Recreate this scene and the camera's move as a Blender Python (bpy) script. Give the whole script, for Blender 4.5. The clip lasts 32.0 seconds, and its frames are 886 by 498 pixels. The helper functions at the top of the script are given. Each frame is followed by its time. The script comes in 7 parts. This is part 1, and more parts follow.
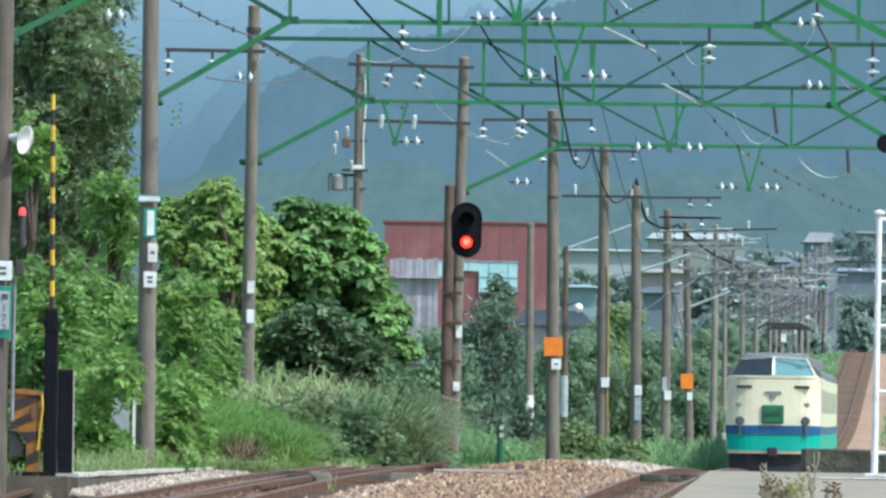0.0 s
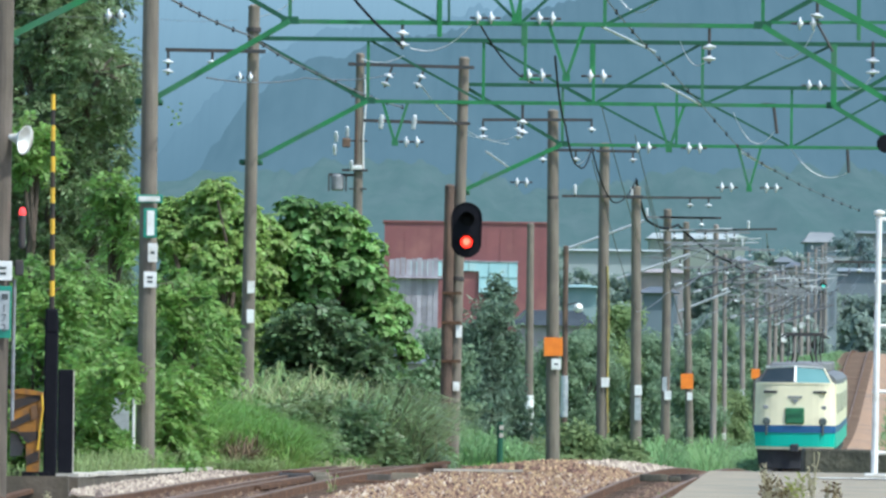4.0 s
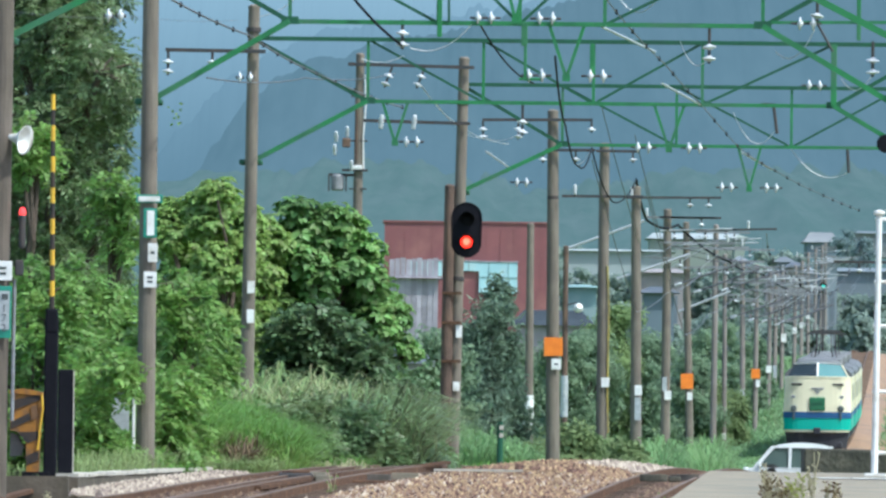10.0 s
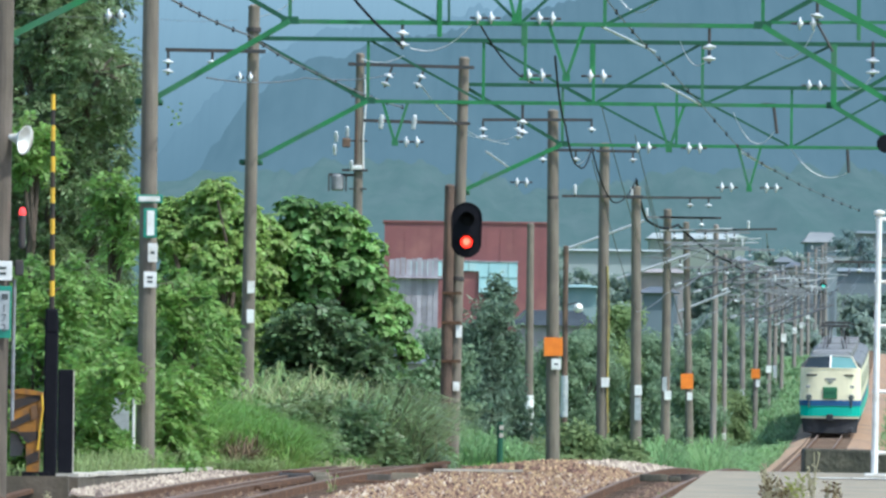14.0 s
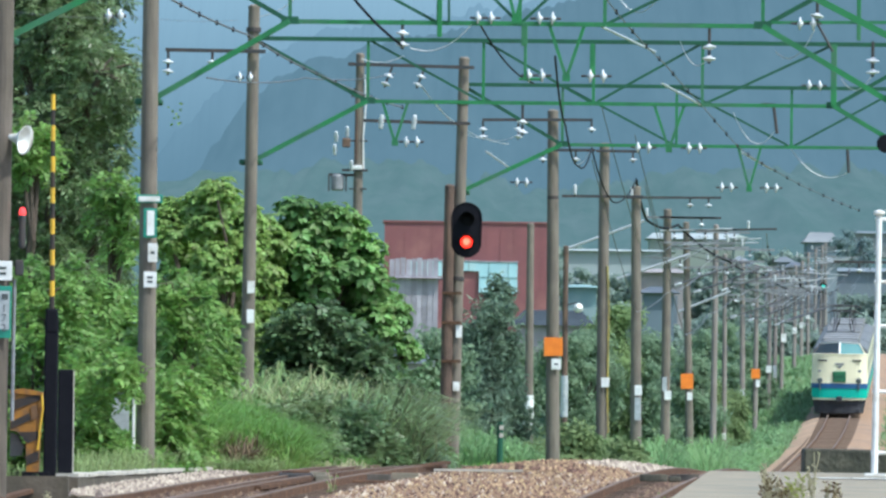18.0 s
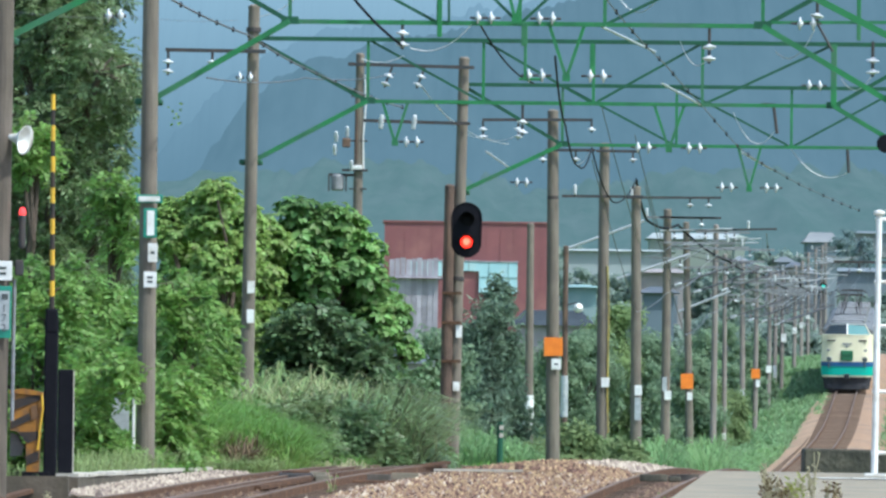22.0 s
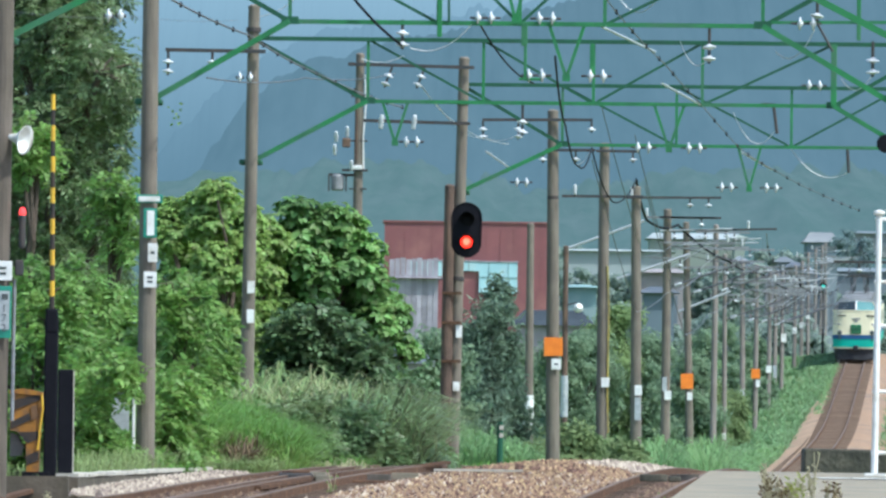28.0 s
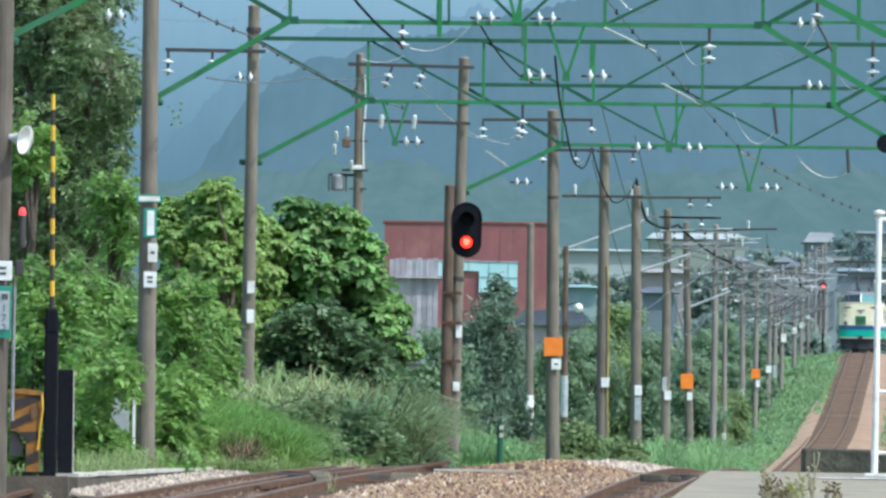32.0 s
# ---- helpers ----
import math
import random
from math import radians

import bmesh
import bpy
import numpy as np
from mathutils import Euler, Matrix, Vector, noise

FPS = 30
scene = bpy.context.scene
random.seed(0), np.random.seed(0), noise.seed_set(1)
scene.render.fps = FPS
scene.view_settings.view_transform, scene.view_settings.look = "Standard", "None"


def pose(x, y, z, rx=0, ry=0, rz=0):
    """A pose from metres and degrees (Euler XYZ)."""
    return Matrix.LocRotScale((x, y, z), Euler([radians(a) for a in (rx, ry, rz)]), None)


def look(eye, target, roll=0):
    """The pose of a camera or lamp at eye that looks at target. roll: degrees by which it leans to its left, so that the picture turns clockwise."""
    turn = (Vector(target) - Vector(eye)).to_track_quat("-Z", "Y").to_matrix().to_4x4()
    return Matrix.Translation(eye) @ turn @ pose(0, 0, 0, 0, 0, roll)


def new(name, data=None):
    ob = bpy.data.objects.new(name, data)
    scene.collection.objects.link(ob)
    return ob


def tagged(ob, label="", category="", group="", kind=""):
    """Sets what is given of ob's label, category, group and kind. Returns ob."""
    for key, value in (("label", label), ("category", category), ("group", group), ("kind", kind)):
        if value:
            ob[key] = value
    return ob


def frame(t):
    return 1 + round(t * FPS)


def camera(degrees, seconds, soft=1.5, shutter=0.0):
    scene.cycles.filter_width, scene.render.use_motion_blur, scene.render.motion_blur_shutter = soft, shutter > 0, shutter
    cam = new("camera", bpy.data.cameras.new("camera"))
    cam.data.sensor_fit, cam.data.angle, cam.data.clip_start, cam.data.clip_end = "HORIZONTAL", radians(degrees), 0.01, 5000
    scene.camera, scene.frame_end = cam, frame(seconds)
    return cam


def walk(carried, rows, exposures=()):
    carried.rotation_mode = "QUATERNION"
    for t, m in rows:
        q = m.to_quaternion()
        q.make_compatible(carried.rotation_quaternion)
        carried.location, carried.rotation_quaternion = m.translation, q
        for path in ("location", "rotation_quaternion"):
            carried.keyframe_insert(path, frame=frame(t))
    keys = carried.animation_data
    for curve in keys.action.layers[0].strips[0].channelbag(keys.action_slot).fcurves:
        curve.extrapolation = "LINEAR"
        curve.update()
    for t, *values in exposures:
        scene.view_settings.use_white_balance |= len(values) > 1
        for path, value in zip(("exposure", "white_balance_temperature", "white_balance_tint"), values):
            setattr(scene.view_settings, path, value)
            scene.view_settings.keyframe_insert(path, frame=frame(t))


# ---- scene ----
EYE = (0.0, 0.0, 1.7)
cam = camera(4.4897, 32.0, soft=2.6)
AIM = look(EYE, (0.0, 1000.0, 1.7 + 17.5), 0.7)
walk(cam, [(0.0, AIM), (32.0, AIM)], exposures=[(0.0, 0.70, 5750, 3.0), (32.0, 0.70, 5750, 3.0)])

# ---- world and sun ----
SUN_EL, SUN_AZ = radians(55), radians(122)  # azimuth from +y towards +x
world = bpy.data.worlds.new("world")
scene.world = world
world.use_nodes = True
wn = world.node_tree.nodes
sky = wn.new("ShaderNodeTexSky")
sky.sky_type = 'NISHITA'
sky.sun_disc = False
sky.sun_elevation, sky.sun_rotation = SUN_EL, SUN_AZ
sky.air_density, sky.dust_density, sky.ozone_density = 1.0, 2.5, 1.2
wn["Background"].inputs[1].default_value = 0.15
world.node_tree.links.new(sky.outputs[0], wn["Background"].inputs[0])
sun_data = bpy.data.lights.new("sun", 'SUN')
sun_data.energy, sun_data.angle, sun_data.color = 2.85, radians(0.8), (1.0, 0.95, 0.86)
sun = new("sun", sun_data)
sd = Vector((math.sin(SUN_AZ) * math.cos(SUN_EL), math.cos(SUN_AZ) * math.cos(SUN_EL), math.sin(SUN_EL)))
sun.matrix_world = look(sd * 100, (0, 0, 0))


# ---- materials ----
def mat(name, c1, c2=None, rough=0.7, scale=6.0, metal=0.0, bump=0.0, bscale=40.0, island=0.0, objrand=0.0,
        emit=None, trans=0.0, spec=0.5, stretch=(1, 1, 1), stain=None, stain_scale=0.6):
    m = bpy.data.materials.new(name)
    m.use_nodes = True
    nt = m.node_tree
    n, l = nt.nodes, nt.links
    b = n["Principled BSDF"]
    b.inputs["Roughness"].default_value = rough
    b.inputs["Metallic"].default_value = metal
    b.inputs["Specular IOR Level"].default_value = spec
    c2 = c2 or tuple(min(1, k * 0.75) for k in c1)
    tc = n.new("ShaderNodeTexCoord")
    mp = n.new("ShaderNodeMapping")
    mp.inputs["Scale"].default_value = stretch
    l.new(tc.outputs["Object"], mp.inputs[0])
    nz = n.new("ShaderNodeTexNoise")
    nz.inputs["Scale"].default_value, nz.inputs["Detail"].default_value = scale, 6
    l.new(mp.outputs[0], nz.inputs["Vector"])
    mx = n.new("ShaderNodeMix")
    mx.data_type = 'RGBA'
    mx.inputs[6].default_value, mx.inputs[7].default_value = (*c1, 1), (*c2, 1)
    rp = n.new("ShaderNodeMapRange")
    rp.inputs[1].default_value, rp.inputs[2].default_value = 0.35, 0.65
    l.new(nz.outputs[0], rp.inputs[0])
    l.new(rp.outputs[0], mx.inputs[0])
    col = mx.outputs[2]
    if stain:
        sn = n.new("ShaderNodeTexNoise")
        sn.inputs["Scale"].default_value, sn.inputs["Detail"].default_value = stain_scale, 8
        l.new(tc.outputs["Object"], sn.inputs["Vector"])
        sr = n.new("ShaderNodeMapRange")
        sr.inputs[1].default_value, sr.inputs[2].default_value = 0.5, 0.68
        l.new(sn.outputs[0], sr.inputs[0])
        sm = n.new("ShaderNodeMix")
        sm.data_type = 'RGBA'
        l.new(sr.outputs[0], sm.inputs[0])
        l.new(col, sm.inputs[6])
        sm.inputs[7].default_value = (*stain, 1)
        col = sm.outputs[2]
    if island or objrand:
        hs = n.new("ShaderNodeHueSaturation")
        if island:
            src = n.new("ShaderNodeNewGeometry").outputs["Random Per Island"]
        else:
            src = n.new("ShaderNodeObjectInfo").outputs["Random"]
        k = island or objrand
        r1 = n.new("ShaderNodeMapRange")
        r1.inputs[3].default_value, r1.inputs[4].default_value = 1 - k, 1 + k
        l.new(src, r1.inputs[0])
        l.new(r1.outputs[0], hs.inputs["Value"])
        r2 = n.new("ShaderNodeMapRange")
        r2.inputs[3].default_value, r2.inputs[4].default_value = 0.5 - k * 0.05, 0.5 + k * 0.04
        l.new(src, r2.inputs[0])
        l.new(r2.outputs[0], hs.inputs["Hue"])
        l.new(col, hs.inputs["Color"])
        col = hs.outputs[0]
    l.new(col, b.inputs["Base Color"])
    if bump:
        bn = n.new("ShaderNodeTexNoise")
        bn.inputs["Scale"].default_value, bn.inputs["Detail"].default_value = bscale, 5
        l.new(tc.outputs["Object"], bn.inputs["Vector"])
        bp = n.new("ShaderNodeBump")
        bp.inputs["Strength"].default_value, bp.inputs["Distance"].default_value = bump, 0.03
        l.new(bn.outputs[0], bp.inputs["Height"])
        l.new(bp.outputs[0], b.inputs["Normal"])
    if emit:
        b.inputs["Emission Color"].default_value = (*emit[0], 1)
        b.inputs["Emission Strength"].default_value = emit[1]
    if trans:
        tr = n.new("ShaderNodeBsdfTranslucent")
        l.new(col, tr.inputs[0])
        ms = n.new("ShaderNodeMixShader")
        ms.inputs[0].default_value = trans
        l.new(b.outputs[0], ms.inputs[1])
        l.new(tr.outputs[0], ms.inputs[2])
        l.new(ms.outputs[0], n["Material Output"].inputs[0])
    return m


M_CONC = mat("aged_concrete", (0.197, 0.17, 0.135), (0.145, 0.124, 0.098), 0.9, 3.0, bump=0.4, bscale=30, stretch=(3, 3, 0.5), stain=(0.12, 0.10, 0.085))
# Pole concrete in a darker tone, for the nearest pole.
M_CONCDARK = mat("darker_tone_concrete", (0.13, 0.108, 0.085), (0.09, 0.075, 0.06), 0.9, 3.0, bump=0.4, bscale=30, stretch=(3, 3, 0.5), stain=(0.17, 0.14, 0.115))
M_WOOD = mat("old_wood", (0.13, 0.085, 0.065), (0.075, 0.052, 0.04), 0.9, 8.0, bump=0.5, stretch=(4, 4, 0.4), stain=(0.19, 0.12, 0.08))
M_GREEN = mat("green_paint", (0.028, 0.205, 0.06), (0.02, 0.145, 0.05), 0.55, 2.0, stain=(0.05, 0.15, 0.08), bump=0.15)
M_DGREEN = mat("dark_green_paint", (0.011, 0.095, 0.043), (0.009, 0.07, 0.035), 0.55, 2.0, bump=0.15)
# Lighter copy of the pole concrete, with haze painted into its colour.
M_CONCFAR = mat("hazed_concrete", (0.27, 0.235, 0.21), (0.21, 0.185, 0.165), 0.9, 2.0, bump=0.3, bscale=30, stretch=(3, 3, 0.5), stain=(0.18, 0.155, 0.135))
M_DARKSTEEL = mat("dark_steel", (0.045, 0.05, 0.055), (0.07, 0.055, 0.05), 0.6, 5.0, metal=0.3)
M_CERAMIC = mat("white_ceramic", (0.66, 0.68, 0.69), (0.5, 0.52, 0.54), 0.2, 8.0)
M_GALV = mat("galvanised_steel", (0.52, 0.54, 0.55), (0.4, 0.42, 0.43), 0.45, 10.0, metal=0.35)
M_ARM = mat("weathered_zinc", (0.27, 0.28, 0.29), (0.2, 0.2, 0.21), 0.6, 6.0, metal=0.2)
M_BLACK = mat("black_paint", (0.005, 0.0055, 0.009), (0.008, 0.008, 0.012), 0.7, 5.0, spec=0.15)
M_CABLE = mat("cable_rubber", (0.006, 0.008, 0.011), (0.01, 0.01, 0.013), 0.8, spec=0.1)
M_WIRE = mat("grey_wire", (0.16, 0.16, 0.17), (0.1, 0.1, 0.11), 0.5, metal=0.5)
M_WHITE = mat("white_paint", (0.82, 0.82, 0.80), (0.70, 0.70, 0.68), 0.5, 4.0, stain=(0.55, 0.52, 0.46), stain_scale=3)
M_ORANGE = mat("orange_plate", (0.85, 0.24, 0.02), (0.75, 0.19, 0.015), 0.5, 4.0)
M_LEMON = mat("arm_yellow", (0.74, 0.46, 0.035), (0.6, 0.36, 0.03), 0.5, 5.0)
M_YELLOW = mat("yellow_paint", (0.36, 0.155, 0.014), (0.24, 0.10, 0.018), 0.5, 5.0, stain=(0.16, 0.085, 0.035), stain_scale=5)
M_MUSTARD = mat("faded_mustard", (0.45, 0.36, 0.08), (0.25, 0.2, 0.08), 0.7, 3.0)
M_ROOFGREY = mat("grey_train_roof", (0.15, 0.155, 0.155), (0.11, 0.115, 0.12), 0.6, 1.5)
M_ROOFUNIT = mat("dusty_roof_unit", (0.21, 0.215, 0.215), (0.15, 0.155, 0.16), 0.6, 2.0, stain=(0.17, 0.16, 0.15))
M_BSTRIPE = mat("black_stripe", (0.02, 0.018, 0.018), (0.05, 0.03, 0.02), 0.6, 5.0)
M_RAIL = mat("rusty_rail", (0.125, 0.072, 0.045), (0.075, 0.044, 0.03), 0.85, 12.0, bump=0.2, spec=0.12, stain=(0.15, 0.085, 0.05), stain_scale=1.5)
M_RAILTOP = mat("rail_head", (0.20, 0.15, 0.125), (0.14, 0.105, 0.085), 0.8, 12.0, spec=0.1)
M_SLEEPER = mat("sleeper_wood", (0.16, 0.115, 0.085), (0.10, 0.075, 0.058), 0.9, 6.0, bump=0.5, objrand=0.25)
# Paler than the near sleepers: haze is painted into the colour.
M_SLEEPERFAR = mat("hazed_sleeper", (0.25, 0.185, 0.138), (0.19, 0.142, 0.108), 0.95, 3.0, island=0.2)
M_BALLAST = mat("ballast", (0.36, 0.23, 0.14), (0.25, 0.16, 0.10), 0.95, 14.0, bump=1.0, bscale=22, stain=(0.19, 0.14, 0.105), stain_scale=0.3)
M_STONE = mat("ballast_stone", (0.285, 0.18, 0.115), (0.14, 0.088, 0.056), 0.95, 1.2, island=0.75)
M_WSTONE = mat("fresh_ballast_stone", (0.41, 0.34, 0.28), (0.26, 0.21, 0.165), 0.95, 2.0, island=0.6)
M_SAND = mat("sandy_earth", (0.41, 0.27, 0.165), (0.32, 0.21, 0.13), 0.95, 0.5, bump=0.5, bscale=8, stain=(0.24, 0.18, 0.12), stain_scale=0.25)
M_EARTH = mat("packed_earth", (0.105, 0.088, 0.062), (0.075, 0.063, 0.046), 0.95, 2.0, bump=0.7, bscale=12, stain=(0.13, 0.105, 0.078), stain_scale=0.9)
M_PSTONE = mat("pale_ballast_stone", (0.43, 0.345, 0.27), (0.31, 0.245, 0.19), 0.95, 3.0, island=0.45)
M_SLAB = mat("platform_concrete", (0.288, 0.245, 0.175), (0.225, 0.193, 0.14), 0.9, 1.5, bump=0.3, bscale=25, stain=(0.18, 0.175, 0.135), stain_scale=0.8)
M_MOSS = mat("mossy_concrete", (0.072, 0.069, 0.052), (0.042, 0.042, 0.032), 0.95, 5.0, bump=0.8, bscale=14, stretch=(2.5, 2.5, 0.6), stain=(0.125, 0.115, 0.085), stain_scale=3.5)
M_KERB = mat("pale_kerb", (0.56, 0.52, 0.44), (0.44, 0.41, 0.35), 0.9, 4.0, bump=0.4, stain=(0.3, 0.28, 0.24), stain_scale=1.5)
M_DIRTY = mat("dirty_concrete", (0.14, 0.12, 0.10), (0.09, 0.08, 0.068), 0.95, 4.0, bump=0.5, stain=(0.08, 0.075, 0.06), stain_scale=1.5)
M_GROUND = mat("grassy_ground", (0.12, 0.20, 0.05), (0.085, 0.15, 0.04), 0.95, 0.6, bump=0.6, bscale=3, stain=(0.13, 0.14, 0.05), stain_scale=0.15)
M_ROAD = mat("asphalt", (0.055, 0.055, 0.057), (0.045, 0.045, 0.046), 0.9, 4.0, bump=0.4, bscale=60)
M_LEAF_DARK = mat("dark_leaf", (0.205, 0.27, 0.125), (0.13, 0.20, 0.085), 0.4, 0.9, island=0.45, trans=0.4)
M_LEAF_MID = mat("mid_leaf", (0.265, 0.42, 0.105), (0.155, 0.275, 0.075), 0.5, 0.8, island=0.35, trans=0.45)
M_LEAF_YOUNG = mat("young_leaf", (0.32, 0.46, 0.125), (0.195, 0.31, 0.085), 0.5, 0.8, island=0.35, trans=0.45)
M_LEAF_BRIGHT = mat("bright_leaf", (0.255, 0.435, 0.12), (0.105, 0.205, 0.065), 0.5, 0.7, island=0.35, trans=0.4)
# Haze is painted into these three leaf colours: lighter, greyer, bluer.
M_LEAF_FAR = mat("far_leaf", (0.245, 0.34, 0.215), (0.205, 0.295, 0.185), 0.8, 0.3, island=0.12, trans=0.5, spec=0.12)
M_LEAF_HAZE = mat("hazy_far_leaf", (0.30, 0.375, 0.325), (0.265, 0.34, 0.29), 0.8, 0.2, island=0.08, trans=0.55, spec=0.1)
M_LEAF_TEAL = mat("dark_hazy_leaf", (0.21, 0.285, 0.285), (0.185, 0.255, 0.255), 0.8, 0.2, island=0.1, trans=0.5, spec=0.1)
# Wall colour with the hills' blue haze painted in.
M_FARWALL = mat("hazed_far_plaster", (0.155, 0.195, 0.225), (0.135, 0.175, 0.205), 0.9, 0.2, spec=0.1)
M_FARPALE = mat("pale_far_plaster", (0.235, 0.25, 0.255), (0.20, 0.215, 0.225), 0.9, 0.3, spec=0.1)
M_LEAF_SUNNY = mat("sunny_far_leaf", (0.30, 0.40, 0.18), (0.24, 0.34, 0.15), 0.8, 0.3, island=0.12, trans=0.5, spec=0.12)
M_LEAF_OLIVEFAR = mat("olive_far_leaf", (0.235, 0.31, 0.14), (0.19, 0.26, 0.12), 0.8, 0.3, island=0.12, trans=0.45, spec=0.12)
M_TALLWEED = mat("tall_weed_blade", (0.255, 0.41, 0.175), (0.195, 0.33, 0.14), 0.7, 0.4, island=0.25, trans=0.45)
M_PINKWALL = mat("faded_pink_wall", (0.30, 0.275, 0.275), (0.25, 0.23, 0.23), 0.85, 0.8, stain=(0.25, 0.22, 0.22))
# Haze is painted into this wall colour: blue-grey and low in contrast.
M_HAZEWALL = mat("hazed_far_wall", (0.185, 0.22, 0.245), (0.16, 0.195, 0.22), 0.85, 0.25, spec=0.1, stain=(0.18, 0.205, 0.22), stain_scale=0.12)
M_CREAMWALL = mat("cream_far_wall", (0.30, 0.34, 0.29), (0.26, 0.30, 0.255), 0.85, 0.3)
M_BANK = mat("bank_grass_blade", (0.235, 0.365, 0.18), (0.18, 0.30, 0.135), 0.7, 0.3, island=0.3, trans=0.4)
M_PALE = mat("pale_grass_leaf", (0.22, 0.34, 0.15), (0.16, 0.27, 0.11), 0.6, 0.5, island=0.3, trans=0.45)
M_OLIVE = mat("olive_leaf", (0.225, 0.25, 0.11), (0.18, 0.195, 0.085), 0.6, 0.5, island=0.3, trans=0.3)
M_LUSH = mat("lush_leaf", (0.19, 0.345, 0.078), (0.13, 0.25, 0.06), 0.55, 0.6, island=0.3, trans=0.45)
M_MEADOW = mat("meadow_blade", (0.27, 0.41, 0.11), (0.18, 0.31, 0.075), 0.65, 0.9, island=0.4, trans=0.45)
M_KERBGRASS = mat("kerb_grass_blade", (0.27, 0.345, 0.135), (0.19, 0.26, 0.09), 0.7, 1.5, island=0.35, trans=0.4)
M_GRASS = mat("grass_blade", (0.15, 0.30, 0.05), (0.10, 0.22, 0.04), 0.6, 0.5, island=0.3, trans=0.45)
M_PAMPAS = mat("reed_blade", (0.31, 0.38, 0.165), (0.17, 0.25, 0.09), 0.6, 0.6, island=0.6, trans=0.45)
M_PLUME = mat("dry_plume", (0.50, 0.45, 0.30), (0.36, 0.34, 0.2), 0.8, 3.0, island=0.3, trans=0.3)
M_REEDTIP = mat("reed_tip", (0.46, 0.48, 0.26), (0.36, 0.40, 0.20), 0.8, 3.0, island=0.4, trans=0.4)
M_GREYLEAF = mat("grey_green_leaf", (0.155, 0.24, 0.11), (0.105, 0.175, 0.08), 0.5, 0.8, island=0.4, trans=0.4)
M_REEDGREY = mat("grey_reed_blade", (0.215, 0.285, 0.135), (0.125, 0.185, 0.08), 0.6, 0.6, island=0.6, trans=0.45)
M_PINE = mat("pine_needles", (0.22, 0.30, 0.215), (0.18, 0.255, 0.175), 0.6, 0.5, island=0.35, trans=0.3, spec=0.2)
M_YGREEN = mat("yellow_green_leaf", (0.42, 0.46, 0.10), (0.30, 0.36, 0.08), 0.7, 3.0, island=0.3, trans=0.3)
M_DRYWEED = mat("dry_weed", (0.19, 0.135, 0.075), (0.12, 0.085, 0.05), 0.9, 5.0, island=0.3)
M_BARK = mat("bark", (0.10, 0.075, 0.055), (0.06, 0.045, 0.035), 0.95, 10.0, bump=0.7, stretch=(3, 3, 0.6))
M_REDMETAL = mat("red_sheet_metal", (0.245, 0.088, 0.09), (0.185, 0.07, 0.073), 0.6, 0.5, stain=(0.29, 0.12, 0.11), stain_scale=0.5)
M_CYAN = mat("pale_cyan_sheet", (0.42, 0.64, 0.67), (0.34, 0.56, 0.60), 0.5, 0.7, stain=(0.5, 0.6, 0.6))
M_SHED = mat("dull_green_sheet", (0.22, 0.34, 0.33), (0.17, 0.27, 0.27), 0.6, 0.7, stain=(0.3, 0.36, 0.34))
M_GREYWALL = mat("weathered_grey_wall", (0.34, 0.31, 0.34), (0.27, 0.25, 0.27), 0.85, 1.0, stain=(0.25, 0.22, 0.22))
M_LILAC = mat("weathered_lilac_board", (0.38, 0.355, 0.395), (0.28, 0.26, 0.29), 0.9, 1.2, objrand=0.18, stain=(0.25, 0.23, 0.25))
M_SLATE = mat("dark_slate_tile", (0.055, 0.068, 0.08), (0.04, 0.05, 0.06), 0.85, 0.8, spec=0.1)
M_FACTORY = mat("pale_factory_sheet", (0.36, 0.40, 0.40), (0.30, 0.34, 0.345), 0.8, 0.2, spec=0.1, stain=(0.27, 0.30, 0.30), stain_scale=0.15)
M_BLUEROOF = mat("blue_grey_roof", (0.125, 0.145, 0.17), (0.10, 0.12, 0.145), 0.85, 0.6, spec=0.1)
# Town walls have bluish haze mixed into their base colour.
M_TOWN = mat("pale_town_wall", (0.26, 0.30, 0.33), (0.22, 0.26, 0.285), 0.8, 0.3, spec=0.1)
M_TOWNROOF = mat("slate_town_roof", (0.22, 0.245, 0.265), (0.18, 0.20, 0.225), 0.7, 0.3, spec=0.1, objrand=0.3)
M_GLASS = mat("dark_window", (0.02, 0.03, 0.035), (0.03, 0.04, 0.045), 0.08, 2.0)
# Paler than the near panes: haze over far windows is painted in.
M_HAZEGLASS = mat("hazed_window", (0.13, 0.16, 0.19), (0.16, 0.19, 0.22), 0.25, 0.5)
# Cab glass again, with a sky reflection painted into its colour.
M_TGLASS = mat("painted_sky_window", (0.10, 0.22, 0.22), (0.13, 0.26, 0.26), 0.12, 0.5)
# Bright reflection on panes seen at a grazing angle, painted as pale colour.
M_SIDEGLASS = mat("pale_mirror_window", (0.42, 0.40, 0.31), (0.35, 0.34, 0.27), 0.3, 0.8)
M_CREAM = mat("cream_train_paint", (0.80, 0.74, 0.54), (0.74, 0.68, 0.49), 0.35, 0.8, stain=(0.6, 0.55, 0.4), stain_scale=0.7)
M_TEAL = mat("teal_train_paint", (0.02, 0.42, 0.32), (0.02, 0.36, 0.28), 0.35, 0.8)
M_BLUE = mat("blue_train_paint", (0.02, 0.10, 0.26), (0.02, 0.08, 0.2), 0.35, 0.8)
M_SIGNGREEN = mat("green_headboard", (0.03, 0.16, 0.07), (0.02, 0.10, 0.05), 0.5, 6.0)
M_UNDER = mat("underframe_grey", (0.02, 0.022, 0.03), (0.035, 0.036, 0.042), 0.8, 3.0)
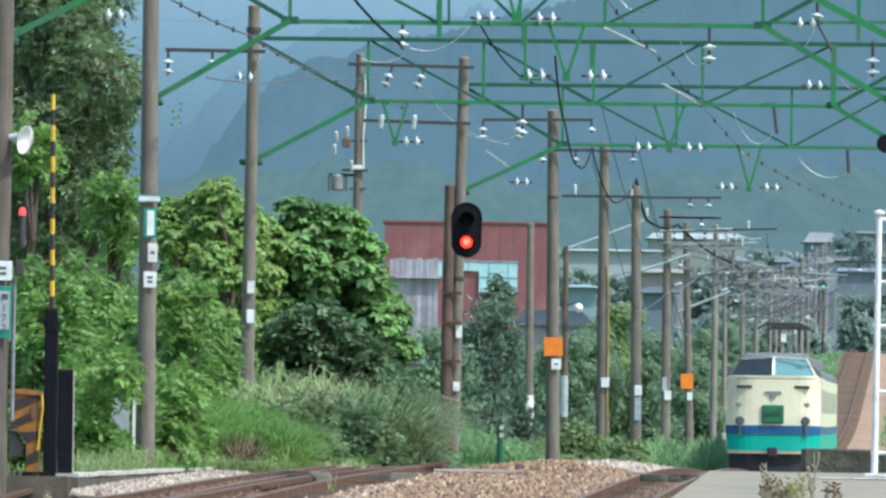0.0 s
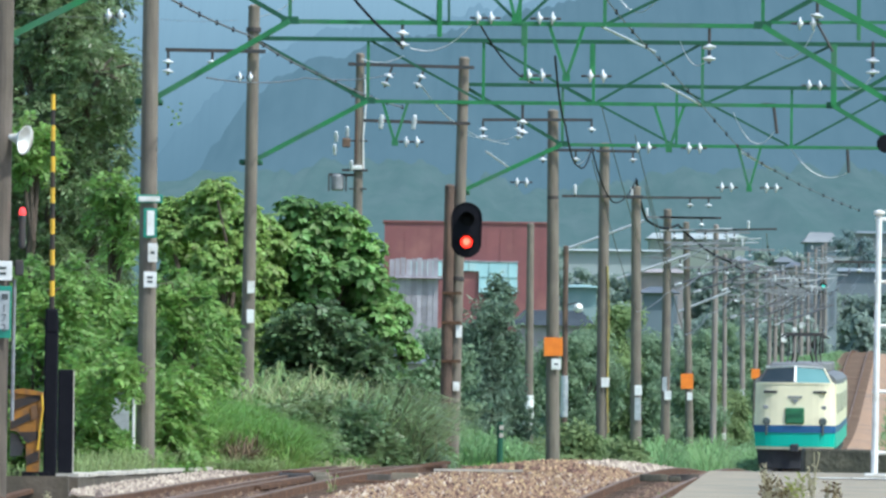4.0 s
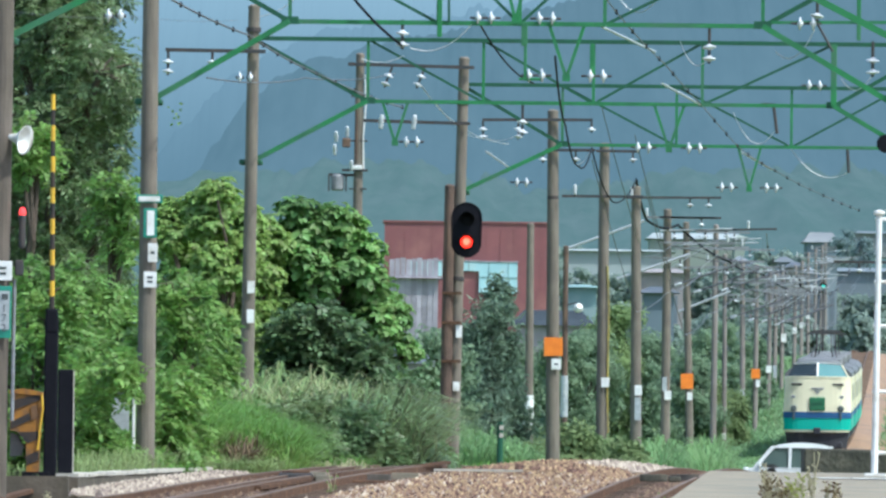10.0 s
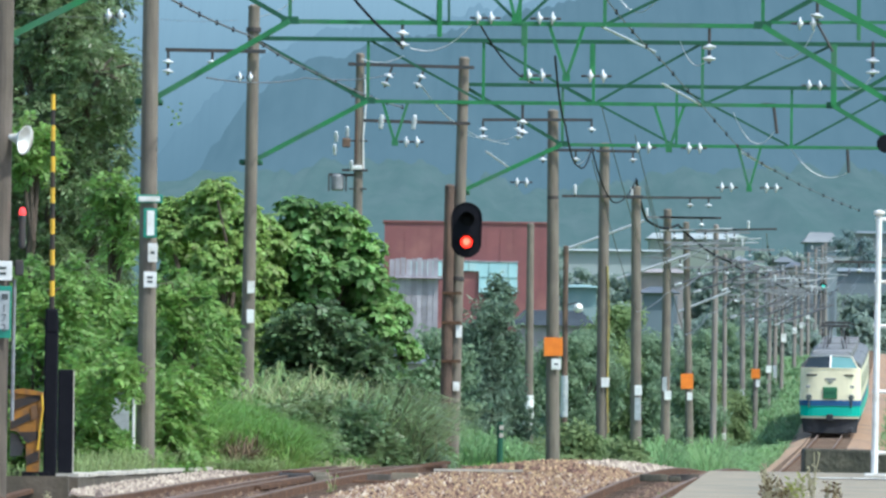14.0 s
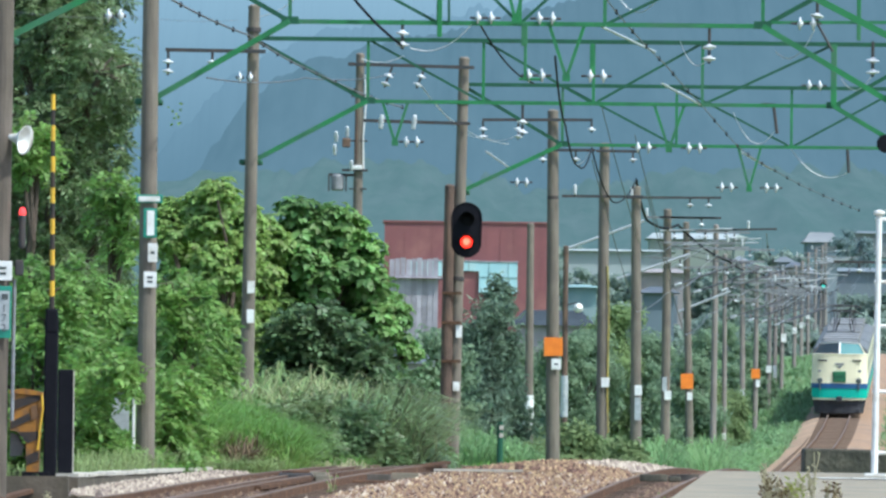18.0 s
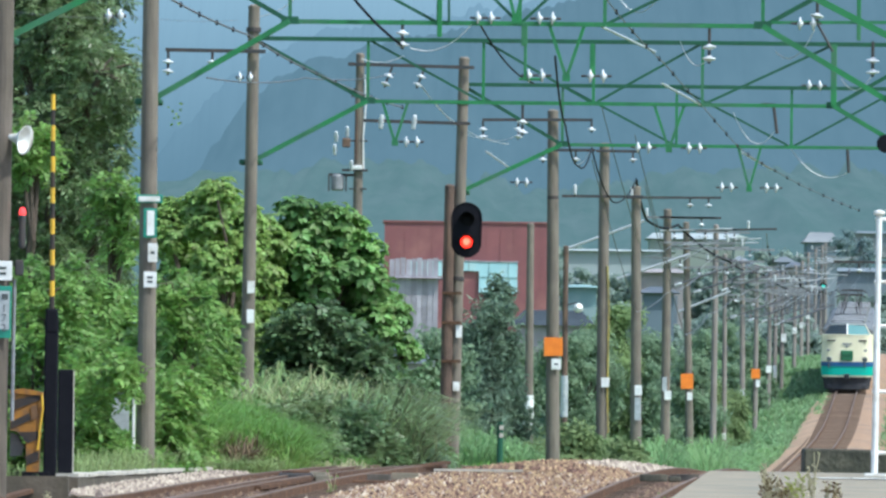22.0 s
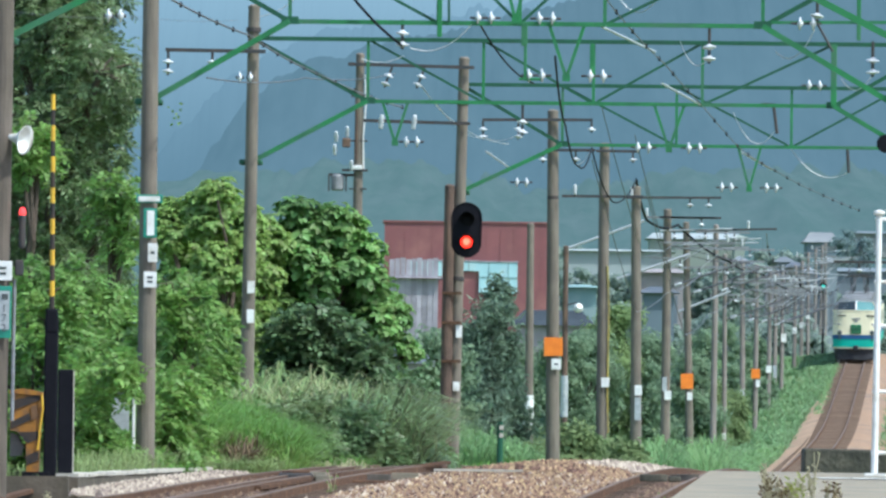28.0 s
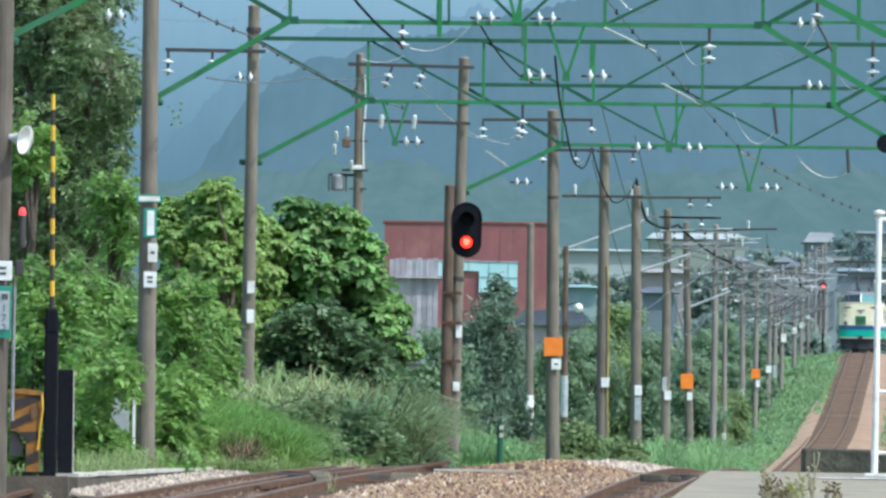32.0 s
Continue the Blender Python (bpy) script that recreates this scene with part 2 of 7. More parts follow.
M_LAMPGREY = mat("lamp_housing_grey", (0.085, 0.105, 0.105), (0.065, 0.08, 0.085), 0.6, 3.0)
M_CARWHITE = mat("white_car_paint", (0.86, 0.88, 0.88), (0.80, 0.82, 0.82), 0.25, 1.0)
M_CARSILVER = mat("pale_car_paint", (0.76, 0.78, 0.77), (0.70, 0.72, 0.71), 0.3, 1.0)
M_CARGLASS = mat("tinted_car_window", (0.07, 0.11, 0.105), (0.09, 0.13, 0.12), 0.15, 0.8)
M_TYRE = mat("tyre_rubber", (0.02, 0.02, 0.02), (0.03, 0.03, 0.03), 0.85)
M_REDLAMP = mat("red_lamp", (0.5, 0.02, 0.01), (0.4, 0.02, 0.01), 0.3, emit=((1.0, 0.028, 0.014), 1.7))
M_REDCORE = mat("lamp_core", (0.6, 0.15, 0.15), (0.6, 0.15, 0.15), 0.3, emit=((1.0, 0.13, 0.07), 2.0))
M_REDSMALL = mat("small_red_lamp", (0.5, 0.02, 0.02), (0.4, 0.02, 0.02), 0.3, emit=((1.0, 0.05, 0.05), 1.4))
M_GREENLAMP = mat("green_lamp", (0.02, 0.4, 0.3), (0.02, 0.3, 0.25), 0.3, emit=((0.03, 0.6, 0.45), 0.5))
M_SIGNTEAL = mat("teal_sign_border", (0.03, 0.26, 0.18), (0.03, 0.2, 0.14), 0.5)
M_RUSTPLATE = mat("rust_plate", (0.17, 0.085, 0.035), (0.11, 0.06, 0.03), 0.8, 8.0)
M_MOTOR = mat("dusty_grey_cover", (0.22, 0.19, 0.17), (0.16, 0.14, 0.12), 0.8, 6.0)
M_BAR = mat("sign_bars", (0.05, 0.06, 0.06), (0.08, 0.09, 0.09), 0.6)


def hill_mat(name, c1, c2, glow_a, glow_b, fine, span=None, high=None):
    """Far wooded slope seen through a lot of air: a dull surface with the haze before it painted as a faint glow."""
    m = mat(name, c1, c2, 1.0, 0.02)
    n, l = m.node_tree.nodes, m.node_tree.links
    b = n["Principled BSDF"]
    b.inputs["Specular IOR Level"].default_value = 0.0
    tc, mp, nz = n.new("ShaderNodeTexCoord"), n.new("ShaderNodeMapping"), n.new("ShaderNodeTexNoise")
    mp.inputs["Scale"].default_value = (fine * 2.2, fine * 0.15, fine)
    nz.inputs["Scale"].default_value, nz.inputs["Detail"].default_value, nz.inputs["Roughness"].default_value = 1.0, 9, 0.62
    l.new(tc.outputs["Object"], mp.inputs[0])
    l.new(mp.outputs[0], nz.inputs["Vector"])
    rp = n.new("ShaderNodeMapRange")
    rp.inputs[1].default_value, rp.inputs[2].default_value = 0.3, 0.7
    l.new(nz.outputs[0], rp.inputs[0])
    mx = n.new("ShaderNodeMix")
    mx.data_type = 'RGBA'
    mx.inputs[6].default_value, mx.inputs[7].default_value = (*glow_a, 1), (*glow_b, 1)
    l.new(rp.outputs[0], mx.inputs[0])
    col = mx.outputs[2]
    # Haze that pales with height is painted into the glow as well.
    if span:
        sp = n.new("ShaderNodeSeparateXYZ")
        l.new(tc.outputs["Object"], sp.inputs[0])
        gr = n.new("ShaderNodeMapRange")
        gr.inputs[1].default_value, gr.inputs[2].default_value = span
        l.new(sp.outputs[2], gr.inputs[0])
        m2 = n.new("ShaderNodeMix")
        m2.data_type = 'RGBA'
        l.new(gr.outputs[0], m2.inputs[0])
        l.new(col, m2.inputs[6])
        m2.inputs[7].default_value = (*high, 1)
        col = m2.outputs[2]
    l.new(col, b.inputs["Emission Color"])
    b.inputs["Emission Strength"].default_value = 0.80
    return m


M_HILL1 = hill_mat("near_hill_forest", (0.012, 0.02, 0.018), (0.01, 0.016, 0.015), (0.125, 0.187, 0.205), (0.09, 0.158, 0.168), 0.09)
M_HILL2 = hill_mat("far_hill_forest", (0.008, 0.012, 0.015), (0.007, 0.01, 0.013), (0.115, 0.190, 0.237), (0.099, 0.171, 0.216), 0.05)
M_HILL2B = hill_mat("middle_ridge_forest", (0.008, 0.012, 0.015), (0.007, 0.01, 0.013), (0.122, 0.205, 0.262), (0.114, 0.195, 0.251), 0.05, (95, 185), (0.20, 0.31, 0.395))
M_HILL3 = hill_mat("sky_glow_ridge", (0.008, 0.012, 0.014), (0.007, 0.01, 0.012), (0.125, 0.21, 0.27), (0.115, 0.197, 0.256), 0.012, (105, 188), (0.24, 0.36, 0.45))


# ---- mesh helpers ----
class Geo:
    def __init__(self):
        self.v, self.f = [], []

    def add(self, vs, fs):
        k = len(self.v)
        self.v += [tuple(p) for p in vs]
        self.f += [tuple(i + k for i in f) for f in fs]
        return self

    def box(self, c, s, m=None, bev=0.0):
        x, y, z = (k / 2 for k in s)
        b = min(bev, x, y, z)
        vs, fs = [], []
        if b <= 0:
            vs = [Vector((i * x, j * y, k * z)) for k in (-1, 1) for j in (-1, 1) for i in (-1, 1)]
            fs = [(0, 2, 3, 1), (4, 5, 7, 6), (0, 1, 5, 4), (2, 6, 7, 3), (0, 4, 6, 2), (1, 3, 7, 5)]
        else:
            bm = bmesh.new()
            bmesh.ops.create_cube(bm, size=1)
            for p in bm.verts:
                p.co = Vector((p.co.x * s[0], p.co.y * s[1], p.co.z * s[2]))
            bmesh.ops.bevel(bm, geom=bm.edges[:], offset=b, segments=2, profile=0.5, affect='EDGES')
            bm.verts.index_update()
            vs = [p.co.copy() for p in bm.verts]
            fs = [[p.index for p in f.verts] for f in bm.faces]
            bm.free()
        if m is not None:
            vs = [m @ p for p in vs]
        return self.add([p + Vector(c) for p in vs], fs)

    def cyl(self, a, b, r0, r1=None, n=10, caps=True):
        a, b = Vector(a), Vector(b)
        r1 = r0 if r1 is None else r1
        w = (b - a).normalized()
        u = w.orthogonal().normalized()
        t = w.cross(u)
        vs = []
        for p, r in ((a, r0), (b, r1)):
            for i in range(n):
                an = 2 * math.pi * i / n
                vs.append(p + (u * math.cos(an) + t * math.sin(an)) * r)
        fs = [(i, (i + 1) % n, n + (i + 1) % n, n + i) for i in range(n)]
        if caps:
            fs += [tuple(range(n - 1, -1, -1)), tuple(range(n, 2 * n))]
        return self.add(vs, fs)

    def bar(self, a, b, w, h):
        """A square bar from a to b."""
        a, b = Vector(a), Vector(b)
        d = (b - a).normalized()
        side = d.cross(Vector((0, 1, 0)))
        if side.length < 0.1:
            side = d.cross(Vector((1, 0, 0)))
        side.normalize()
        up = side.cross(d)
        vs = [p + side * i * w / 2 + up * j * h / 2 for p in (a, b) for i, j in ((-1, -1), (1, -1), (1, 1), (-1, 1))]
        return self.add(vs, [(0, 1, 5, 4), (1, 2, 6, 5), (2, 3, 7, 6), (3, 0, 4, 7), (3, 2, 1, 0), (4, 5, 6, 7)])

    def tube(self, pts, r, n=6):
        pts = [Vector(p) for p in pts]
        vs, fs = [], []
        for k, p in enumerate(pts):
            w = (pts[min(k + 1, len(pts) - 1)] - pts[max(k - 1, 0)]).normalized()
            u = w.cross(Vector((0.13, 0.07, 1))).normalized()
            t = w.cross(u)
            for i in range(n):
                an = 2 * math.pi * i / n
                vs.append(p + (u * math.cos(an) + t * math.sin(an)) * r)
        for k in range(len(pts) - 1):
            fs += [(k * n + i, k * n + (i + 1) % n, (k + 1) * n + (i + 1) % n, (k + 1) * n + i) for i in range(n)]
        fs += [tuple(range(n - 1, -1, -1)), tuple(range((len(pts) - 1) * n, len(pts) * n))]
        return self.add(vs, fs)

    def lathe(self, prof, n=12, m=None):
        """Profile of (radius, height) round z, moved by m."""
        vs = [Vector((r * math.cos(2 * math.pi * i / n), r * math.sin(2 * math.pi * i / n), h)) for r, h in prof for i in range(n)]
        if m is not None:
            vs = [m @ p for p in vs]
        fs = [(k * n + i, k * n + (i + 1) % n, (k + 1) * n + (i + 1) % n, (k + 1) * n + i) for k in range(len(prof) - 1) for i in range(n)]
        fs += [tuple(range(n - 1, -1, -1)), tuple(range((len(prof) - 1) * n, len(prof) * n))]
        return self.add(vs, fs)

    def prism(self, outline, y0, y1):
        """An outline of (x, z) drawn out from y0 to y1."""
        n = len(outline)
        vs = [(x, y, z) for y in (y0, y1) for x, z in outline]
        fs = [(i, (i + 1) % n, n + (i + 1) % n, n + i) for i in range(n)] + [tuple(range(n - 1, -1, -1)), tuple(range(n, 2 * n))]
        return self.add(vs, fs)

    def mesh(self, name, material, smooth=False):
        me = bpy.data.meshes.new(name)
        me.from_pydata([tuple(p) for p in self.v], [], self.f)
        me.materials.append(material)
        if smooth:
            me.shade_smooth()
        return me


def fast_mesh(name, verts, faces, material):
    """A mesh of equal polygons from arrays."""
    me = bpy.data.meshes.new(name)
    nv, nf, k = len(verts), len(faces), faces.shape[1]
    me.vertices.add(nv)
    me.vertices.foreach_set("co", np.asarray(verts, dtype=np.float32).ravel())
    me.loops.add(nf * k)
    me.loops.foreach_set("vertex_index", np.asarray(faces, dtype=np.int32).ravel())
    me.polygons.add(nf)
    me.polygons.foreach_set("loop_start", np.arange(0, nf * k, k, dtype=np.int32))
    me.update(calc_edges=True)
    me.materials.append(material)
    return me


def thing(name, at=(0, 0, 0), label="", category="", group="", kind="", rz=0.0):
    ob = new(name)
    ob.empty_display_size = 0.2
    ob.matrix_world = pose(*at, 0, 0, rz)
    return tagged(ob, label, category, group, kind)


def part(name, geo, material, parent, label="", smooth=False):
    me = geo.mesh(name, material, smooth) if isinstance(geo, Geo) else geo
    ob = new(name, me)
    ob.parent = parent
    if label:
        tagged(ob, label)
    return ob


def solid(name, geo, material, label, category, group="", kind="", smooth=False):
    """A thing that is one mesh."""
    me = geo.mesh(name, material, smooth) if isinstance(geo, Geo) else geo
    return tagged(new(name, me), label, category, group, kind)


# ---- the line: where the rails run ----
RAIL_Y = [-60, 0, 60, 110, 150, 178, 206, 240, 282, 315, 345, 387, 420, 455, 488, 520, 545, 570, 595, 619, 642, 666, 700, 722, 743, 800, 900, 1000, 1600, 5000]
RAIL_Z = [-0.3, -0.1, 0.1, 0.3, 0.64, 0.95, 1.2, 1.35, 1.13, 0.92, 0.79, 0.88, 1.06, 1.40, 1.79, 2.23, 2.67, 3.18, 3.92, 4.7, 5.4, 6.2, 7.3, 7.95, 8.4, 8.8, 8.9, 8.9, 8.9, 8.9]


def rail_z(y):
    """Height of the rail heads, smoothed over the table."""
    s = 0
    for k in (-14, -7, 0, 7, 14):
        s += np.interp(y + k, RAIL_Y, RAIL_Z)
    return s / 5


def main_x(y):
    return 10.13 + 0.0437 * (y - 345) - 0.1 * math.exp(-((y - 455) / 45) ** 2)


def loop_x(y):
    """The second track, which joins the main line past the crest."""
    t = min(max((y - 255) / 85, 0), 1)
    return main_x(y) - 6.1 * (1 - t * t * (3 - 2 * t))


def siding_x(y):
    t = min(max((y - 175) / 95, 0), 1)
    return loop_x(y) - 0.9 * (1 - t * t * (3 - 2 * t)) - 0.035 * max(0, 176 - y)


def ground_z(x, y):
    d = x - main_x(y)
    z = rail_z(y)
    left, right = (-9.5, 2.0) if y < 330 else (-1.4, 2.5)
    out = max(left - d, d - right, 0)
    z -= (0.38 if y < 330 else 0.5) - (0.10 if y < 330 else 0.0) * min(1, out) + 0.55 * (1 - math.exp(-out * 0.35)) * (1 if y > 300 else 0.35)
    if 346.5 < y < 357.5:
        z = max(z, rail_z(352) - 0.06) - 0.1
    if out > 0 and y > 430:
        z += 0.10 * math.sin(y * 0.11 + x * 0.6)
    if out > 25:
        z += 0.02 * (out - 25) * (0.5 + 0.5 * math.sin(y * 0.01))
    return z


# ---- ground, hills ----
def build_ground():
    ys = list(range(-60, 130, 10)) + list(range(130, 420, 3)) + list(range(420, 780, 6)) + list(range(780, 1700, 40)) + [1900, 2300, 3000, 3900, 4900]
    offs = [-600, -300, -160, -90, -60, -45, -34, -26, -20, -16, -13, -11, -9.5, -8, -6.5, -5, -3.6, -2.4, -1.2, 0, 1.2, 2.4, 3.4, 4.5, 6, 8, 11, 15, 20, 28, 40, 60, 100, 200, 380, 700]
    vs, fs = [], []
    for y in ys:
        w = 1 if y < 1000 else 1 + (y - 1000) / 1000
        for o in offs:
            x = main_x(min(y, 1200)) + o * w
            vs.append((x, y, ground_z(x, y)))
    n = len(offs)
    for j in range(len(ys) - 1):
        for i in range(n - 1):
            fs.append((j * n + i, j * n + i + 1, (j + 1) * n + i + 1, (j + 1) * n + i))
    me = bpy.data.meshes.new("ground")
    me.from_pydata(vs, [], fs)
    me.materials.append(M_GROUND)
    me.shade_smooth()
    tagged(new("ground", me), "grassy ground with earth patches along the railway", "ground", kind="structure")


build_ground()


def hill(name, y0, y1, profile, material, label, rough, slope=1.3, crowns=2.6):
    """A wooded ridge: profile gives (x, crest height), the front slope runs from y0 to the crest at y1."""
    px, pz = [p[0] for p in profile], [p[1] for p in profile]
    xs = np.concatenate([np.linspace(px[0], -190, 30), np.linspace(-185, 185, 460), np.linspace(190, px[-1], 30)])
    nx, ny = len(xs), 14
    vs, fs = [], []
    for j in range(ny + 1):
        t = j / ny
        for x in xs:
            top = float(np.interp(x, px, pz))
            z = 8 + (top - 8) * (t ** slope)
            k = rough * (0.3 + 0.7 * t)
            z += k * noise.fractal(Vector((x * 0.012, t * 2, y0 * 0.01)), 1.0, 2.0, 3)
            z += 0.8 * rough * (noise.fractal(Vector((x * 0.11, t * 9, 3)), 1.0, 2.2, 4)) * t
            z += crowns * t ** 8 * abs(noise.noise(Vector((x * 0.3, t * 14, y0)))) * (0.4 + abs(noise.noise(Vector((x * 0.05, 7, y0)))) * 2)
            vs.append((x, y0 + (y1 - y0) * t, z if t > 0 else 0))
    for x in xs:
        vs.append((x, y1 + (y1 - y0), 0))
    n = nx
    for j in range(ny + 1):
        for i in range(n - 1):
            fs.append((j * n + i, j * n + i + 1, (j + 1) * n + i + 1, (j + 1) * n + i))
    me = bpy.data.meshes.new(name)
    me.from_pydata(vs, [], fs)
    me.materials.append(material)
    me.shade_smooth()
    tagged(new(name, me), label, "hill", kind="structure")


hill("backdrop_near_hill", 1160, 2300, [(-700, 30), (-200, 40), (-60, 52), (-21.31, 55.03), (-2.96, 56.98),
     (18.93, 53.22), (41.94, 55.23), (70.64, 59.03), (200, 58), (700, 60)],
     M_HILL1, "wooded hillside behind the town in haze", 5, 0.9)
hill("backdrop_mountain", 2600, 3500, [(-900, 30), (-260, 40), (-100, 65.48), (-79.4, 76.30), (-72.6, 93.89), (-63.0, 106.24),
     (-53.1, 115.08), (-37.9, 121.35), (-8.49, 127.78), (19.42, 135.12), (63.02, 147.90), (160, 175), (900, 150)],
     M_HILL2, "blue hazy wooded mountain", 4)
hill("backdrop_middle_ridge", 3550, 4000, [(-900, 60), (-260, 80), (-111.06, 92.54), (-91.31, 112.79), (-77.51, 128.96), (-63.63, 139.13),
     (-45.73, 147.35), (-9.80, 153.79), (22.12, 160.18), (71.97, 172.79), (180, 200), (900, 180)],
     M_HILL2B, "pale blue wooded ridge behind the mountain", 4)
# Raised to hide the low sky; its glow is painted sky blue.
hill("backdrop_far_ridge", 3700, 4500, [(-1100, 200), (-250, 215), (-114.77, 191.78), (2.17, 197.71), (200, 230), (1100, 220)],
     M_HILL3, "pale glowing ridge standing in for the low sky", 5)


# ---- tracks ----
def track(name, fx, y0, y1, label, near):
    tr = thing(name, (0, 0, 0), label, "track", kind="structure")
    ys = np.arange(y0, y1 + 0.1, 3.0)
    for s in (-0.5335 - 0.033, 0.5335 + 0.033):
        for nm, w, h, top, m in (("rail", 0.062, 0.13, -0.012, M_RAIL), ("rail_head", 0.066, 0.02, 0.006, M_RAILTOP)):
            g = Geo()
            vs, fs = [], []
            for y in ys:
                x, z = fx(y) + s, rail_z(y) + top
                vs += [(x - w / 2, y, z - h), (x + w / 2, y, z - h), (x + w / 2, y, z), (x - w / 2, y, z)]
            for k in range(len(ys) - 1):
                fs += [(4 * k + i, 4 * k + (i + 1) % 4, 4 * k + 4 + (i + 1) % 4, 4 * k + 4 + i) for i in range(4)]
            part(nm, g.add(vs, fs), m, tr)
    # ballast bed
    g = Geo()
    prof = [(-2.35, -0.5), (-1.45, -0.2), (-0.7, -0.17), (0.7, -0.17), (1.45, -0.2), (2.5, -0.5)]
    slim = [(-1.5, -0.5), (-1.12, -0.2), (-0.7, -0.17), (0.7, -0.17), (1.45, -0.2), (2.6, -0.5)]
    vs = [(fx(y) + o + 0.14 * noise.noise(Vector((y * 0.35, o, 0))), y, rail_z(y) + h + (0.03 if y < 290 else 0.006) * noise.noise(Vector((y * 0.9, o * 2, 5)))) for y in ys for o, h in (prof if y < 345 else slim)]
    fs = [(k * 6 + i, k * 6 + i + 1, k * 6 + 7 + i, k * 6 + 6 + i) for k in range(len(ys) - 1) for i in range(5)]
    part("ballast_bed", g.add(vs, fs), M_BALLAST, tr, smooth=True)
    me = Geo().box((0, 0, 0), (2.1, 0.22, 0.14)).mesh("sleeper", M_SLEEPER)
    rest = Geo()
    for y in np.arange(y0 + 0.3, y1, 0.62):
        z = rail_z(y) - 0.2
        if near[0] < y < near[1]:
            ob = new("sleeper", me)
            ob.parent = tr
            ob.matrix_local = pose(fx(y) + random.uniform(-0.03, 0.03), y, z, 0, 0, -2.5 + random.uniform(-1, 1))
        else:
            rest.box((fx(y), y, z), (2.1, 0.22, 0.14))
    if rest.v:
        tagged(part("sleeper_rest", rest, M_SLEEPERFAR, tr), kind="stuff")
    return tr


track("track_1", main_x, -50, 900, "single railway line with rusty rails on brown ballast", (150, 300))
track("track_2", loop_x, -50, 339, "station loop track with rusty rails and ballast", (150, 300))
track("track_3", siding_x, 60, 270, "old siding track with rusty rails joining the loop", (150, 250))


def stones(name, fx, y0, y1, lo, hi, n, material, label, size=(0.03, 0.10), lift=-0.2, tilt=0.0):
    """Loose ballast stones strewn over a strip beside a track."""
    rng = np.random.default_rng(len(name) + n)
    base = np.array([(1, 0, -0.3), (-0.5, 0.87, -0.3), (-0.5, -0.87, -0.3), (0.1, 0.1, 0.8)])
    tri = np.array([(0, 1, 3), (1, 2, 3), (2, 0, 3)])
    V, Fc = [], []
    for i in range(n):
        y = rng.uniform(y0, y1)
        o = rng.uniform(lo, hi)
        s = rng.uniform(*size)
        a = rng.uniform(0, 6.28)
        R = np.array([[math.cos(a), -math.sin(a), 0], [math.sin(a), math.cos(a), 0], [0, 0, 1]])
        p = (base * rng.uniform(0.7, 1.3, (4, 3))) @ R.T * s
        x = fx(y) + o
        e = min(abs(o - lo), abs(hi - o))
        V.append(p + np.array([x, y, rail_z(y) + lift + tilt * (hi - o) / (hi - lo) + min(0.14, e * 0.12) + rng.uniform(-0.01, 0.02)]))
        Fc.append(tri + 4 * i)
    me = fast_mesh(name, np.concatenate(V), np.concatenate(Fc), material)
    tagged(new(name, me), label, "ballast", kind="stuff")


def dirt_shoulder():
    """Trodden sandy earth on the left shoulder of the main line, thinning out up the slope."""
    ys = np.arange(392, 640, 4.0)
    vs = []
    for y in ys:
        w = float(np.interp(y, [392, 430, 560, 610, 640], [1.0, 1.0, 0.95, 0.8, 0.3]))
        for k in range(5):
            o = float(np.interp(y, [392, 500, 560], [-0.64, -0.8, -1.0])) - w * k / 4 + (0.10 * noise.noise(Vector((y * 0.12, k, 9))) if k == 4 else 0.0)
            vs.append((main_x(y) + o, y, rail_z(y) - 0.11 - 0.3 * (k / 4) ** 1.2 + 0.015 * noise.noise(Vector((y * 0.4, k * 3, 2)))))
    fs = [(5 * j + i, 5 * j + i + 1, 5 * j + 6 + i, 5 * j + 5 + i) for j in range(len(ys) - 1) for i in range(4)]
    tagged(new("path", Geo().add(vs, fs).mesh("path", M_SAND, True)), "trodden sandy brown earth shoulder beside the track", "path", kind="structure")


dirt_shoulder()
M_RSTONE = mat("rusty_stone", (0.16, 0.10, 0.068), (0.095, 0.062, 0.044), 0.95, 3.0, island=0.5)
stones("ballast_stones", main_x, 168, 285, -5.0, -0.75, 34000, M_STONE, "loose brown ballast stones between the tracks", lift=-0.2)
stones("rusty_ballast", main_x, 150, 285, -0.6, 1.35, 9000, M_RSTONE, "rust-brown ballast stones in the main track", lift=-0.24)
stones("rusty_ballast", loop_x, 165, 285, -2.4, 0.7, 13000, M_RSTONE, "rust-brown ballast stones in the loop track", lift=-0.27)
stones("ballast_stones", main_x, 168, 285, -5.2, -0.75, 2200, M_PSTONE, "scattered pale ballast stones between the tracks", lift=-0.19)
stones("ballast_stones", main_x, 215, 275, -4.4, -1.2, 9000, M_STONE, "heap of brown ballast stones between the tracks", lift=-0.07)
stones("pale_ballast", main_x, 228, 275, -3.0, -1.0, 3600, M_WSTONE, "pale fresh ballast stones on the heap", size=(0.04, 0.12), lift=-0.05)
stones("pale_ballast", siding_x, 179, 211, -1.75, -0.75, 7500, M_WSTONE, "pale ballast stones heaped beside the siding", size=(0.04, 0.1), lift=-0.2, tilt=0.13)


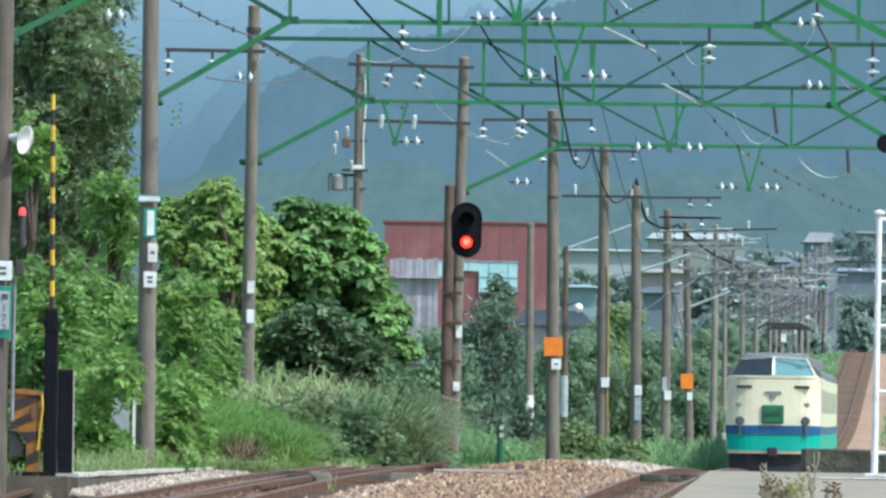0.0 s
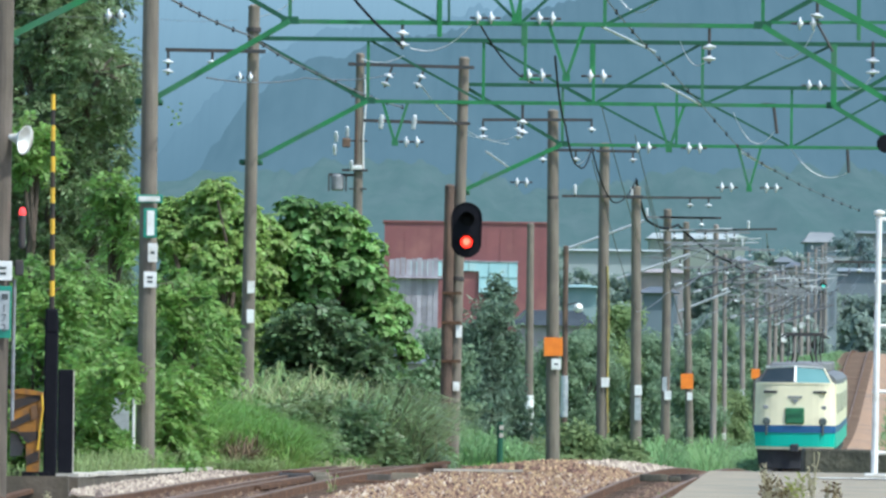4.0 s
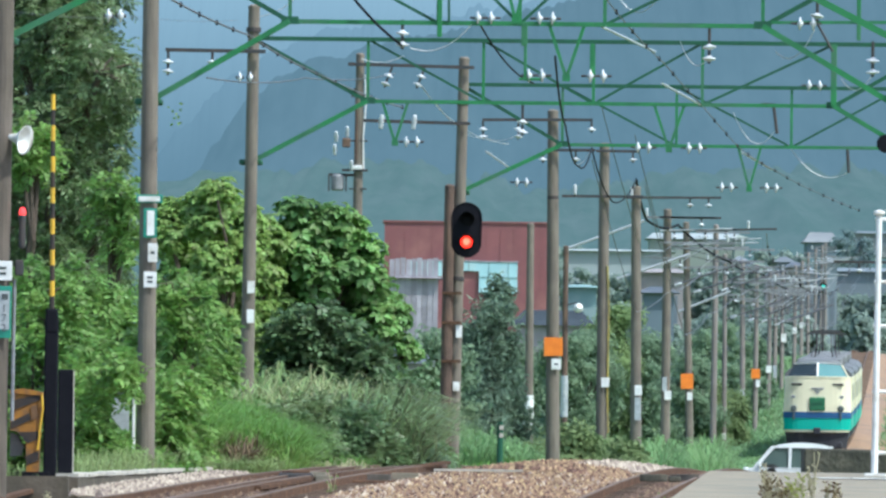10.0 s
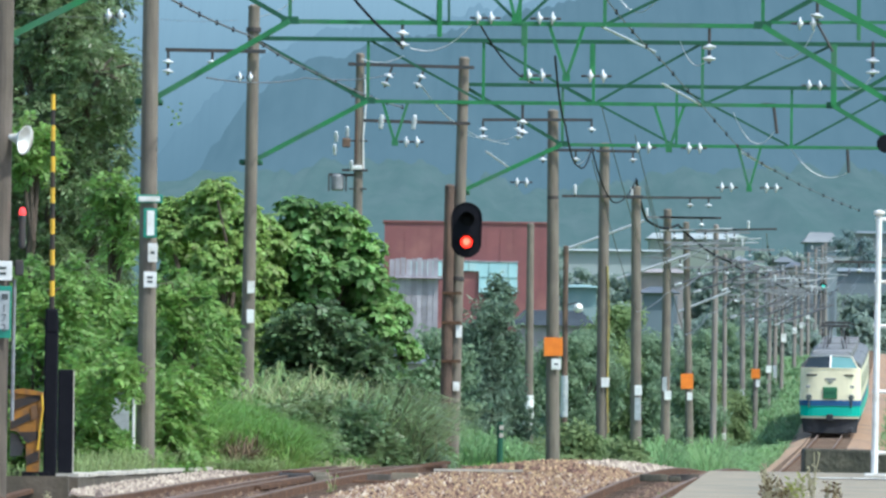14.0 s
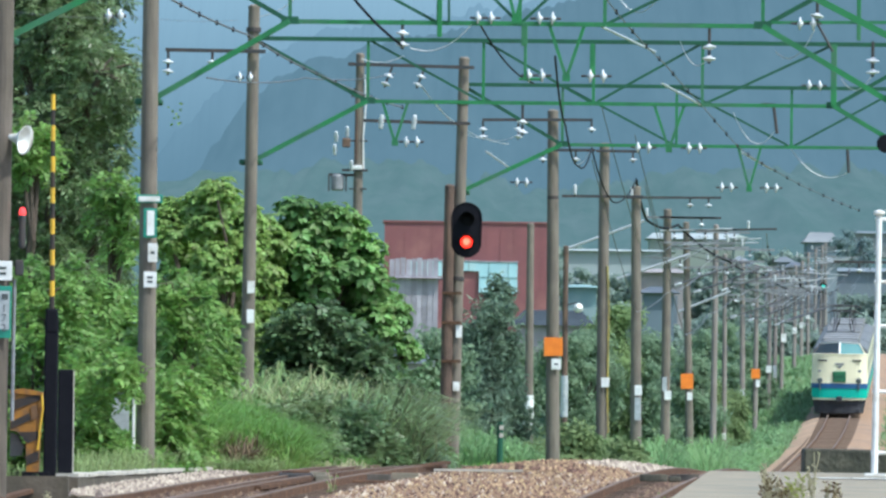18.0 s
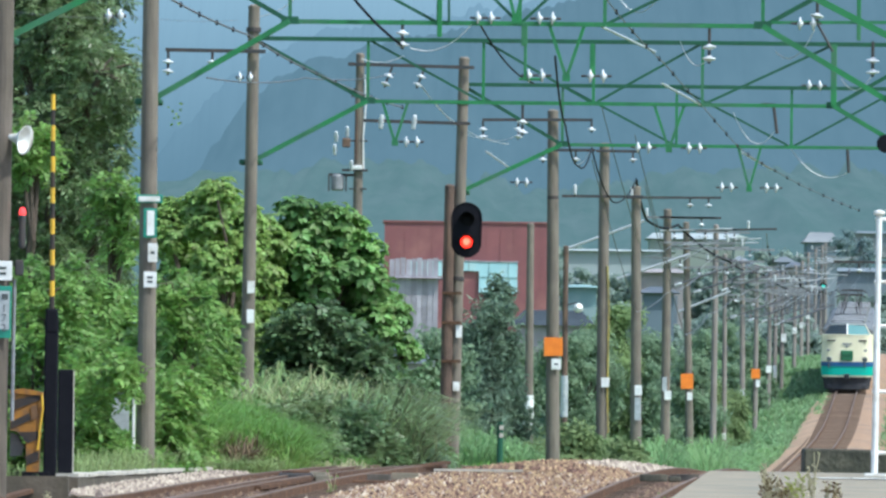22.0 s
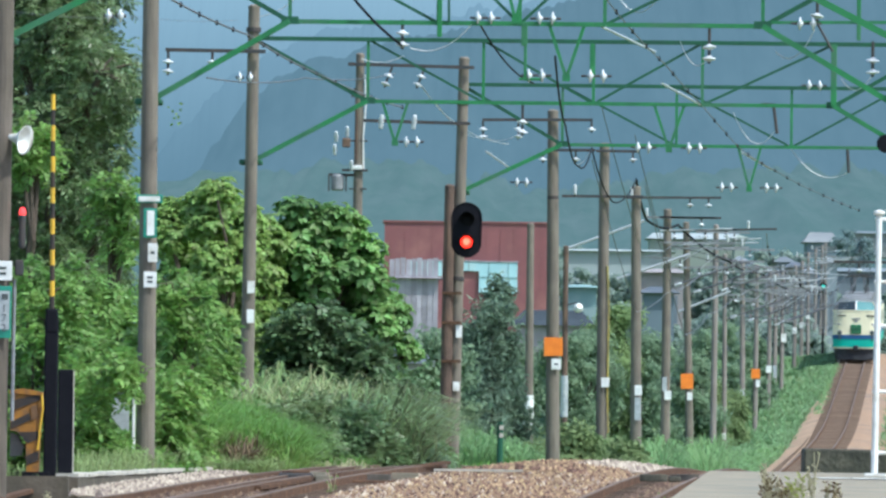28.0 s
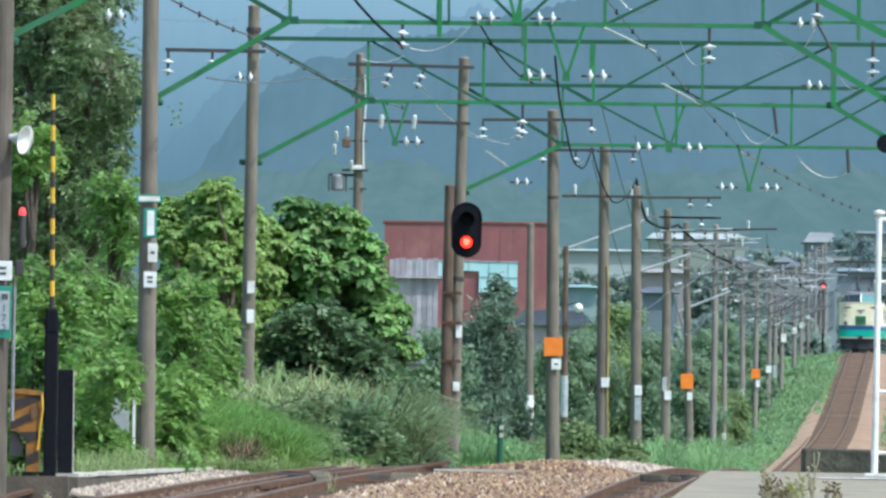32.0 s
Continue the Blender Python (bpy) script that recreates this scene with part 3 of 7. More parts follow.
# ---- station platform and the kerb across ----
def platform():
    pf = thing("platform", (0, 0, 0), "low worn concrete platform end beside the main track", "platform", kind="structure")
    ys = np.arange(-50, 175.1, 5)
    for k in range(len(ys) - 1):
        g = Geo()
        vs = []
        for y in (ys[k] + 0.006, ys[k + 1] - 0.006):
            x = main_x(y) + 1.42
            zt = np.interp(y, [-50, 0, 100, 150, 175], [0.3, 0.55, 0.8, 1.07, 1.38])
            for xx, zz in ((x, zt - 0.04), (x + 0.05, zt), (x + 9, zt - 0.03), (x + 9, zt - 1.6), (x, zt - 1.6)):
                vs.append((xx, y, zz))
        fs = [(i, (i + 1) % 5, 5 + (i + 1) % 5, 5 + i) for i in range(5)] + [(4, 3, 2, 1, 0), (5, 6, 7, 8, 9)]
        part("slab", g.add(vs, fs), M_SLAB, pf)


platform()
g = Geo().box((0, 0, 0), (2.864, 1.6, 1.3), bev=0.03)
ob = solid("retaining_block", g, M_MOSS, "dark mossy concrete block at the platform end", "concrete block")
ob.matrix_world = pose(7.16, 179, 1.73 - 0.65, 0, 0.7, 0)
g = Geo()
for x0, w in ((-0.9, 0.55), (-0.3, 0.7), (0.45, 0.9)):
    g.box((x0 + w / 2, 0, 0), (w, 1.2, 0.012))
ob = solid("platform_line", g, M_WHITE, "worn white painted line across the platform slab", "painted line", kind="structure")
ob.matrix_world = pose(6.43, 168.5, 1.305, 0, 0, 0)


def kerb():
    k = thing("kerb_left", (0, 0, 0), "pale concrete kerb over a dark earthy face beside the siding", "kerb", kind="structure")
    line_pts = [Vector(q) for q in ((-6.06, 183.6, 1.163), (-5.97, 186.0, 1.165), (-5.62, 193.0, 1.182), (-4.98, 207.0, 1.213), (-4.43, 221.0, 1.232))]
    for a, b, n in zip(line_pts, line_pts[1:], (1, 3, 5, 5)):
        for i in range(n):
            p, q = a.lerp(b, (i + 0.004) / n), a.lerp(b, (i + 0.996) / n)
            sway = Vector((0, 0, random.uniform(-0.008, 0.008)))
            st = part("kerb_stone", Geo().bar(p - Vector((0, 0, 0.31)), q - Vector((0, 0, 0.31)), 0.56, 0.35), M_EARTH, k)
            part("kerb_top", Geo().bar(p + sway, q - sway, 0.05 + 0.012 * random.random(), 0.36 + 0.05 * random.random()), M_KERB, st)


kerb()


def crossing_dirt():
    """Trodden earth round the barrier."""
    ys = np.arange(150, 205, 2.5)
    vs = []
    for y in ys:
        a = siding_x(y) - 1.6
        for k in range(6):
            x = a - 9.0 * k / 5
            vs.append((x + 0.15 * noise.noise(Vector((y * 0.3, k, 1))), y, ground_z(x, y) + 0.09))
    fs = [(6 * j + i, 6 * j + i + 1, 6 * j + 7 + i, 6 * j + 6 + i) for j in range(len(ys) - 1) for i in range(5)]
    tagged(new("path", Geo().add(vs, fs).mesh("path", M_EARTH, True)), "trodden brown earth path at the crossing", "path", kind="structure")


crossing_dirt()
ob = solid("earth_step", Geo().bar((-7.1, 183.2, 0.86), (-6.02, 183.2, 0.87), 0.56, 0.5), M_EARTH, "dark trodden earth step under the barrier", "earth step", kind="structure")
ob = solid("concrete_ledge", Geo().bar((-4.33, 219.0, 1.15), (-3.2, 219.0, 1.17), 0.09, 0.3), M_DIRTY, "low dark concrete ledge past the kerb end", "concrete ledge")
ob = solid("kerb_piece", Geo().box((0, 0, 0), (0.16, 0.3, 0.07), bev=0.02), M_KERB, "loose pale kerb piece lying past the kerb end", "kerb piece")
ob.matrix_world = pose(-3.9, 219.2, 1.232, 0, 4, 12)
ob = solid("cable_trough", Geo().bar((-0.12, 211.0, 1.27), (1.54, 211.0, 1.27), 0.04, 0.3), M_KERB, "low concrete cable trough lid between the tracks", "cable trough")


ob = thing("point_machine", (-2.59, 203.0, 1.01), "dark steel point machine box beside the turnout", "point machine")
part("case", Geo().box((0, 0, 0.09), (0.62, 0.9, 0.2), bev=0.03), M_DARKSTEEL, ob)
part("lid", Geo().box((0, 0, 0.21), (0.5, 0.75, 0.05), bev=0.02), M_RAIL, ob)
part("base_block", Geo().box((0.5, 0, 0.08), (0.3, 0.6, 0.16), bev=0.02), M_SLAB, ob)
part("rod", Geo().cyl((-1.4, 0.2, 0.04), (1.9, 0.2, 0.04), 0.03, n=8), M_RAIL, ob)
for i, (a, b) in enumerate((((-2.84, 226.0, 1.2), (-0.55, 246.0, 1.42)), ((-0.99, 222.0, 1.22), (0.15, 240.0, 1.37)), ((-3.05, 188.0, 0.98), (-1.72, 216.0, 1.19)))):
    ob = solid("check_rail", Geo().bar(a, b, 0.065, 0.14), M_RAIL, "short rusty check rail in the turnout", "rail", "check rails")

ob = solid("turnout_block", Geo().box((0, 0, 0), (0.30, 0.3, 0.24), bev=0.015), M_SLAB, "pale concrete block beside the point machine", "block", "blocks in the turnout")
ob.matrix_world = pose(-2.20, 203.50, 1.10, 0, 0, -3)
ob = solid("turnout_block", Geo().box((0, 0, 0), (0.43, 0.3, 0.19), bev=0.015), M_DIRTY, "weathered grey sleeper end beside the switch", "block", "blocks in the turnout")
ob.matrix_world = pose(-1.11, 205.50, 1.09, 0, 0, -3)
ob = solid("turnout_block", Geo().box((0, 0, 0), (0.50, 0.3, 0.17), bev=0.015), M_SLAB, "pale concrete sleeper end in the turnout", "block", "blocks in the turnout")
ob.matrix_world = pose(-0.65, 211.00, 1.12, 0, 0, -3)
ob = solid("check_rail", Geo().bar((-6.84, 173.0, 0.79), (-6.57, 187.0, 0.95), 0.065, 0.14), M_RAIL, "short rusty rail end in the earth by the crossing", "rail", "check rails")


ob = thing("timber_block", (4.01, 206.0, 1.12), "dark old timber blocks lying beside the rail", "timber")
part("block", Geo().box((-0.12, 0, 0.06), (0.5, 0.35, 0.13), bev=0.02), M_MOSS, ob)
part("short_block", Geo().box((0.26, 0.1, 0.04), (0.22, 0.3, 0.1), bev=0.02), M_MOSS, ob)
ob = solid("concrete_slab", Geo().bar((4.23, 208.0, 1.18), (4.75, 208.0, 1.19), 0.12, 0.6), M_DIRTY, "low grey concrete slab beside the main track", "concrete slab")


# the road of the level crossing
def road():
    g = Geo()
    xs = np.arange(-210, 280, 3.0)
    vs = []
    for x in xs:
        for y in (348.5, 355.5):
            z = ground_z(x, 352) + 0.03
            if abs(x - main_x(352)) < 6:
                z = rail_z(352) - 0.1
            vs.append((x, y, z))
    fs = [(2 * i, 2 * i + 2, 2 * i + 3, 2 * i + 1) for i in range(len(xs) - 1)]
    tagged(new("road", g.add(vs, fs).mesh("road", M_ROAD)), "narrow asphalt road over the level crossing", "road", kind="structure")


road()

# ---- shared small meshes ----
DISC = Geo().lathe([(0.02, 0.06), (0.045, 0.045), (0.055, 0.022), (0.12, 0.012), (0.125, -0.008), (0.115, -0.02), (0.05, -0.03), (0.025, -0.06)], 14).mesh("insulator_disc", M_CERAMIC, True)
POST = Geo().lathe([(0.03, -0.16), (0.065, -0.14), (0.04, -0.10), (0.068, -0.07), (0.04, -0.03), (0.07, 0.0), (0.04, 0.04), (0.068, 0.07), (0.04, 0.11), (0.055, 0.14), (0.03, 0.16)], 10).mesh("post_insulator", M_CERAMIC, True)


def insulator_v(parent, x, z, k=2, y=0.0, rod=0.25, lean=0.0):
    """A string of k discs that hangs below (x, z), pulled aside by lean metres a metre."""
    h = rod + 0.2 * k
    r = part("hanger_rod", Geo().cyl((x, y, z), (x + lean * h, y, z - h), 0.03, n=6), M_DARKSTEEL, parent)
    for i in range(k):
        d = part("insulator_disc", DISC, None, r)
        q = rod + 0.1 + 0.21 * i
        d.matrix_local = pose(x + lean * q, y, z - q, random.uniform(-8, 8), random.uniform(-8, 8) - math.degrees(math.atan(lean)), 0)


def insulator_h(parent, x, z, sgn):
    """A pair of discs on a horizontal rod."""
    r = part("insulator_rod", Geo().cyl((x - 0.28, 0, z), (x + 0.28, 0, z), 0.022, n=6), M_DARKSTEEL, parent)
    for o in (-0.11, 0.13):
        d = part("insulator_disc", DISC, None, r)
        d.matrix_local = pose(x + o * sgn, 0, z, 0, 90 + random.uniform(-5, 5), 0)


# ---- poles and portal beams ----
def concrete_pole(x, y, z, top, r0, r1, lean=0.0, label="weathered grey-brown concrete catenary pole", name="catenary_pole", material=None):
    p = thing(name, (x, y, z), label, "pole", "poles along the line")
    p.matrix_world = pose(x, y, z, 0, lean, 0)
    h = top - z
    part("shaft", Geo().cyl((0, 0, -0.3), (0, 0, h), r0, r1, 16), material or M_CONC, p, smooth=False)
    part("cap", Geo().lathe([(r1 * 1.04, h - 0.05), (r1 * 1.04, h + 0.01), (r1 * 0.6, h + 0.05)], 16), material or M_CONC, p)
    return p


def band(p, z, r):
    part("clamp_band", Geo().cyl((0, 0, z - 0.05), (0, 0, z + 0.05), r, n=16), M_DARKSTEEL, p)


def crossarm(p, z, x0, x1, ins, y=-0.25, steel=None):
    """A steel arm on a pole; ins: (x, discs, kind), hanging below or standing on it."""
    a = part("crossarm", Geo().box(((x0 + x1) / 2, y, z), (x1 - x0, 0.08, 0.08)), steel or M_DARKSTEEL, p)
    for x, k, kind in ins:
        if kind in "vs":
            insulator_v(a, x, z - 0.04, k, y, 0.12, -0.36 if kind == "s" else 0.0)
        else:
            o = part("post_insulator", POST, None, a)
            o.matrix_local = pose(x, y, z + 0.2, 0, 0, 0)


def plate(p, x, z, w, h, material, y, name="plate", bars=0, label=""):
    """A small sign plate on the pole, with bars for its faint writing."""
    o = part(name, Geo().box((x, y, z), (w, 0.02, h), bev=0.006), material, p, label)
    for i in range(bars):
        part("sign_bar", Geo().box((x, y - 0.013, z + (i - (bars - 1) / 2) * h * 0.28), (w * 0.4, 0.006, h * 0.14)), M_BAR, o)
    return o


def pole_at(px_x, y, base, top, r0, r1, lean=0.0, **kw):
    return concrete_pole(px_x, y, base, top, r0, r1, lean, **kw)


def portal(y, xl, xr, zc, zb, zbr, gl, gr, verts, label):
    """A green lattice beam between two poles. zc, zb: top and bottom chord, zbr: where the braces meet the poles."""
    t = thing("portal_beam", ((xl + xr) / 2, y, zb), label, "portal beam", "portal beams over the tracks", rz=-2.5)
    c = (xl + xr) / 2

    def L(x, z, dy=0.0):
        return (x - c, dy, z - zb)
    part("top_chord", Geo().bar(L(xl, zc), L(xr, zc), 0.09, 0.09), M_DGREEN, t)
    part("bottom_chord", Geo().bar(L(gl, zb), L(gr, zb), 0.08, 0.08), M_GREEN, t)
    for a, b in ((xl, gl), (xr, gr)):
        part("brace", Geo().bar(L(a, zbr, -0.12), L(b, zb, -0.12), 0.1, 0.1), M_GREEN, t)
        part("end_diagonal", Geo().bar(L(a, zc, 0.06), L(b, zb, 0.06), 0.085, 0.085), M_DGREEN, t)
        part("gusset_plate", Geo().box(L(b, zb + 0.02, -0.02), (0.32, 0.05, 0.14)), M_DGREEN, t)
        part("pole_clamp", Geo().box(L(a, zbr, 0), (0.5, 0.5, 0.12), bev=0.03), M_DGREEN, t)
    ks = [gl] + list(verts) + [gr]
    mid = (gl + gr) / 2
    for i, x in enumerate(ks):
        part("vertical", Geo().bar(L(x, zb, 0.03), L(x, zc, 0.03), 0.065, 0.065), M_GREEN, t)
        if i + 1 < len(ks):
            x2 = ks[i + 1]
            if (x + x2) / 2 < mid:
                part("diagonal", Geo().bar(L(x, zc, 0.07), L(x2, zb, 0.07), 0.055, 0.055), M_DGREEN, t)
            else:
                part("diagonal", Geo().bar(L(x, zb, 0.07), L(x2, zc, 0.07), 0.055, 0.055), M_DGREEN, t)
    return t, L


def vee(t, L, x, z0, z1, w, sides="lr"):
    """A green V-shaped hanger with insulators to the sides of its tip."""
    v = part("vee_hanger", Geo().bar(L(x - w, z0), L(x, z1), 0.06, 0.06).bar(L(x + w, z0), L(x, z1), 0.06, 0.06).box(L(x, z1), (0.14, 0.1, 0.12)), M_GREEN, t)
    zz = L(x, z1)[2] + 0.04
    if "l" in sides:
        insulator_h(v, L(x - 0.55, z1)[0], zz, -1)
    if "r" in sides:
        insulator_h(v, L(x + 0.55, z1)[0], zz, 1)


# portal 1, nearest
P0 = pole_at(-6.90, 175, 0.8, 10.9, 0.185, 0.16, 0.35, material=M_CONCDARK, label="weathered concrete catenary pole in a darker tone, with signs")
portal(175, -6.89, 7.29, 10.6, 9.25, 7.91, -4.29, 4.64, [-2.06, 0.17, 2.40], "green steel lattice beam spanning the tracks on two poles")
pole_at(7.33, 175, 0.4, 10.9, 0.185, 0.16)
# portal 2
P1 = pole_at(-5.38, 206, 1.1, 11.4, 0.172, 0.14, 0.0)
T1, L1 = portal(206, -5.41, 8.36, 10.87, 9.43, 7.93, -2.85, 5.78,
                [-0.14, 1.35, 2.90], "green steel lattice beam with white insulators over the tracks")
pole_at(8.40, 206, 0.9, 11.4, 0.172, 0.14)
vee(T1, L1, 2.21, 9.42, 8.45, 0.32)
vee(T1, L1, 1.27, 10.48, 9.49, 0.25)
insulator_v(T1, L1(-0.79, 0)[0], 0.05, 2, 0, 0.14)
insulator_v(T1, L1(4.81, 0)[0], -0.04, 2)
insulator_h(T1, L1(6.57, 0)[0], 0.06, 1)
insulator_v(T1, L1(7.79, 0)[0], -0.25, 2)
insulator_v(T1, L1(6.77, 0)[0], 0.55, 1)
part("hanger_post", Geo().box(L1(1.44, 9.24, -0.06), (0.11, 0.08, 0.43), bev=0.01), M_GREEN, T1, "stout green hanger post")
part("hanger_rod", Geo().box(L1(1.46, 8.72, -0.06), (0.055, 0.06, 0.66), bev=0.008), M_GREEN, T1)
part("hanger_post", Geo().box(L1(-0.11, 9.6, -0.08), (0.09, 0.07, 0.86), bev=0.01), M_GREEN, T1, "stout green hanger post")
part("hanger_rod", Geo().bar(L1(0.06, 9.44, -0.08), L1(0.05, 10.1, -0.08), 0.045, 0.045), M_DGREEN, T1)
part("hanger_post", Geo().box(L1(7.53, 9.6, -0.04), (0.08, 0.07, 0.82), bev=0.01), M_GREEN, T1)
part("side_arm", Geo().bar(L1(5.78, 9.5, 0.02), L1(8.36, 9.53, 0.02), 0.055, 0.055), M_GREEN, T1, "thin green side arm")
part("stay_rod", Geo().cyl(L1(6.78, 9.48, -0.1), L1(7.06, 8.98, -0.1), 0.025, n=6), M_DARKSTEEL, T1)
part("hanger_foot", Geo().box(L1(1.55, 8.42, -0.06), (0.412, 0.08, 0.05), bev=0.01), M_GREEN, T1)
# portal 3
P2 = pole_at(-4.28, 248, 1.2, 11.31, 0.16, 0.125, 0.4)
T2, L2 = portal(248, -4.25, 10.91, 10.63, 9.27, 7.90, -1.70, 8.53,
                [0.84, 3.26, 5.65], "green steel lattice beam with V-shaped hangers over the tracks")
pole_at(10.95, 248, 1.0, 11.4, 0.16, 0.125)
vee(T2, L2, -1.09, 9.24, 8.36, 0.27, "")
insulator_h(T2, L2(-0.73, 0)[0], -0.88, 1)
vee(T2, L2, 4.93, 9.26, 8.28, 0.33)
part("drop_rod", Geo().cyl(L2(7.22, 9.25), L2(7.30, 8.66), 0.035, n=8).bar(L2(6.95, 9.30), L2(7.26, 9.29), 0.06, 0.06), M_DARKSTEEL, T2)
insulator_v(T2, L2(1.71, 0)[0], -0.02, 2, 0, 0.3)
insulator_h(T2, L2(8.10, 0)[0], 0.45, 1)
part("hanger_post", Geo().box(L2(8.53, 9.94, -0.06), (0.13, 0.08, 1.364), bev=0.01), M_GREEN, T2, "stout green hanger post")
part("hanger_post", Geo().box(L2(3.22, 10.21, -0.06), (0.09, 0.08, 0.744), bev=0.01), M_GREEN, T2, "stout green hanger post")
for q in (668, 726):
    o = part("post_insulator", POST, None, T2)
    o.matrix_local = pose(L2((q - 780) * 0.0124, 0)[0], -0.1, -0.45, 0, random.uniform(-8, 8), 0)
# portal 4
P3 = pole_at(0.29, 282, 1.0, 11.39, 0.165, 0.13, 1.0)
T3, L3 = portal(282, 0.39, 14.84, 10.76, 9.28, 8.06, 2.94, 12.25,
                [5.79, 8.66, 11.35], "green steel lattice beam with insulators over the tracks")
pole_at(14.88, 282, 0.6, 11.2, 0.165, 0.13)
vee(T3, L3, 7.62, 9.25, 8.22, 0.28)
part("drop_rod", Geo().cyl(L3(10.06, 9.25), L3(10.10, 8.66), 0.04, n=8), M_DARKSTEEL, T3)
insulator_h(T3, L3(1.93, 0)[0], -0.95, 1)
# open-line poles beyond
P4 = pole_at(3.16, 318, 0.75, 11.18, 0.205, 0.15, -0.6)
P5 = pole_at(4.93, 346, 0.7, 11.02, 0.20, 0.15, -0.1)
P6 = pole_at(6.85, 396, 0.6, 10.87, 0.205, 0.16, -0.6)
P7 = pole_at(8.57, 432, 0.8, 10.86, 0.19, 0.15)
P8 = pole_at(10.34, 468, 0.9, 11.09, 0.17, 0.13, -1.6)
FAR = []
for a, b, top, base, r in ((1262, 500, 400, 830, 0.16), (1282, 520, 452, 825, 0.13), (1314, 545, 462, 790, 0.15), (1336, 580, 470, 765, 0.15), (1359, 620, 482, 750, 0.14),
                           (1369, 640, 480, 745, 0.15), (1382, 655, 478, 735, 0.14), (1404, 705, 470, 678, 0.15), (1416, 745, 462, 650, 0.15), (1428, 790, 447, 640, 0.15), (1440, 840, 440, 625, 0.15), (1450, 890, 434, 618, 0.15), (1459, 940, 430, 612, 0.15)):
    d = b
    x = (a - 780.5) * d / 20000
    zt = 1.7 + (797.5 - top) * d / 20000
    zb = 1.7 + (797.5 - base) * d / 20000
    FAR.append(pole_at(x, d, zb - 0.4, zt, r * 0.92, r * 0.75, random.uniform(-0.5, 0.5), material=M_CONCFAR, label="haze-pale grey concrete catenary pole far down the line"))

PR = pole_at(14.5, 345, 0.7, 9.5, 0.2, 0.15)
# utility and wooden poles
U1 = concrete_pole(-2.55, 330, 0.8, 13.12, 0.17, 0.12, 0.3, "thin concrete utility pole with insulators and a transformer", "utility_pole")
W1 = concrete_pole(0.11, 281.9, 1.0, 8.20, 0.17, 0.12, 0.3, "brown rust-streaked wooden pole beside a concrete pole", "wooden_pole", M_WOOD)
U2 = concrete_pole(3.64, 470, 1.0, 11.00, 0.2, 0.14, 0.0, "slim concrete pole with a pale sleeve at its foot", "utility_pole")
U3 = concrete_pole(4.79, 440, 1.0, 9.54, 0.13, 0.10, 0.0, "thin dark pole beside the line with a pale sleeve", "utility_pole", M_WOOD)

# fittings on the poles: arms, bands, plates
hz = lambda p, z: z - p.location.z
crossarm(P2, hz(P2, 10.32), -1.922, 0.273, [(-1.860, 2, "v"), (-0.893, 1, "v")])
crossarm(P3, hz(P3, 11.17), -2.890, 0.254, [(-1.79, 2, "s"), (-0.98, 2, "s")])
crossarm(P3, hz(P3, 9.77), -2.467, 0.197, [])
crossarm(P4, hz(P4, 10.93), -1.988, 1.113, [(-1.972, 2, "v"), (-0.98, 2, "v"), (1.081, 1, "v")])
crossarm(P4, hz(P4, 10.08), -0.223, 1.192, [(-0.286, 1, "v"), (0.636, 1, "v")])
crossarm(P5, hz(P5, 10.81), -0.260, 1.073, [(0.865, 1, "v")])
crossarm(P5, hz(P5, 9.42), -1.298, 1.211, [(-0.900, 1, "p")])
crossarm(P6, hz(P6, 10.51), -0.396, 2.970, [(-0.158, 1, "p"), (1.881, 1, "v"), (2.534, 1, "v")])
crossarm(P7, hz(P7, 10.57), -0.324, 2.052, [(1.296, 1, "v")])
crossarm(P8, hz(P8, 10.78), -0.702, 3.744, [(1.638, 1, "v"), (2.574, 1, "p")])
crossarm(PR, 7.49 - 0.7, -2.58, 0.3, [(-1.8, 1, "v"), (-0.9, 1, "v")])
for p, hs in ((P2, (9.6,)), (P3, (4.9, 9.3)), (P4, (8.0,)), (P6, (7.0,))):
    for z in hs:
        band(p, z, 0.165)
# white and coloured plates
Y = -0.2
pz = plate(P1, 0.021, hz(P1, 6.15), 0.474, 0.154, M_SIGNTEAL, Y, "sign_frame")
part("sign_face", Geo().box((0.021, Y - 0.014, hz(P1, 6.15)), (0.391, 0.012, 0.093)), M_WHITE, pz)
pz = plate(P1, 0.041, hz(P1, 5.71), 0.247, 0.536, M_SIGNTEAL, Y, "sign_frame")
part("sign_face", Geo().box((0.051, Y - 0.014, hz(P1, 5.71)), (0.134, 0.012, 0.453)), M_WHITE, pz)
plate(P1, 0.093, hz(P1, 5.17), 0.175, 0.340, M_WHITE, Y, bars=1)
plate(P1, 0.051, hz(P1, 4.68), 0.237, 0.288, M_WHITE, Y, bars=2)
plate(P2, 0.050, hz(P2, 5.15), 0.161, 0.273, M_WHITE, Y)
plate(P2, 0.050, hz(P2, 4.51), 0.161, 0.298, M_WHITE, Y)
plate(P3, 0.070, hz(P3, 4.58), 0.155, 0.310, M_WHITE, Y)
plate(P3, 0.042, hz(P3, 3.21), 0.169, 0.226, M_WHITE, Y)
plate(P4, 0.016, hz(P4, 4.55), 0.525, 0.525, M_ORANGE, -0.24, "orange_plate", label="square orange marker plate")
plate(P4, 0.095, hz(P4, 4.06), 0.270, 0.302, M_WHITE, -0.24, bars=1)
plate(P5, 0.086, hz(P5, 3.73), 0.242, 0.294, M_WHITE, -0.24)
plate(P6, 0.079, hz(P6, 3.76), 0.257, 0.356, M_WHITE, -0.24)
plate(P6, 0.059, hz(P6, 3.11), 0.218, 0.792, M_GALV, -0.24)
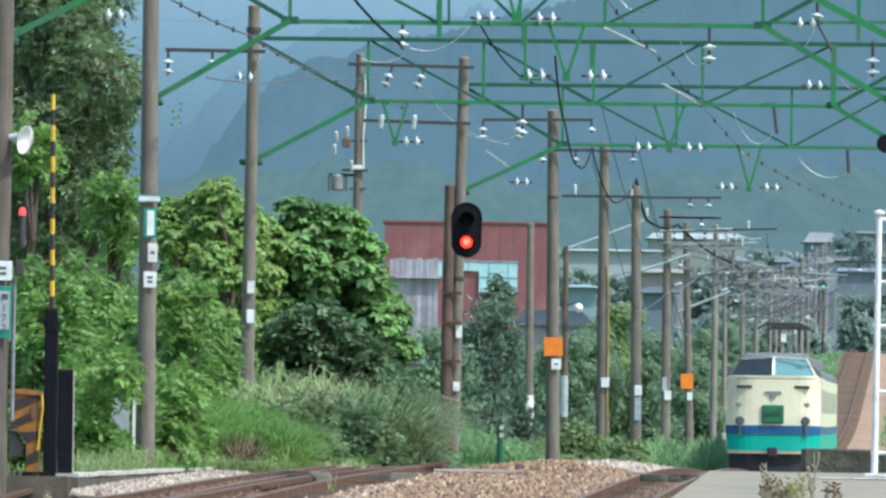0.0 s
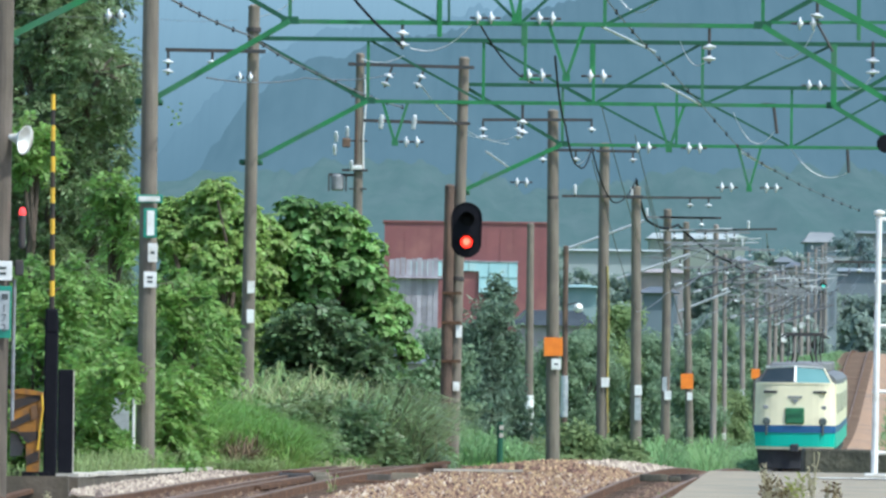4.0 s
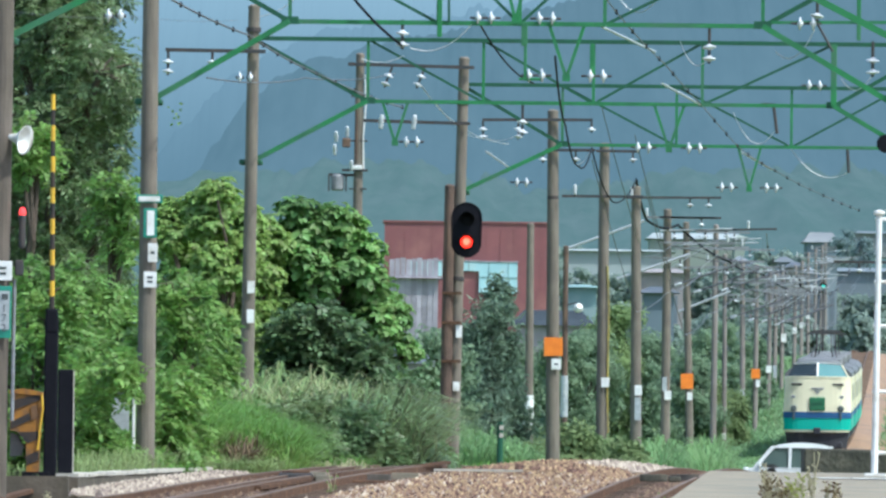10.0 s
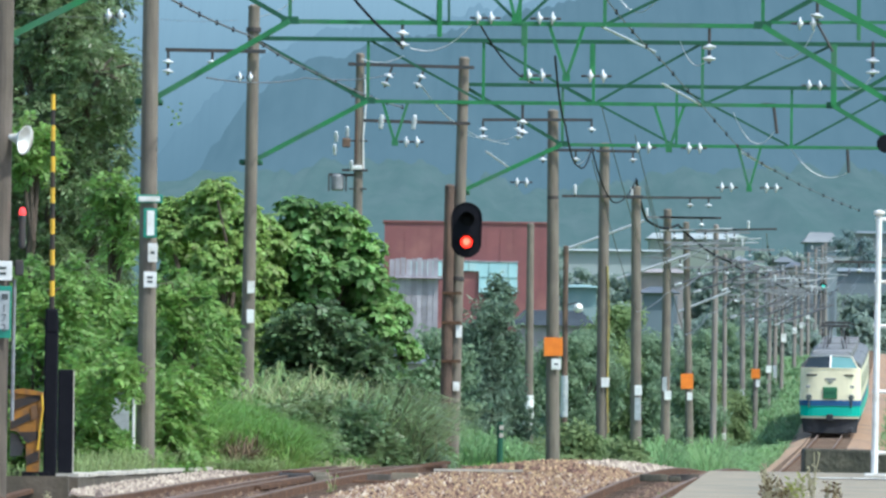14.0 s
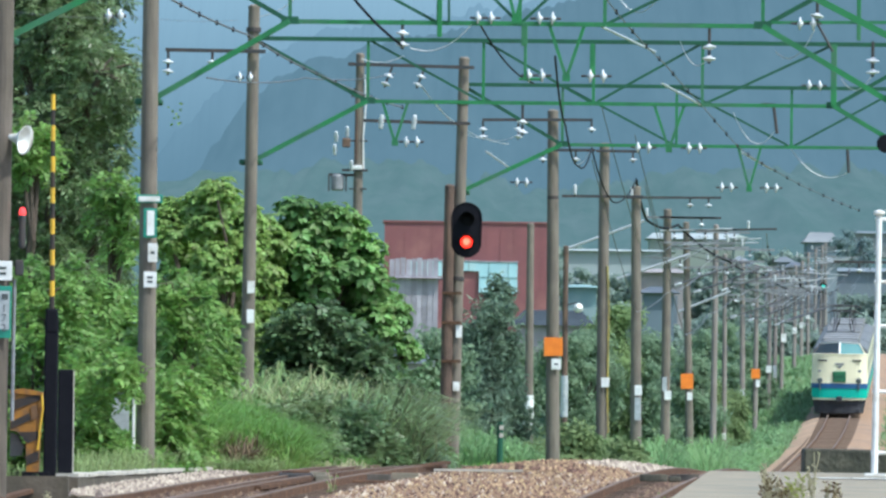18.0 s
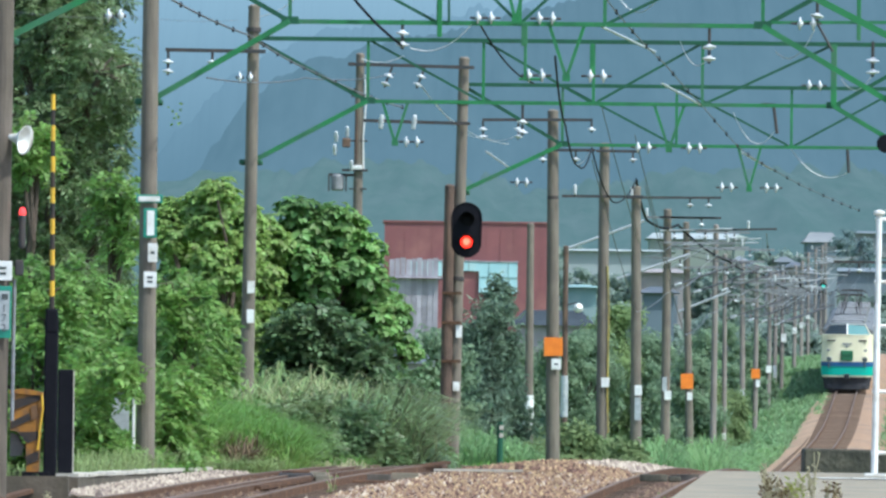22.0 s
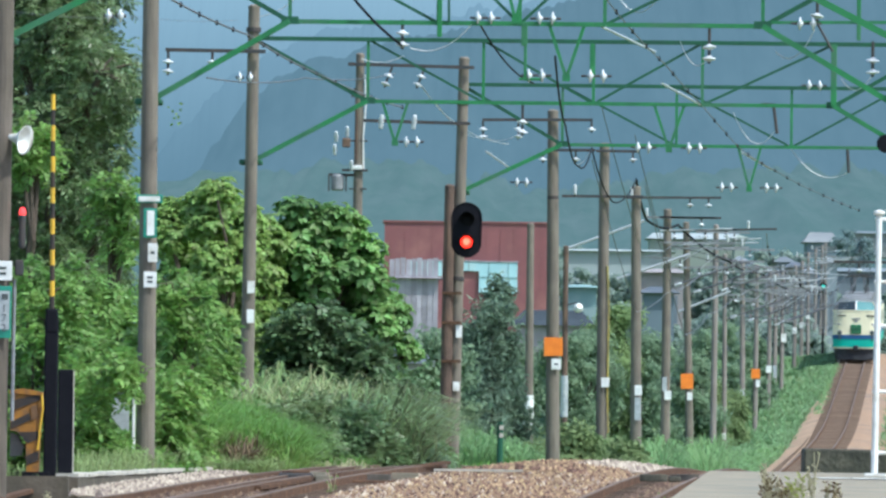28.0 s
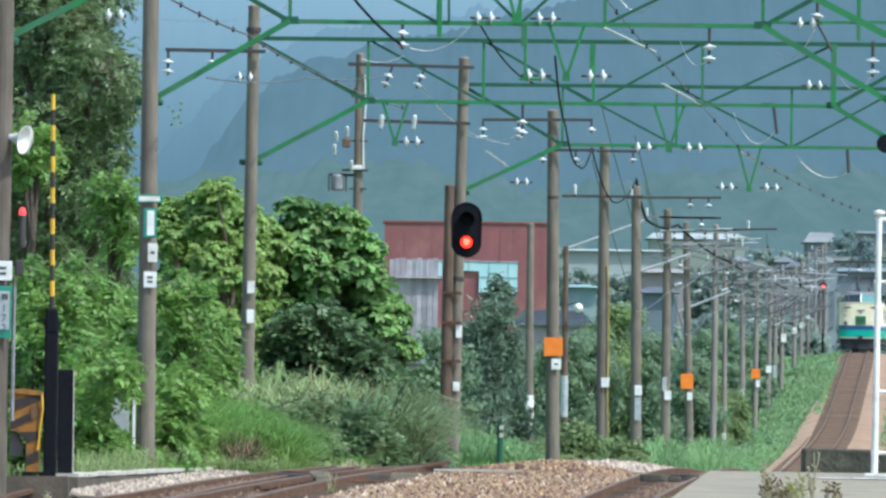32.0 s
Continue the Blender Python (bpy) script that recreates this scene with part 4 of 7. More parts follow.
plate(P7, -0.043, hz(P7, 4.20), 0.173, 0.518, M_GALV, -0.22)
plate(P7, 0.086, hz(P7, 3.77), 0.259, 0.346, M_WHITE, -0.22)
plate(P8, -0.070, hz(P8, 4.54), 0.515, 0.632, M_ORANGE, -0.22, "orange_plate", label="square orange marker plate")
plate(P8, 0.023, hz(P8, 3.91), 0.211, 0.328, M_WHITE, -0.22)
for k, (dx, z, w, h, m) in ((1, (0, 1.75, 0.2, 0.3, M_WHITE)), (2, (0, 2.0, 0.2, 0.6, M_WHITE)), (2, (0.0, 2.9, 0.2, 0.5, M_GALV)), (3, (0, 3.4, 0.44, 0.5, M_ORANGE)), (3, (0.12, 2.9, 0.22, 0.35, M_WHITE)),
                            (4, (0, 3.4, 0.3, 0.4, M_WHITE)), (5, (0, 3.2, 0.24, 0.7, M_GALV)), (6, (0.1, 4.9, 0.3, 0.5, M_WHITE)), (7, (0, 3.7, 0.26, 0.4, M_WHITE)), (8, (0, 3.2, 0.26, 0.4, M_WHITE)), (9, (0, 3.6, 0.26, 0.4, M_WHITE))):
    plate(FAR[k], dx, z, w, h, m, -0.19)
for i, p in enumerate(FAR + [P7, P8]):
    top = max(v.co.z for v in p.children[0].data.vertices)
    far = 7 <= i < 13
    crossarm(p, top - 0.35, -0.9, 0.9 if far else 1.5 + 0.3 * (i % 3), [(-0.8, 1, "p")] if i % 2 else [(0.8, 1, "v"), (-0.5, 1, "v")], steel=M_ARM)
    crossarm(p, top - 1.1 - 0.2 * (i % 2), -0.4, 1.0 if far else 2.6, [] if far else [(2.3, 1, "p")] if i % 3 else [(1.5, 1, "v")], steel=M_ARM)
    crossarm(p, top - 1.9, -0.7, 0.6, [(0.5, 1, "v")], steel=M_ARM)
    part("feeder_arm", Geo().cyl((-0.3, -0.12, top - 0.75 - 0.1 * (i % 4)), (2.0 + 0.5 * (i % 3), -0.12, top - 0.6 - 0.15 * (i % 3)), 0.03, n=6), M_GALV, p, "thin pale steel arm")
    part("brace_rod", Geo().cyl((0.1, -0.12, top - 2.3), (1.3 + 0.3 * (i % 2), -0.12, top - 1.35), 0.022, n=6), M_GALV, p)
    if far:
        continue
    # pipe cantilever towards the track
    c = part("cantilever_pipe", Geo().cyl((0.1, -0.1, top - 3.0), (3.0, -0.1, top - 2.0), 0.035, n=8), M_WIRE, p, "grey steel cantilever pipe")
    part("cantilever_stay", Geo().cyl((0.1, -0.1, top - 1.4), (2.9, -0.1, top - 2.05), 0.02, n=6), M_WIRE, p)
    o = part("post_insulator", POST, None, c)
    o.matrix_local = pose(0.42, -0.1, top - 2.89, 0, 71, 0)
    part("registration_arm", Geo().cyl((2.2, -0.1, top - 2.95), (3.2, -0.1, top - 3.12), 0.018, n=6), M_ARM, p)
# pale sleeves and pipes
part("sleeve", Geo().cyl((0, 0, hz(U2, 2.66)), (0, 0, hz(U2, 3.88)), 0.215, n=12), M_WHITE, U2)
part("lamp_arm", Geo().bar((0.05, -0.1, hz(U3, 7.28)), (0.45, -0.15, hz(U3, 7.37)), 0.05, 0.05), M_DARKSTEEL, U3)
part("lamp_head", Geo().lathe([(0.06, -0.22), (0.14, -0.12), (0.19, 0.05), (0.12, 0.2)], 12, pose(0.5, -0.2, hz(U3, 7.15), 60, 30)), M_WHITE, U3, "white lamp head")
part("sleeve", Geo().cyl((0, 0, hz(U3, 2.92)), (0, 0, hz(U3, 4.53)), 0.15, n=12), M_GALV, U3)
for p, a, b in ((U3, (4.80, 440.0, 9.46), (7.82, 440.0, 10.60)), (P6, (6.11, 396.0, 7.66), (8.67, 396.0, 8.56)), (P8, (9.77, 468.0, 7.41), (11.91, 468.0, 8.28))):
    o = p.matrix_world.inverted()
    part("cantilever_pipe", Geo().cyl(o @ Vector(a), o @ Vector(b), 0.05, n=8), M_GALV, p, "pale steel cantilever pipe")
part("cable_guard", Geo().tube([(0.156, -0.16, 0.4), (0.190, -0.18, 1.6), (0.156, -0.17, 2.6), (0.173, -0.17, 5.4), (0.121, -0.16, 6.6)], 0.026), M_MUSTARD, P5, "yellow cable guard tube")
# discs on the thin wires
for px_x, y, z in ((-5.85, 196, 9.11), (-5.64, 196, 9.11), (-4.47, 246, 9.69), (-4.24, 246, 9.69)):
    o = thing("strain_insulator", (px_x, y, z), "white disc strain insulator on a thin wire", "insulator", "strain insulators")
    d = part("insulator_disc", DISC, None, o)
    d.matrix_local = pose(0, 0, 0, 0, 90, 0)
    part("cap", Geo().cyl((-0.09, 0, 0), (0.09, 0, 0), 0.03, n=8), M_DARKSTEEL, o)
# utility pole fittings
crossarm(U1, hz(U1, 12.82), -0.3, 1.1, [])
part("transformer", Geo().lathe([(0.15, 0), (0.19, 0.05), (0.19, 0.42), (0.15, 0.48)], 14, pose(-0.6, 0.0, hz(U1, 9.14))), M_ARM, U1, "grey drum transformer")
part("transformer_arm", Geo().box((-0.4, 0, hz(U1, 9.60)), (0.9, 0.09, 0.08)), M_DARKSTEEL, U1)
for a, b in ((-0.66, 245), (-0.70, 268), (-0.34, 236), (-0.2, 296)):
    o = part("post_insulator", POST, None, U1)
    o.matrix_local = pose(a, -0.2, hz(U1, 1.7 + (791 - b) * 330 / 20000), 15, 0, 0)
part("fuse_box", Geo().box((-0.36, -0.2, hz(U1, 10.54)), (0.24, 0.2, 0.28), bev=0.04), M_WOOD, U1, "rusty brown fuse box")
part("lower_arm", Geo().box((-0.1, -0.15, hz(U1, 9.74)), (0.75, 0.1, 0.07)), M_DARKSTEEL, U1)
part("lower_plate", Geo().box((-0.05, -0.2, hz(U1, 9.82)), (0.32, 0.08, 0.12), bev=0.02), M_WHITE, U1)
part("white_conduit", Geo().tube([(0.15, -0.13, hz(U1, 12.55)), (0.19, -0.13, hz(U1, 11.62)), (0.13, -0.13, hz(U1, 10.70)), (0.16, -0.13, hz(U1, 9.77))], 0.022, 8), M_WHITE, U1, "chalky white cable conduit")
part("rust_strip", Geo().box((-0.07, -0.12, hz(U1, 10.9)), (0.07, 0.08, 1.7), bev=0.02), M_WOOD, U1, "rusty brown cable strip")
for z in (11.9, 10.6, 9.75, 9.2):
    part("step_bolt", Geo().box((0.0, -0.1, hz(U1, z)), (0.5, 0.05, 0.05)), M_DARKSTEEL, U1)
for a, b in ((-0.85, 9.62), (-0.35, 9.62)):
    part("bracket_post", Geo().bar((a, -0.1, hz(U1, b)), (a, -0.1, hz(U1, b) - 0.5), 0.05, 0.05), M_DARKSTEEL, U1)
# rusty brackets on the wooden pole
for z in (572, 520, 640):
    part("bracket", Geo().box((0.1, -0.14, hz(W1, 1.7 + (791 - z) * 283 / 20000)), (0.5, 0.06, 0.07)), M_RAIL, W1)

# nearest pole: signs, speaker, lamp
pz = plate(P0, 0.070, hz(P0, 4.34), 0.297, 0.297, M_WHITE, -0.22, "blank_plate", bars=2)
pz = plate(P0, 0.044, hz(P0, 3.70), 0.350, 0.805, M_SIGNTEAL, -0.22, "sign_frame")
part("sign_face", Geo().box((0.044, -0.236, hz(P0, 3.73)), (0.289, 0.012, 0.595)), M_GALV, pz)
part("sign_bar", Geo().box((0.114, -0.246, hz(P0, 3.94)), (0.1, 0.008, 0.09)), M_BAR, pz)
for i, ch in enumerate("172"):
    cu = bpy.data.curves.new("digit", 'FONT')
    cu.body, cu.size, cu.extrude = ch, 0.17, 0.003
    tmp = bpy.data.objects.new("digit", cu)
    scene.collection.objects.link(tmp)
    me = bpy.data.meshes.new_from_object(tmp.evaluated_get(bpy.context.evaluated_depsgraph_get()))
    bpy.data.objects.remove(tmp)
    me.materials.append(M_BAR)
    o = part("digit", me, None, pz)
    o.matrix_local = pose(0.061, -0.246, hz(P0, 3.70) - 0.15 * i, 90)
part("conduit", Geo().cyl((0.254, -0.1, 1.22), (0.254, -0.1, hz(P0, 4.21)), 0.03, n=8), M_ARM, P0)
part("junction_box", Geo().box((0.324, -0.12, hz(P0, 4.39)), (0.131, 0.14, 0.245), bev=0.02), M_DARKSTEEL, P0)
part("lamp_tube", Geo().lathe([(0.04, 0), (0.055, 0.04), (0.055, 0.5), (0.04, 0.53)], 12, pose(0.359, -0.12, hz(P0, 4.69))), M_DARKSTEEL, P0)
part("red_beacon", Geo().lathe([(0.05, 0), (0.055, 0.04), (0.04, 0.1), (0.01, 0.12)], 12, pose(0.359, -0.12, hz(P0, 5.21))), M_REDSMALL, P0, "small glowing red lamp")
h = part("horn_speaker", Geo().lathe([(0.04, -0.25), (0.05, -0.12), (0.08, -0.02), (0.13, 0.05), (0.22, 0.12), (0.235, 0.14), (0.19, 0.10), (0.03, 0.0)], 20), M_WHITE, P0, "white horn loudspeaker", True)
h.matrix_local = pose(0.263, -0.15, hz(P0, 6.39), 0, 100, -28) @ Matrix.Scale(1.0, 4)


# ---- level crossing barrier by the kerb ----
def barrier():
    y = 186.0
    b = thing("crossing_barrier", (-6.69, y, 1.12), "raised yellow and black crossing barrier with its striped drive box", "barrier")
    ox, oz = -6.69, 1.12
    u = 0.009
    cx = -6.69 - ox

    def face(pts):
        return [(cx + (a - 60) * u, (845 - b) * u) for a, b in pts]
    bx = part("drive_box", Geo().prism(face(((16, 760), (36, 764), (46, 784), (47, 838), (70, 838), (71, 775), (76, 700), (70, 690), (16, 690))), -0.2, 0.25), M_YELLOW, b, "rusty yellow box on a narrow leg with black slanting stripes")
    part("box_lid", Geo().prism(face(((14, 692), (78, 696), (76, 690), (40, 683), (14, 687))), -0.24, 0.3), M_YELLOW, bx)
    for pts in (((17, 706), (70, 694), (71, 704), (17, 726)), ((17, 745), (52, 728), (54, 741), (17, 758)), ((30, 763), (70, 762), (69, 775), (50, 783), (45, 780)), ((47, 806), (70, 796), (70, 814), (47, 824))):
        st = Geo()
        st.add([(x, -0.215, z) for x, z in face(pts)], [tuple(range(len(pts) - 1, -1, -1))])
        part("stripe", st, M_BSTRIPE, bx)
    part("edge_bar", Geo().tube([(x, -0.24, z) for x, z in face(((74, 694), (76, 720), (71, 760), (68, 795)))], 0.017, 8), M_LEMON, bx)
    part("hinge_plate", Geo().prism(face(((54, 716), (66, 712), (66, 735), (56, 742))), -0.225, -0.2), M_RUSTPLATE, bx)
    part("motor_cover", Geo().prism(face(((16, 764), (30, 768), (40, 790), (36, 806), (16, 808))), 0.0, 0.25), M_MOTOR, b, "dusty grey motor cover")
    part("foot", Geo().box((cx - 5 * u, 0, 0.04), (70 * u, 0.5, 0.1), bev=0.01), M_BLACK, b)
    ax = -6.42 - ox
    post = part("arm_housing", Geo().box((ax, -0.1, 1.302), (0.223, 0.2, 2.604 ), bev=0.03), M_BLACK, b, "black counterweight housing")
    z0, z1 = 3.84 - oz, 7.42 - oz
    n = 14
    for i in range(n):
        a, c = z0 + (z1 - z0) * i / n, z0 + (z1 - z0) * (i + 1) / n
        lx = ax - 0.025 * i / n
        part("arm_section", Geo().cyl((lx, -0.1, a), (lx - 0.002, -0.1, c), 0.043 - 0.0005 * i, n=10), M_BSTRIPE if i % 2 == 0 else M_LEMON, b)
    part("arm_collar", Geo().box((ax, -0.1, z0 - 0.15), (0.2, 0.22, 0.4), bev=0.03), M_BLACK, b)


barrier()
g = Geo().box((0, 0, 0.88), (0.248, 0.2, 1.766), bev=0.02)
ob = thing("black_post", (-6.11, 184.0, 1.12), "tall black boxy post with a pale worn edge", "post")
part("board", g, M_BLACK, ob)
part("edge_strip", Geo().box((0.129, -0.02, 0.88), (0.014, 0.16, 1.730), bev=0.005), M_KERB, ob)
ob = thing("sign_board", (-5.77, 207.0, 1.62), "pale grey metal board half hidden in the bushes", "board")
part("panel", Geo().prism([(-0.26, 0.55), (-0.05, 0.3), (0.06, 0.3), (0.06, 1.05), (-0.14, 1.05), (-0.3, 0.75)], -0.02, 0.02), M_GALV, ob)
part("leg", Geo().cyl((0.14, 0, -0.3), (0.14, 0, 1.05), 0.03, n=8), M_WHITE, ob)


# ---- signal with red light ----
def signal():
    y = 280.6
    s = thing("colour_light_signal", (0.40, y, 1.0), "black oval two-light railway signal showing red", "signal")
    x, z = 0.58 - s.location.x, 7.09 - 1.0
    w, h = 0.756, 1.372

    def oval(w, h, n=24):
        r = w / 2
        k = h / 2 - r
        return [(x + r * math.cos(a), z + r * math.sin(a) + (k if math.sin(a) >= 0 else -k)) for a in [2 * math.pi * i / n for i in range(n)]]
    bk = part("backplate", Geo().prism(oval(w, h), -0.03, 0.03), M_BLACK, s)
    part("rim", Geo().tube([(p[0], -0.035, p[1]) for p in oval(w * 0.97, h * 0.98)] + [(oval(w * 0.97, h * 0.98)[0][0], -0.035, oval(w * 0.97, h * 0.98)[0][1])], 0.02), M_BLACK, bk)
    for dz, m in ((0.26, M_BLACK), (-0.30, M_REDLAMP)):
        part("lens", Geo().lathe([(0.15, 0), (0.15, 0.03), (0.09, 0.05), (0.02, 0.056)], 20, pose(x, -0.03, z + dz, 90)), m, bk, "glowing red lens" if m is M_REDLAMP else "unlit lens")
        if m is M_REDLAMP:
            part("bulb_glare", Geo().lathe([(0.085, 0), (0.07, 0.012), (0.015, 0.016)], 16, pose(x, -0.082, z + dz + 0.01, 90)), M_REDCORE, bk, "bright lamp core")
        hd = Geo()
        n = 14
        vs = []
        for yy in (-0.03, -0.42):
            for i in range(n + 1):
                a = math.pi * (-0.08 + 1.16 * i / n)
                for r in (0.185, 0.197):
                    vs.append((x + r * math.cos(a), yy + (0.12 if yy < -0.1 and (i < 2 or i > n - 2) else 0), z + dz + r * math.sin(a)))
        fs = []
        m2 = 2 * (n + 1)
        for i in range(n):
            k = 2 * i
            fs += [(k, k + 2, m2 + k + 2, m2 + k), (k + 1, m2 + k + 1, m2 + k + 3, k + 3), (m2 + k, m2 + k + 2, m2 + k + 3, m2 + k + 1)]
        part("hood", hd.add(vs, fs), M_BLACK, bk)
    part("signal_case", Geo().box((x, 0.16, z), (0.34, 0.25, 0.85), bev=0.04), M_BLACK, s)
    part("bracket_arm", Geo().box((x - 0.12, 0.55, z - 0.2), (0.08, 0.75, 0.08)).box((x - 0.12, 0.55, z + 0.25), (0.08, 0.75, 0.08)), M_DARKSTEEL, s)


signal()
g = Geo()
rv = random.Random(3)
for i in range(14):
    c = Vector((rv.uniform(-0.12, 0.12), rv.uniform(-0.1, 0.1), -0.5 * rv.random()))
    d = Vector((rv.uniform(-1, 1), rv.uniform(-1, 1), rv.uniform(-1, 0.2))).normalized() * 0.07
    k = d.cross(Vector((0, 1, 0.2))).normalized() * 0.025
    g.add([c, c + d * 0.5 + k, c + d, c + d * 0.5 - k], [(0, 1, 2, 3)])
ob = solid("vine_sprig", g, M_LEAF_MID, "small green vine sprig hanging from the brace", "vine", kind="stuff")
ob.matrix_world = pose(*(-4.90, 205.8, 7.97))


def far_signal():
    y = 748.0
    x, z = 25.20, 12.59
    gz = ground_z(x, y)
    s = thing("far_signal", (x, y, gz), "distant searchlight signal on a slim post turning from green to red", "signal")
    part("mast", Geo().cyl((0, 0.15, -0.2), (0, 0.15, z - gz + 0.6), 0.07, n=10), M_DARKSTEEL, s)
    part("backplate", Geo().lathe([(0.26, -0.02), (0.26, 0.02)], 20, pose(0, 0, z - gz, 90)), M_BLACK, s)
    drum = part("roundel_drum", Geo().cyl((0, 0, -0.17), (0, 0, 0.17), 0.14, n=18), M_BLACK, s, "black turning drum with two lenses")
    for a, m, lb in ((0, M_GREENLAMP, "glowing green lens"), (-180, M_REDSMALL, "glowing red lens")):
        o = part("lens", Geo().lathe([(0.13, 0), (0.11, 0.015), (0.02, 0.02)], 16, pose(0, -0.13, 0, 90)), m, drum, lb)
        o.matrix_local = pose(0, 0, 0, 0, 0, a)
    drum.matrix_local = pose(0, -0.2, z - gz)
    return drum, z - gz


SIGNAL_DRUM, DRUM_Z = far_signal()

# marker post between the tracks
ob = thing("marker_post", (1.23, 235.0, 1.21), "short dark green marker post with two pale bands", "post")
part("post", Geo().cyl((0, 0, -0.15), (0.01, 0, 1.02), 0.07, 0.065, 12), M_DGREEN, ob)
for z in (0.9, 0.74):
    part("pale_band", Geo().box((0.03, -0.055, z), (0.09, 0.04, 0.09), bev=0.01), M_KERB, ob)

# white ladder mast on the platform
ob = thing("signal_mast", (6.605, 172.0, 1.34), "white painted steel ladder mast on the platform end", "mast")
hm = 3.965
ob.matrix_world = pose(6.605, 172.0, 1.34, 0, 0.45, 0)
part("left_rail", Geo().cyl((0, 0, -0.05), (0, 0, hm), 0.052, 0.045, 12), M_WHITE, ob)
part("right_rail", Geo().cyl((0.42, 0, -0.05), (0.42, 0, hm), 0.05, 0.045, 12), M_WHITE, ob)
for z in (0.35, 1.28, 2.28, 2.95, hm - 0.06):
    part("rung", Geo().cyl((-0.06, 0, z), (0.48, 0, z), 0.028, n=8), M_WHITE, ob)
part("top_cap", Geo().lathe([(0.07, 0), (0.09, 0.02), (0.085, 0.06), (0.03, 0.08)], 12, pose(0, 0, hm)), M_WHITE, ob)
part("base_plate", Geo().box((0.2, 0, 0.0), (0.7, 0.3, 0.07), bev=0.01), M_WHITE, ob)
o2 = thing("round_signal_back", (8.03, 205.5, 7.31), "black round back of a lamp beside the beam", "lamp")
part("housing", Geo().lathe([(0.05, -0.1), (0.15, -0.06), (0.17, 0.06), (0.15, 0.1)], 20, pose(0, 0, 0, 90)), M_BLACK, o2)
part("hanger", Geo().cyl((0.05, 0, 0.1), (0.05, 0, 2.2), 0.025, n=6), M_DARKSTEEL, o2)


# ---- wires ----
def sagged(a, b, sag, n=10):
    a, b = Vector(a), Vector(b)
    return [a.lerp(b, i / n) - Vector((0, 0, sag * 4 * (i / n) * (1 - i / n))) for i in range(n + 1)]


def line(name, pts, sag, r, m, label, clamps=0.0):
    g = Geo()
    out = []
    for a, b in zip(pts, pts[1:]):
        s = sagged(a, b, sag)
        out += s if not out else s[1:]
    g.tube(out, r, 5)
    ob = thing(name, pts[0], label, "cable", "overhead wires")
    me = g.mesh(name, m)
    me.transform(Matrix.Translation(-Vector(pts[0])))
    part("wire", me, None, ob)
    if clamps:
        acc = 0
        for a, b in zip(out, out[1:]):
            acc += (b - a).length
            if acc > clamps:
                acc = 0
                part("wire_clamp", Geo().lathe([(0.012, -0.05), (0.026, -0.03), (0.026, 0.03), (0.012, 0.05)], 8, pose(*(b - Vector(pts[0])))), M_BLACK, ob)
    return ob


YS = [175, 206, 248, 282, 318, 346, 396, 432, 468, 500, 545, 580, 620, 655, 705, 745, 790, 840, 890]
YS = YS[4:]
line("messenger_wire", [(main_x(y) + 0.15 * (-1) ** i, y, rail_z(y) + 6.9) for i, y in enumerate(YS)], 0.22, 0.012, M_WIRE, "thin stranded messenger wire over the main track", 7.0)
line("contact_wire", [(main_x(y) + 0.2 * (-1) ** i, y, rail_z(y) + 5.2) for i, y in enumerate(YS)], 0.03, 0.008, M_WIRE, "thin copper contact wire over the main track")
g = Geo()
for a, b in zip(YS, YS[1:]):
    for k in range(1, 8):
        t = k / 8
        y = a + (b - a) * t
        z = rail_z(a) + (rail_z(b) - rail_z(a)) * t
        g.cyl((main_x(y), y, z + 5.2), (main_x(y), y, z + 6.9 - 0.22 * 4 * t * (1 - t)), 0.004, n=4, caps=False)
ob = solid("dropper_wires", g, M_WIRE, "thin vertical dropper wires between contact and messenger wire", "cable", kind="stuff")
line("messenger_wire", [(2.65, 196.0, 9.68), (3.51, 212.0, 9.54), (4.48, 230.0, 9.54), (5.64, 248.0, 9.27), (7.41, 282.0, 9.21), (8.79, 300.0, 9.14), (10.64, 325.0, 9.19), (13.23, 360.0, 9.40)], 0.02, 0.012, M_WIRE, "thin stranded messenger wire with dark clamps", 7.0)
line("messenger_wire", [(-4.62, 183.0, 8.99), (-3.75, 215.0, 9.49), (-2.73, 240.0, 9.60), (-1.06, 282.0, 10.16)], 0.05, 0.02, M_WIRE, "messenger wire with dark clamps over the siding", 4.6)
line("feeder_cable", [(-1.84, 206.0, 10.05), (-0.78, 206.0, 9.0)], 0.08, 0.026, M_CABLE, "thick black feeder cable sagging between the beams")
line("feeder_cable", [(0.61, 206.0, 9.44), (1.95, 248.0, 9.70)], 0.2, 0.019, M_CABLE, "thick black feeder cable sagging between the beams")
line("feeder_cable", [(2.04, 210.0, 8.98), (2.67, 250.0, 8.87), (3.57, 300.0, 9.20), (4.15, 318.0, 10.16)], 0.25, 0.022, M_CABLE, "thick black feeder cable sagging between the poles")
line("feeder_cable", [(4.15, 318.0, 10.16), (5.10, 340.0, 9.12), (6.74, 396.0, 11.15)], 0.25, 0.024, M_CABLE, "thick black feeder cable sagging between the poles")
line("feeder_cable", [(6.74, 396.0, 11.15), (7.48, 415.0, 10.11), (9.14, 440.0, 10.46), (12.71, 500.0, 10.03), (15.72, 560.0, 10.54), (22.93, 720.0, 11.74)], 0.2, 0.05, M_CABLE, "thick black feeder cable sagging along the poles")
